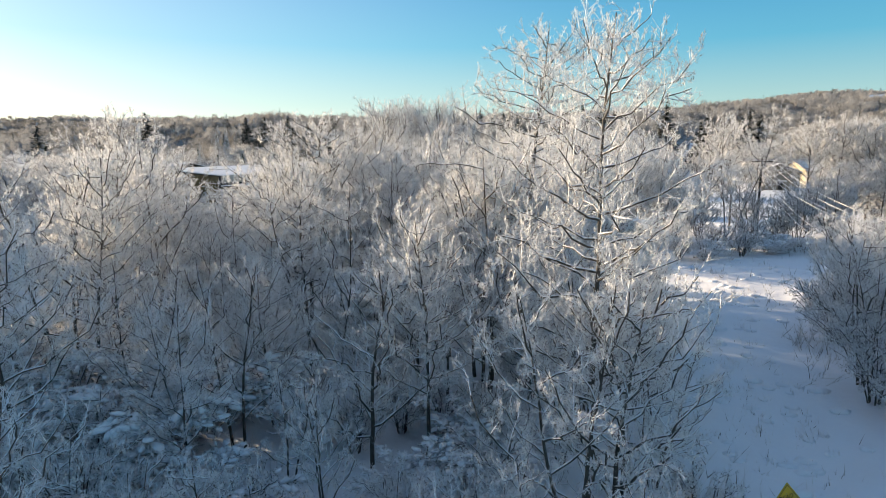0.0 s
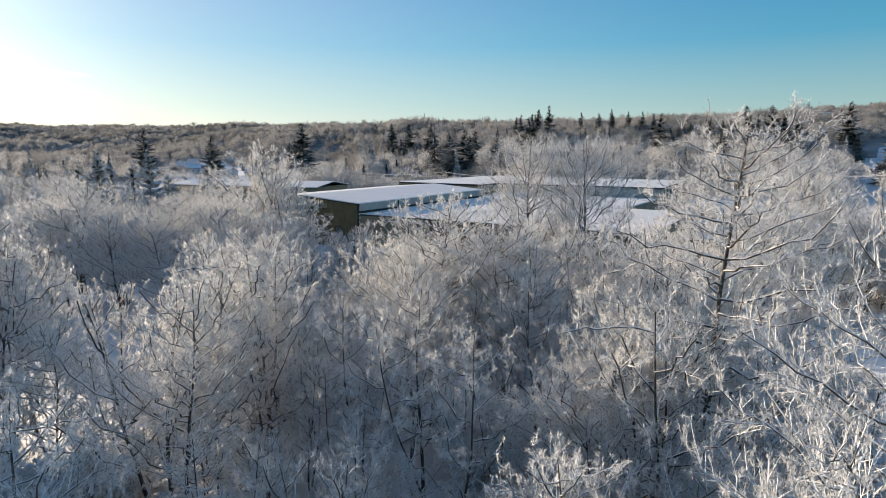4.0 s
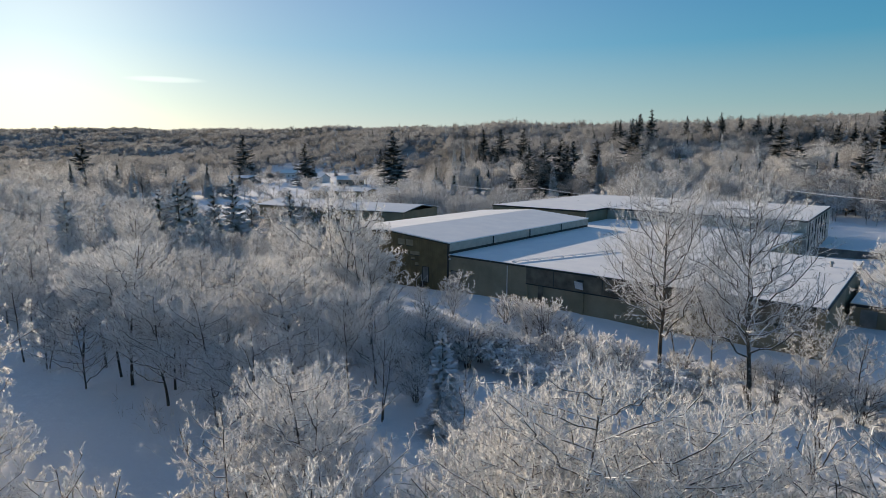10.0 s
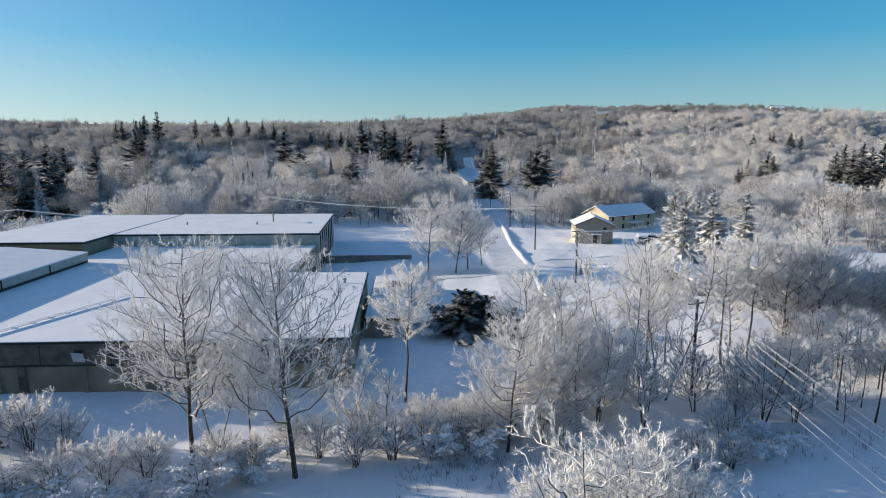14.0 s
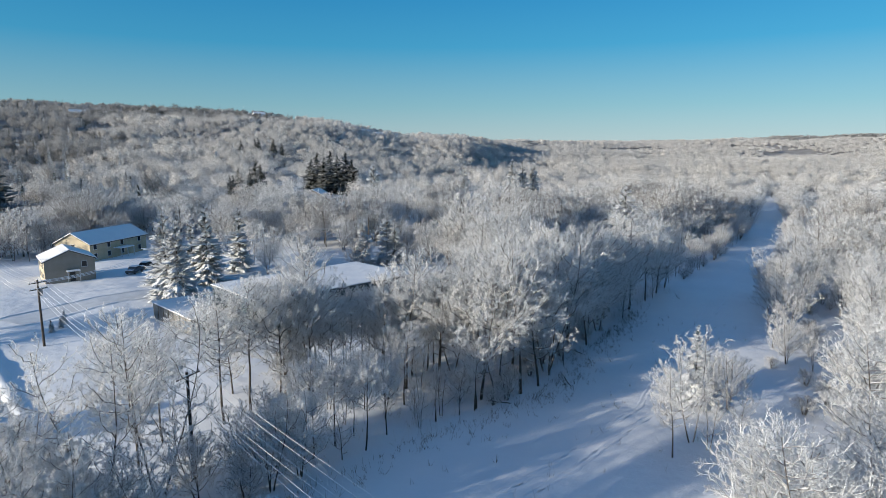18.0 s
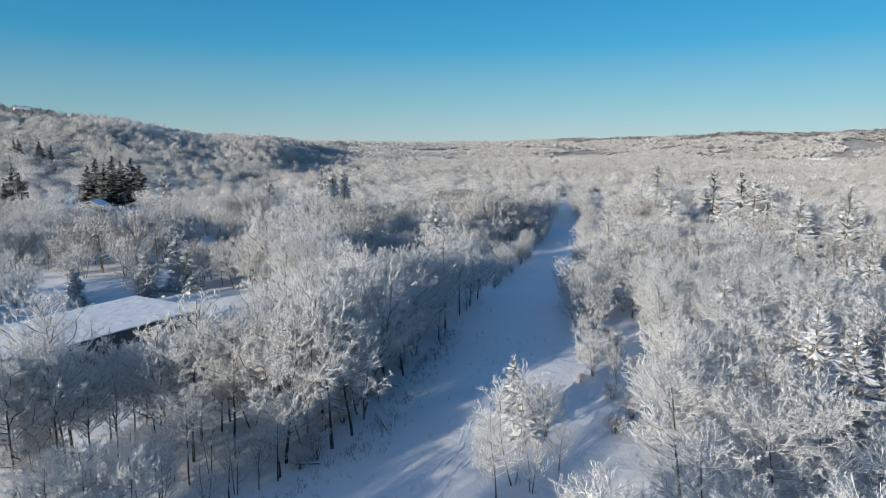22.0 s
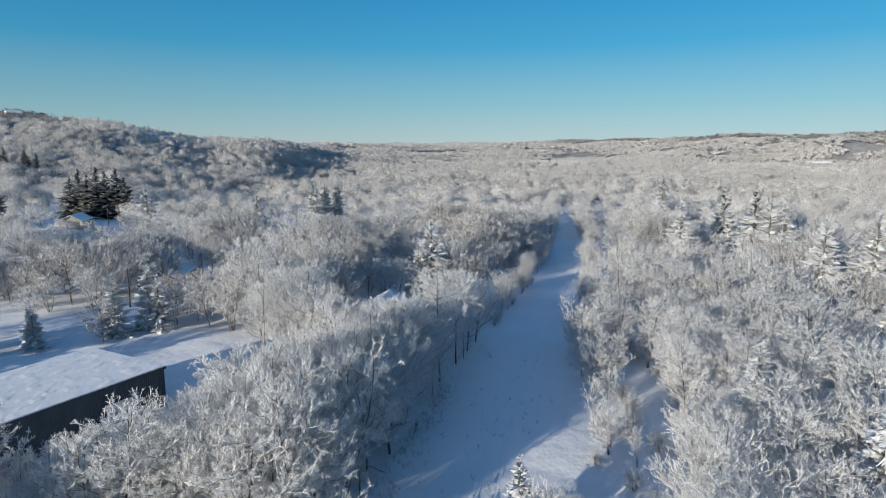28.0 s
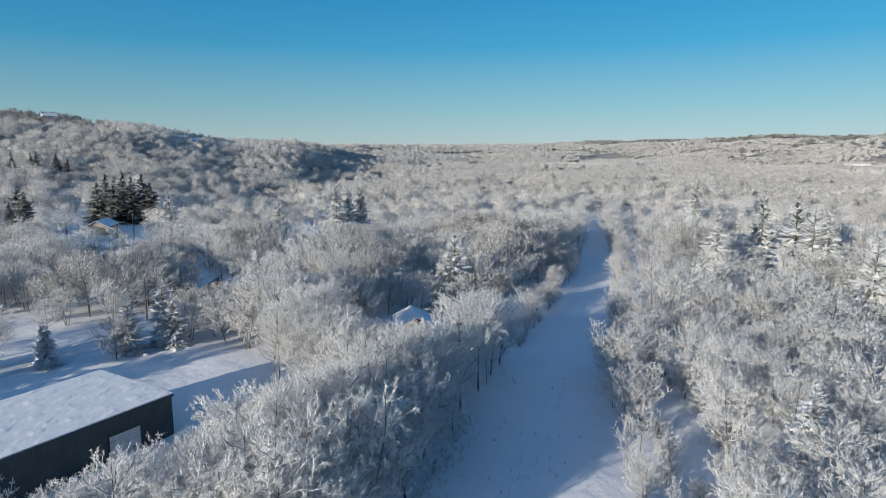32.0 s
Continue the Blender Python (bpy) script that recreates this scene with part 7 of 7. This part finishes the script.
def log(x, y, length, r, az):
    t = thing("fallen_log", pose(x, y, gz(x, y) + r * 0.6, 0, 0, az), "fallen dark log half sunk in snow", "log", "fallen logs")
    rng = random.Random(int(y * 10))
    seg, p = [], Vector((-length / 2, 0, 0))
    for i in range(5):
        q = p + Vector((length / 5, rng.uniform(-0.08, 0.08), rng.uniform(-0.03, 0.05)))
        seg.append((*p, *q, r * (1 - 0.08 * i), r * (1 - 0.08 * (i + 1))))
        if i in (1, 3):
            seg.append((*q, q.x + 0.3, q.y + rng.uniform(-0.4, 0.4), q.z + 0.5, r * 0.35, 0.012))
        p = q
    v, f = tubes(seg, 7)
    mesh_part("trunk", raw_mesh("trunk", v, f, [BARK]), t, "dark bark with snow on top")


for x, y, l, r, az in ((68.75, 46.12, 2.8, 0.14, 30), (116.25, 36.25, 1.6, 0.12, 15), (60, 51.5, 2.4, 0.12, 100), (79.38, 47.25, 2.0, 0.1, 60), (91.88, 45.75, 2.2, 0.11, 10)):
    log(x, y, l, r, az)


def stalks(seed, n):
    """Dry stalks along the north edge of the cut and across its floor."""
    rng = np.random.default_rng(seed)
    P, D = [], []
    for _ in range(n):
        k = rng.integers(1, 6)
        (ax, ay), (bx_, by_) = CLEARING[k], CLEARING[k + 1]
        u = rng.random()
        off = 9.6 - abs(rng.normal()) * 1.6 if rng.random() < 0.8 else rng.uniform(-9, 9)
        dx, dy = bx_ - ax, by_ - ay
        l = math.hypot(dx, dy)
        x, y = ax + dx * u - dy / l * off, ay + dy * u + dx / l * off
        for _ in range(rng.integers(2, 6)):
            q = np.array([x + rng.normal() * 0.12, y + rng.normal() * 0.12, 0])
            P.append(np.array([q[0], q[1], gz(q[0], q[1]) - 0.05]))
            d = np.array([rng.normal() * 0.35, rng.normal() * 0.35, 1.0])
            D.append(d * rng.uniform(0.25, 0.9))
    v, f = spikes(np.array(P), np.array(D), np.full(len(P), 0.03), True)
    tagged(new("dry_stalks", raw_mesh("dry_stalks", v, f, [STALK])), "dry brown weed stalks poking through the snow", "weeds", kind="stuff")


def lane_weeds(seed, n):
    """Rimed weeds and small hummocks of snow over the lane."""
    rng = np.random.default_rng(seed)
    ico = bmesh.new()
    bmesh.ops.create_icosphere(ico, subdivisions=2, radius=1.0)
    ball = np.array([v.co[:] for v in ico.verts])
    faces = np.array([[v.index for v in f.verts] for f in ico.faces])
    ico.free()
    P, D, V, F, o = [], [], [], [], 0
    for _ in range(n):
        k = rng.integers(0, 4)
        (ax, ay), (bx_, by_) = LANE[k], LANE[k + 1]
        u, off = rng.random(), rng.normal() * 2.6
        l = math.hypot(bx_ - ax, by_ - ay)
        x, y = ax + (bx_ - ax) * u - (by_ - ay) / l * off, ay + (by_ - ay) * u + (bx_ - ax) / l * off
        z = gz(x, y)
        if rng.random() < 0.55:
            s = rng.uniform(0.15, 0.5)
            q = ball * (1 + 0.2 * np.sin(ball[:, ::-1] * 4 + rng.random() * 6)) * np.array([s, s * rng.uniform(0.6, 1.0), s * 0.4])
            V.append(q + np.array([x, y, z - 0.03]))
            F.append(faces + o)
            o += len(ball)
        for _ in range(rng.integers(3, 12)):
            P.append(np.array([x + rng.normal() * 0.2, y + rng.normal() * 0.2, z - 0.04]))
            D.append(np.array([rng.normal() * 0.4, rng.normal() * 0.4, 1.0]) * rng.uniform(0.1, 0.5))
    v, f = spikes(np.array(P), np.array(D), np.full(len(P), 0.03), True)
    tagged(new("rimed_weeds", raw_mesh("rimed_weeds", v, f, [FROST])), "rimed weeds poking through the snow of the lane", "weeds", kind="stuff")
    me = raw_mesh("snow_hummocks", np.concatenate(V), np.concatenate(F), [SNOW])
    me.polygons.foreach_set("use_smooth", np.ones(sum(len(f) for f in F), bool))
    tagged(new("snow_hummocks", me), "small hummocks of snow on the lane", "snow", kind="stuff")


lane_weeds(23, 420)
STALK = stained("dry_stalk", (0.10, 0.075, 0.05), (0.24, 0.19, 0.13), 3.0, 0.9)
stalks(17, 900)


def rut(points, width, label):
    """An old track: a low ridge and trough of trodden snow."""
    P = [Vector(p) for p in points]
    line = []
    for a, b in zip(P, P[1:]):
        n = max(2, int((b - a).length / 0.8))
        line += [a.lerp(b, i / n) for i in range(n)]
    rng = np.random.default_rng(len(line))
    prof = ((-1.0, -0.04), (-0.55, 0.09), (-0.25, 0.02), (0.25, 0.02), (0.55, 0.10), (1.0, -0.04))
    v, f = [], []
    for i, p in enumerate(line):
        d = (line[min(i + 1, len(line) - 1)] - line[max(i - 1, 0)]).normalized()
        s = Vector((-d.y, d.x))
        for o, z in prof:
            q = p + s * width * (o + 0.12 * rng.normal())
            v.append((q.x, q.y, gz(q.x, q.y) + z * (0.3 + 0.6 * rng.random())))
    m = len(prof)
    for i in range(len(line) - 1):
        for k in range(m - 1):
            a = i * m + k
            f += [(a, a + m, a + 1), (a + 1, a + m, a + m + 1)]
    me = raw_mesh("snow_track", v, f, [SNOW])
    me.polygons.foreach_set("use_smooth", np.ones(len(f), bool))
    tagged(new("snow_track", me), label, "track", kind="structure")


for o in (-0.9, 0.9):
    rut([(10, 58.12 + o), (30, 51.88 + o), (50, 42.5 + o), (65, 37 + o), (87.5, 34.5 + o), (125, 28.12 + o), (175, 18.75 + o)], 0.45, "faint old wheel track in the snow of the cut")



for t in T.values():
    for o in t.children_recursive:
        bpy.data.objects.remove(o)
    bpy.data.objects.remove(t)
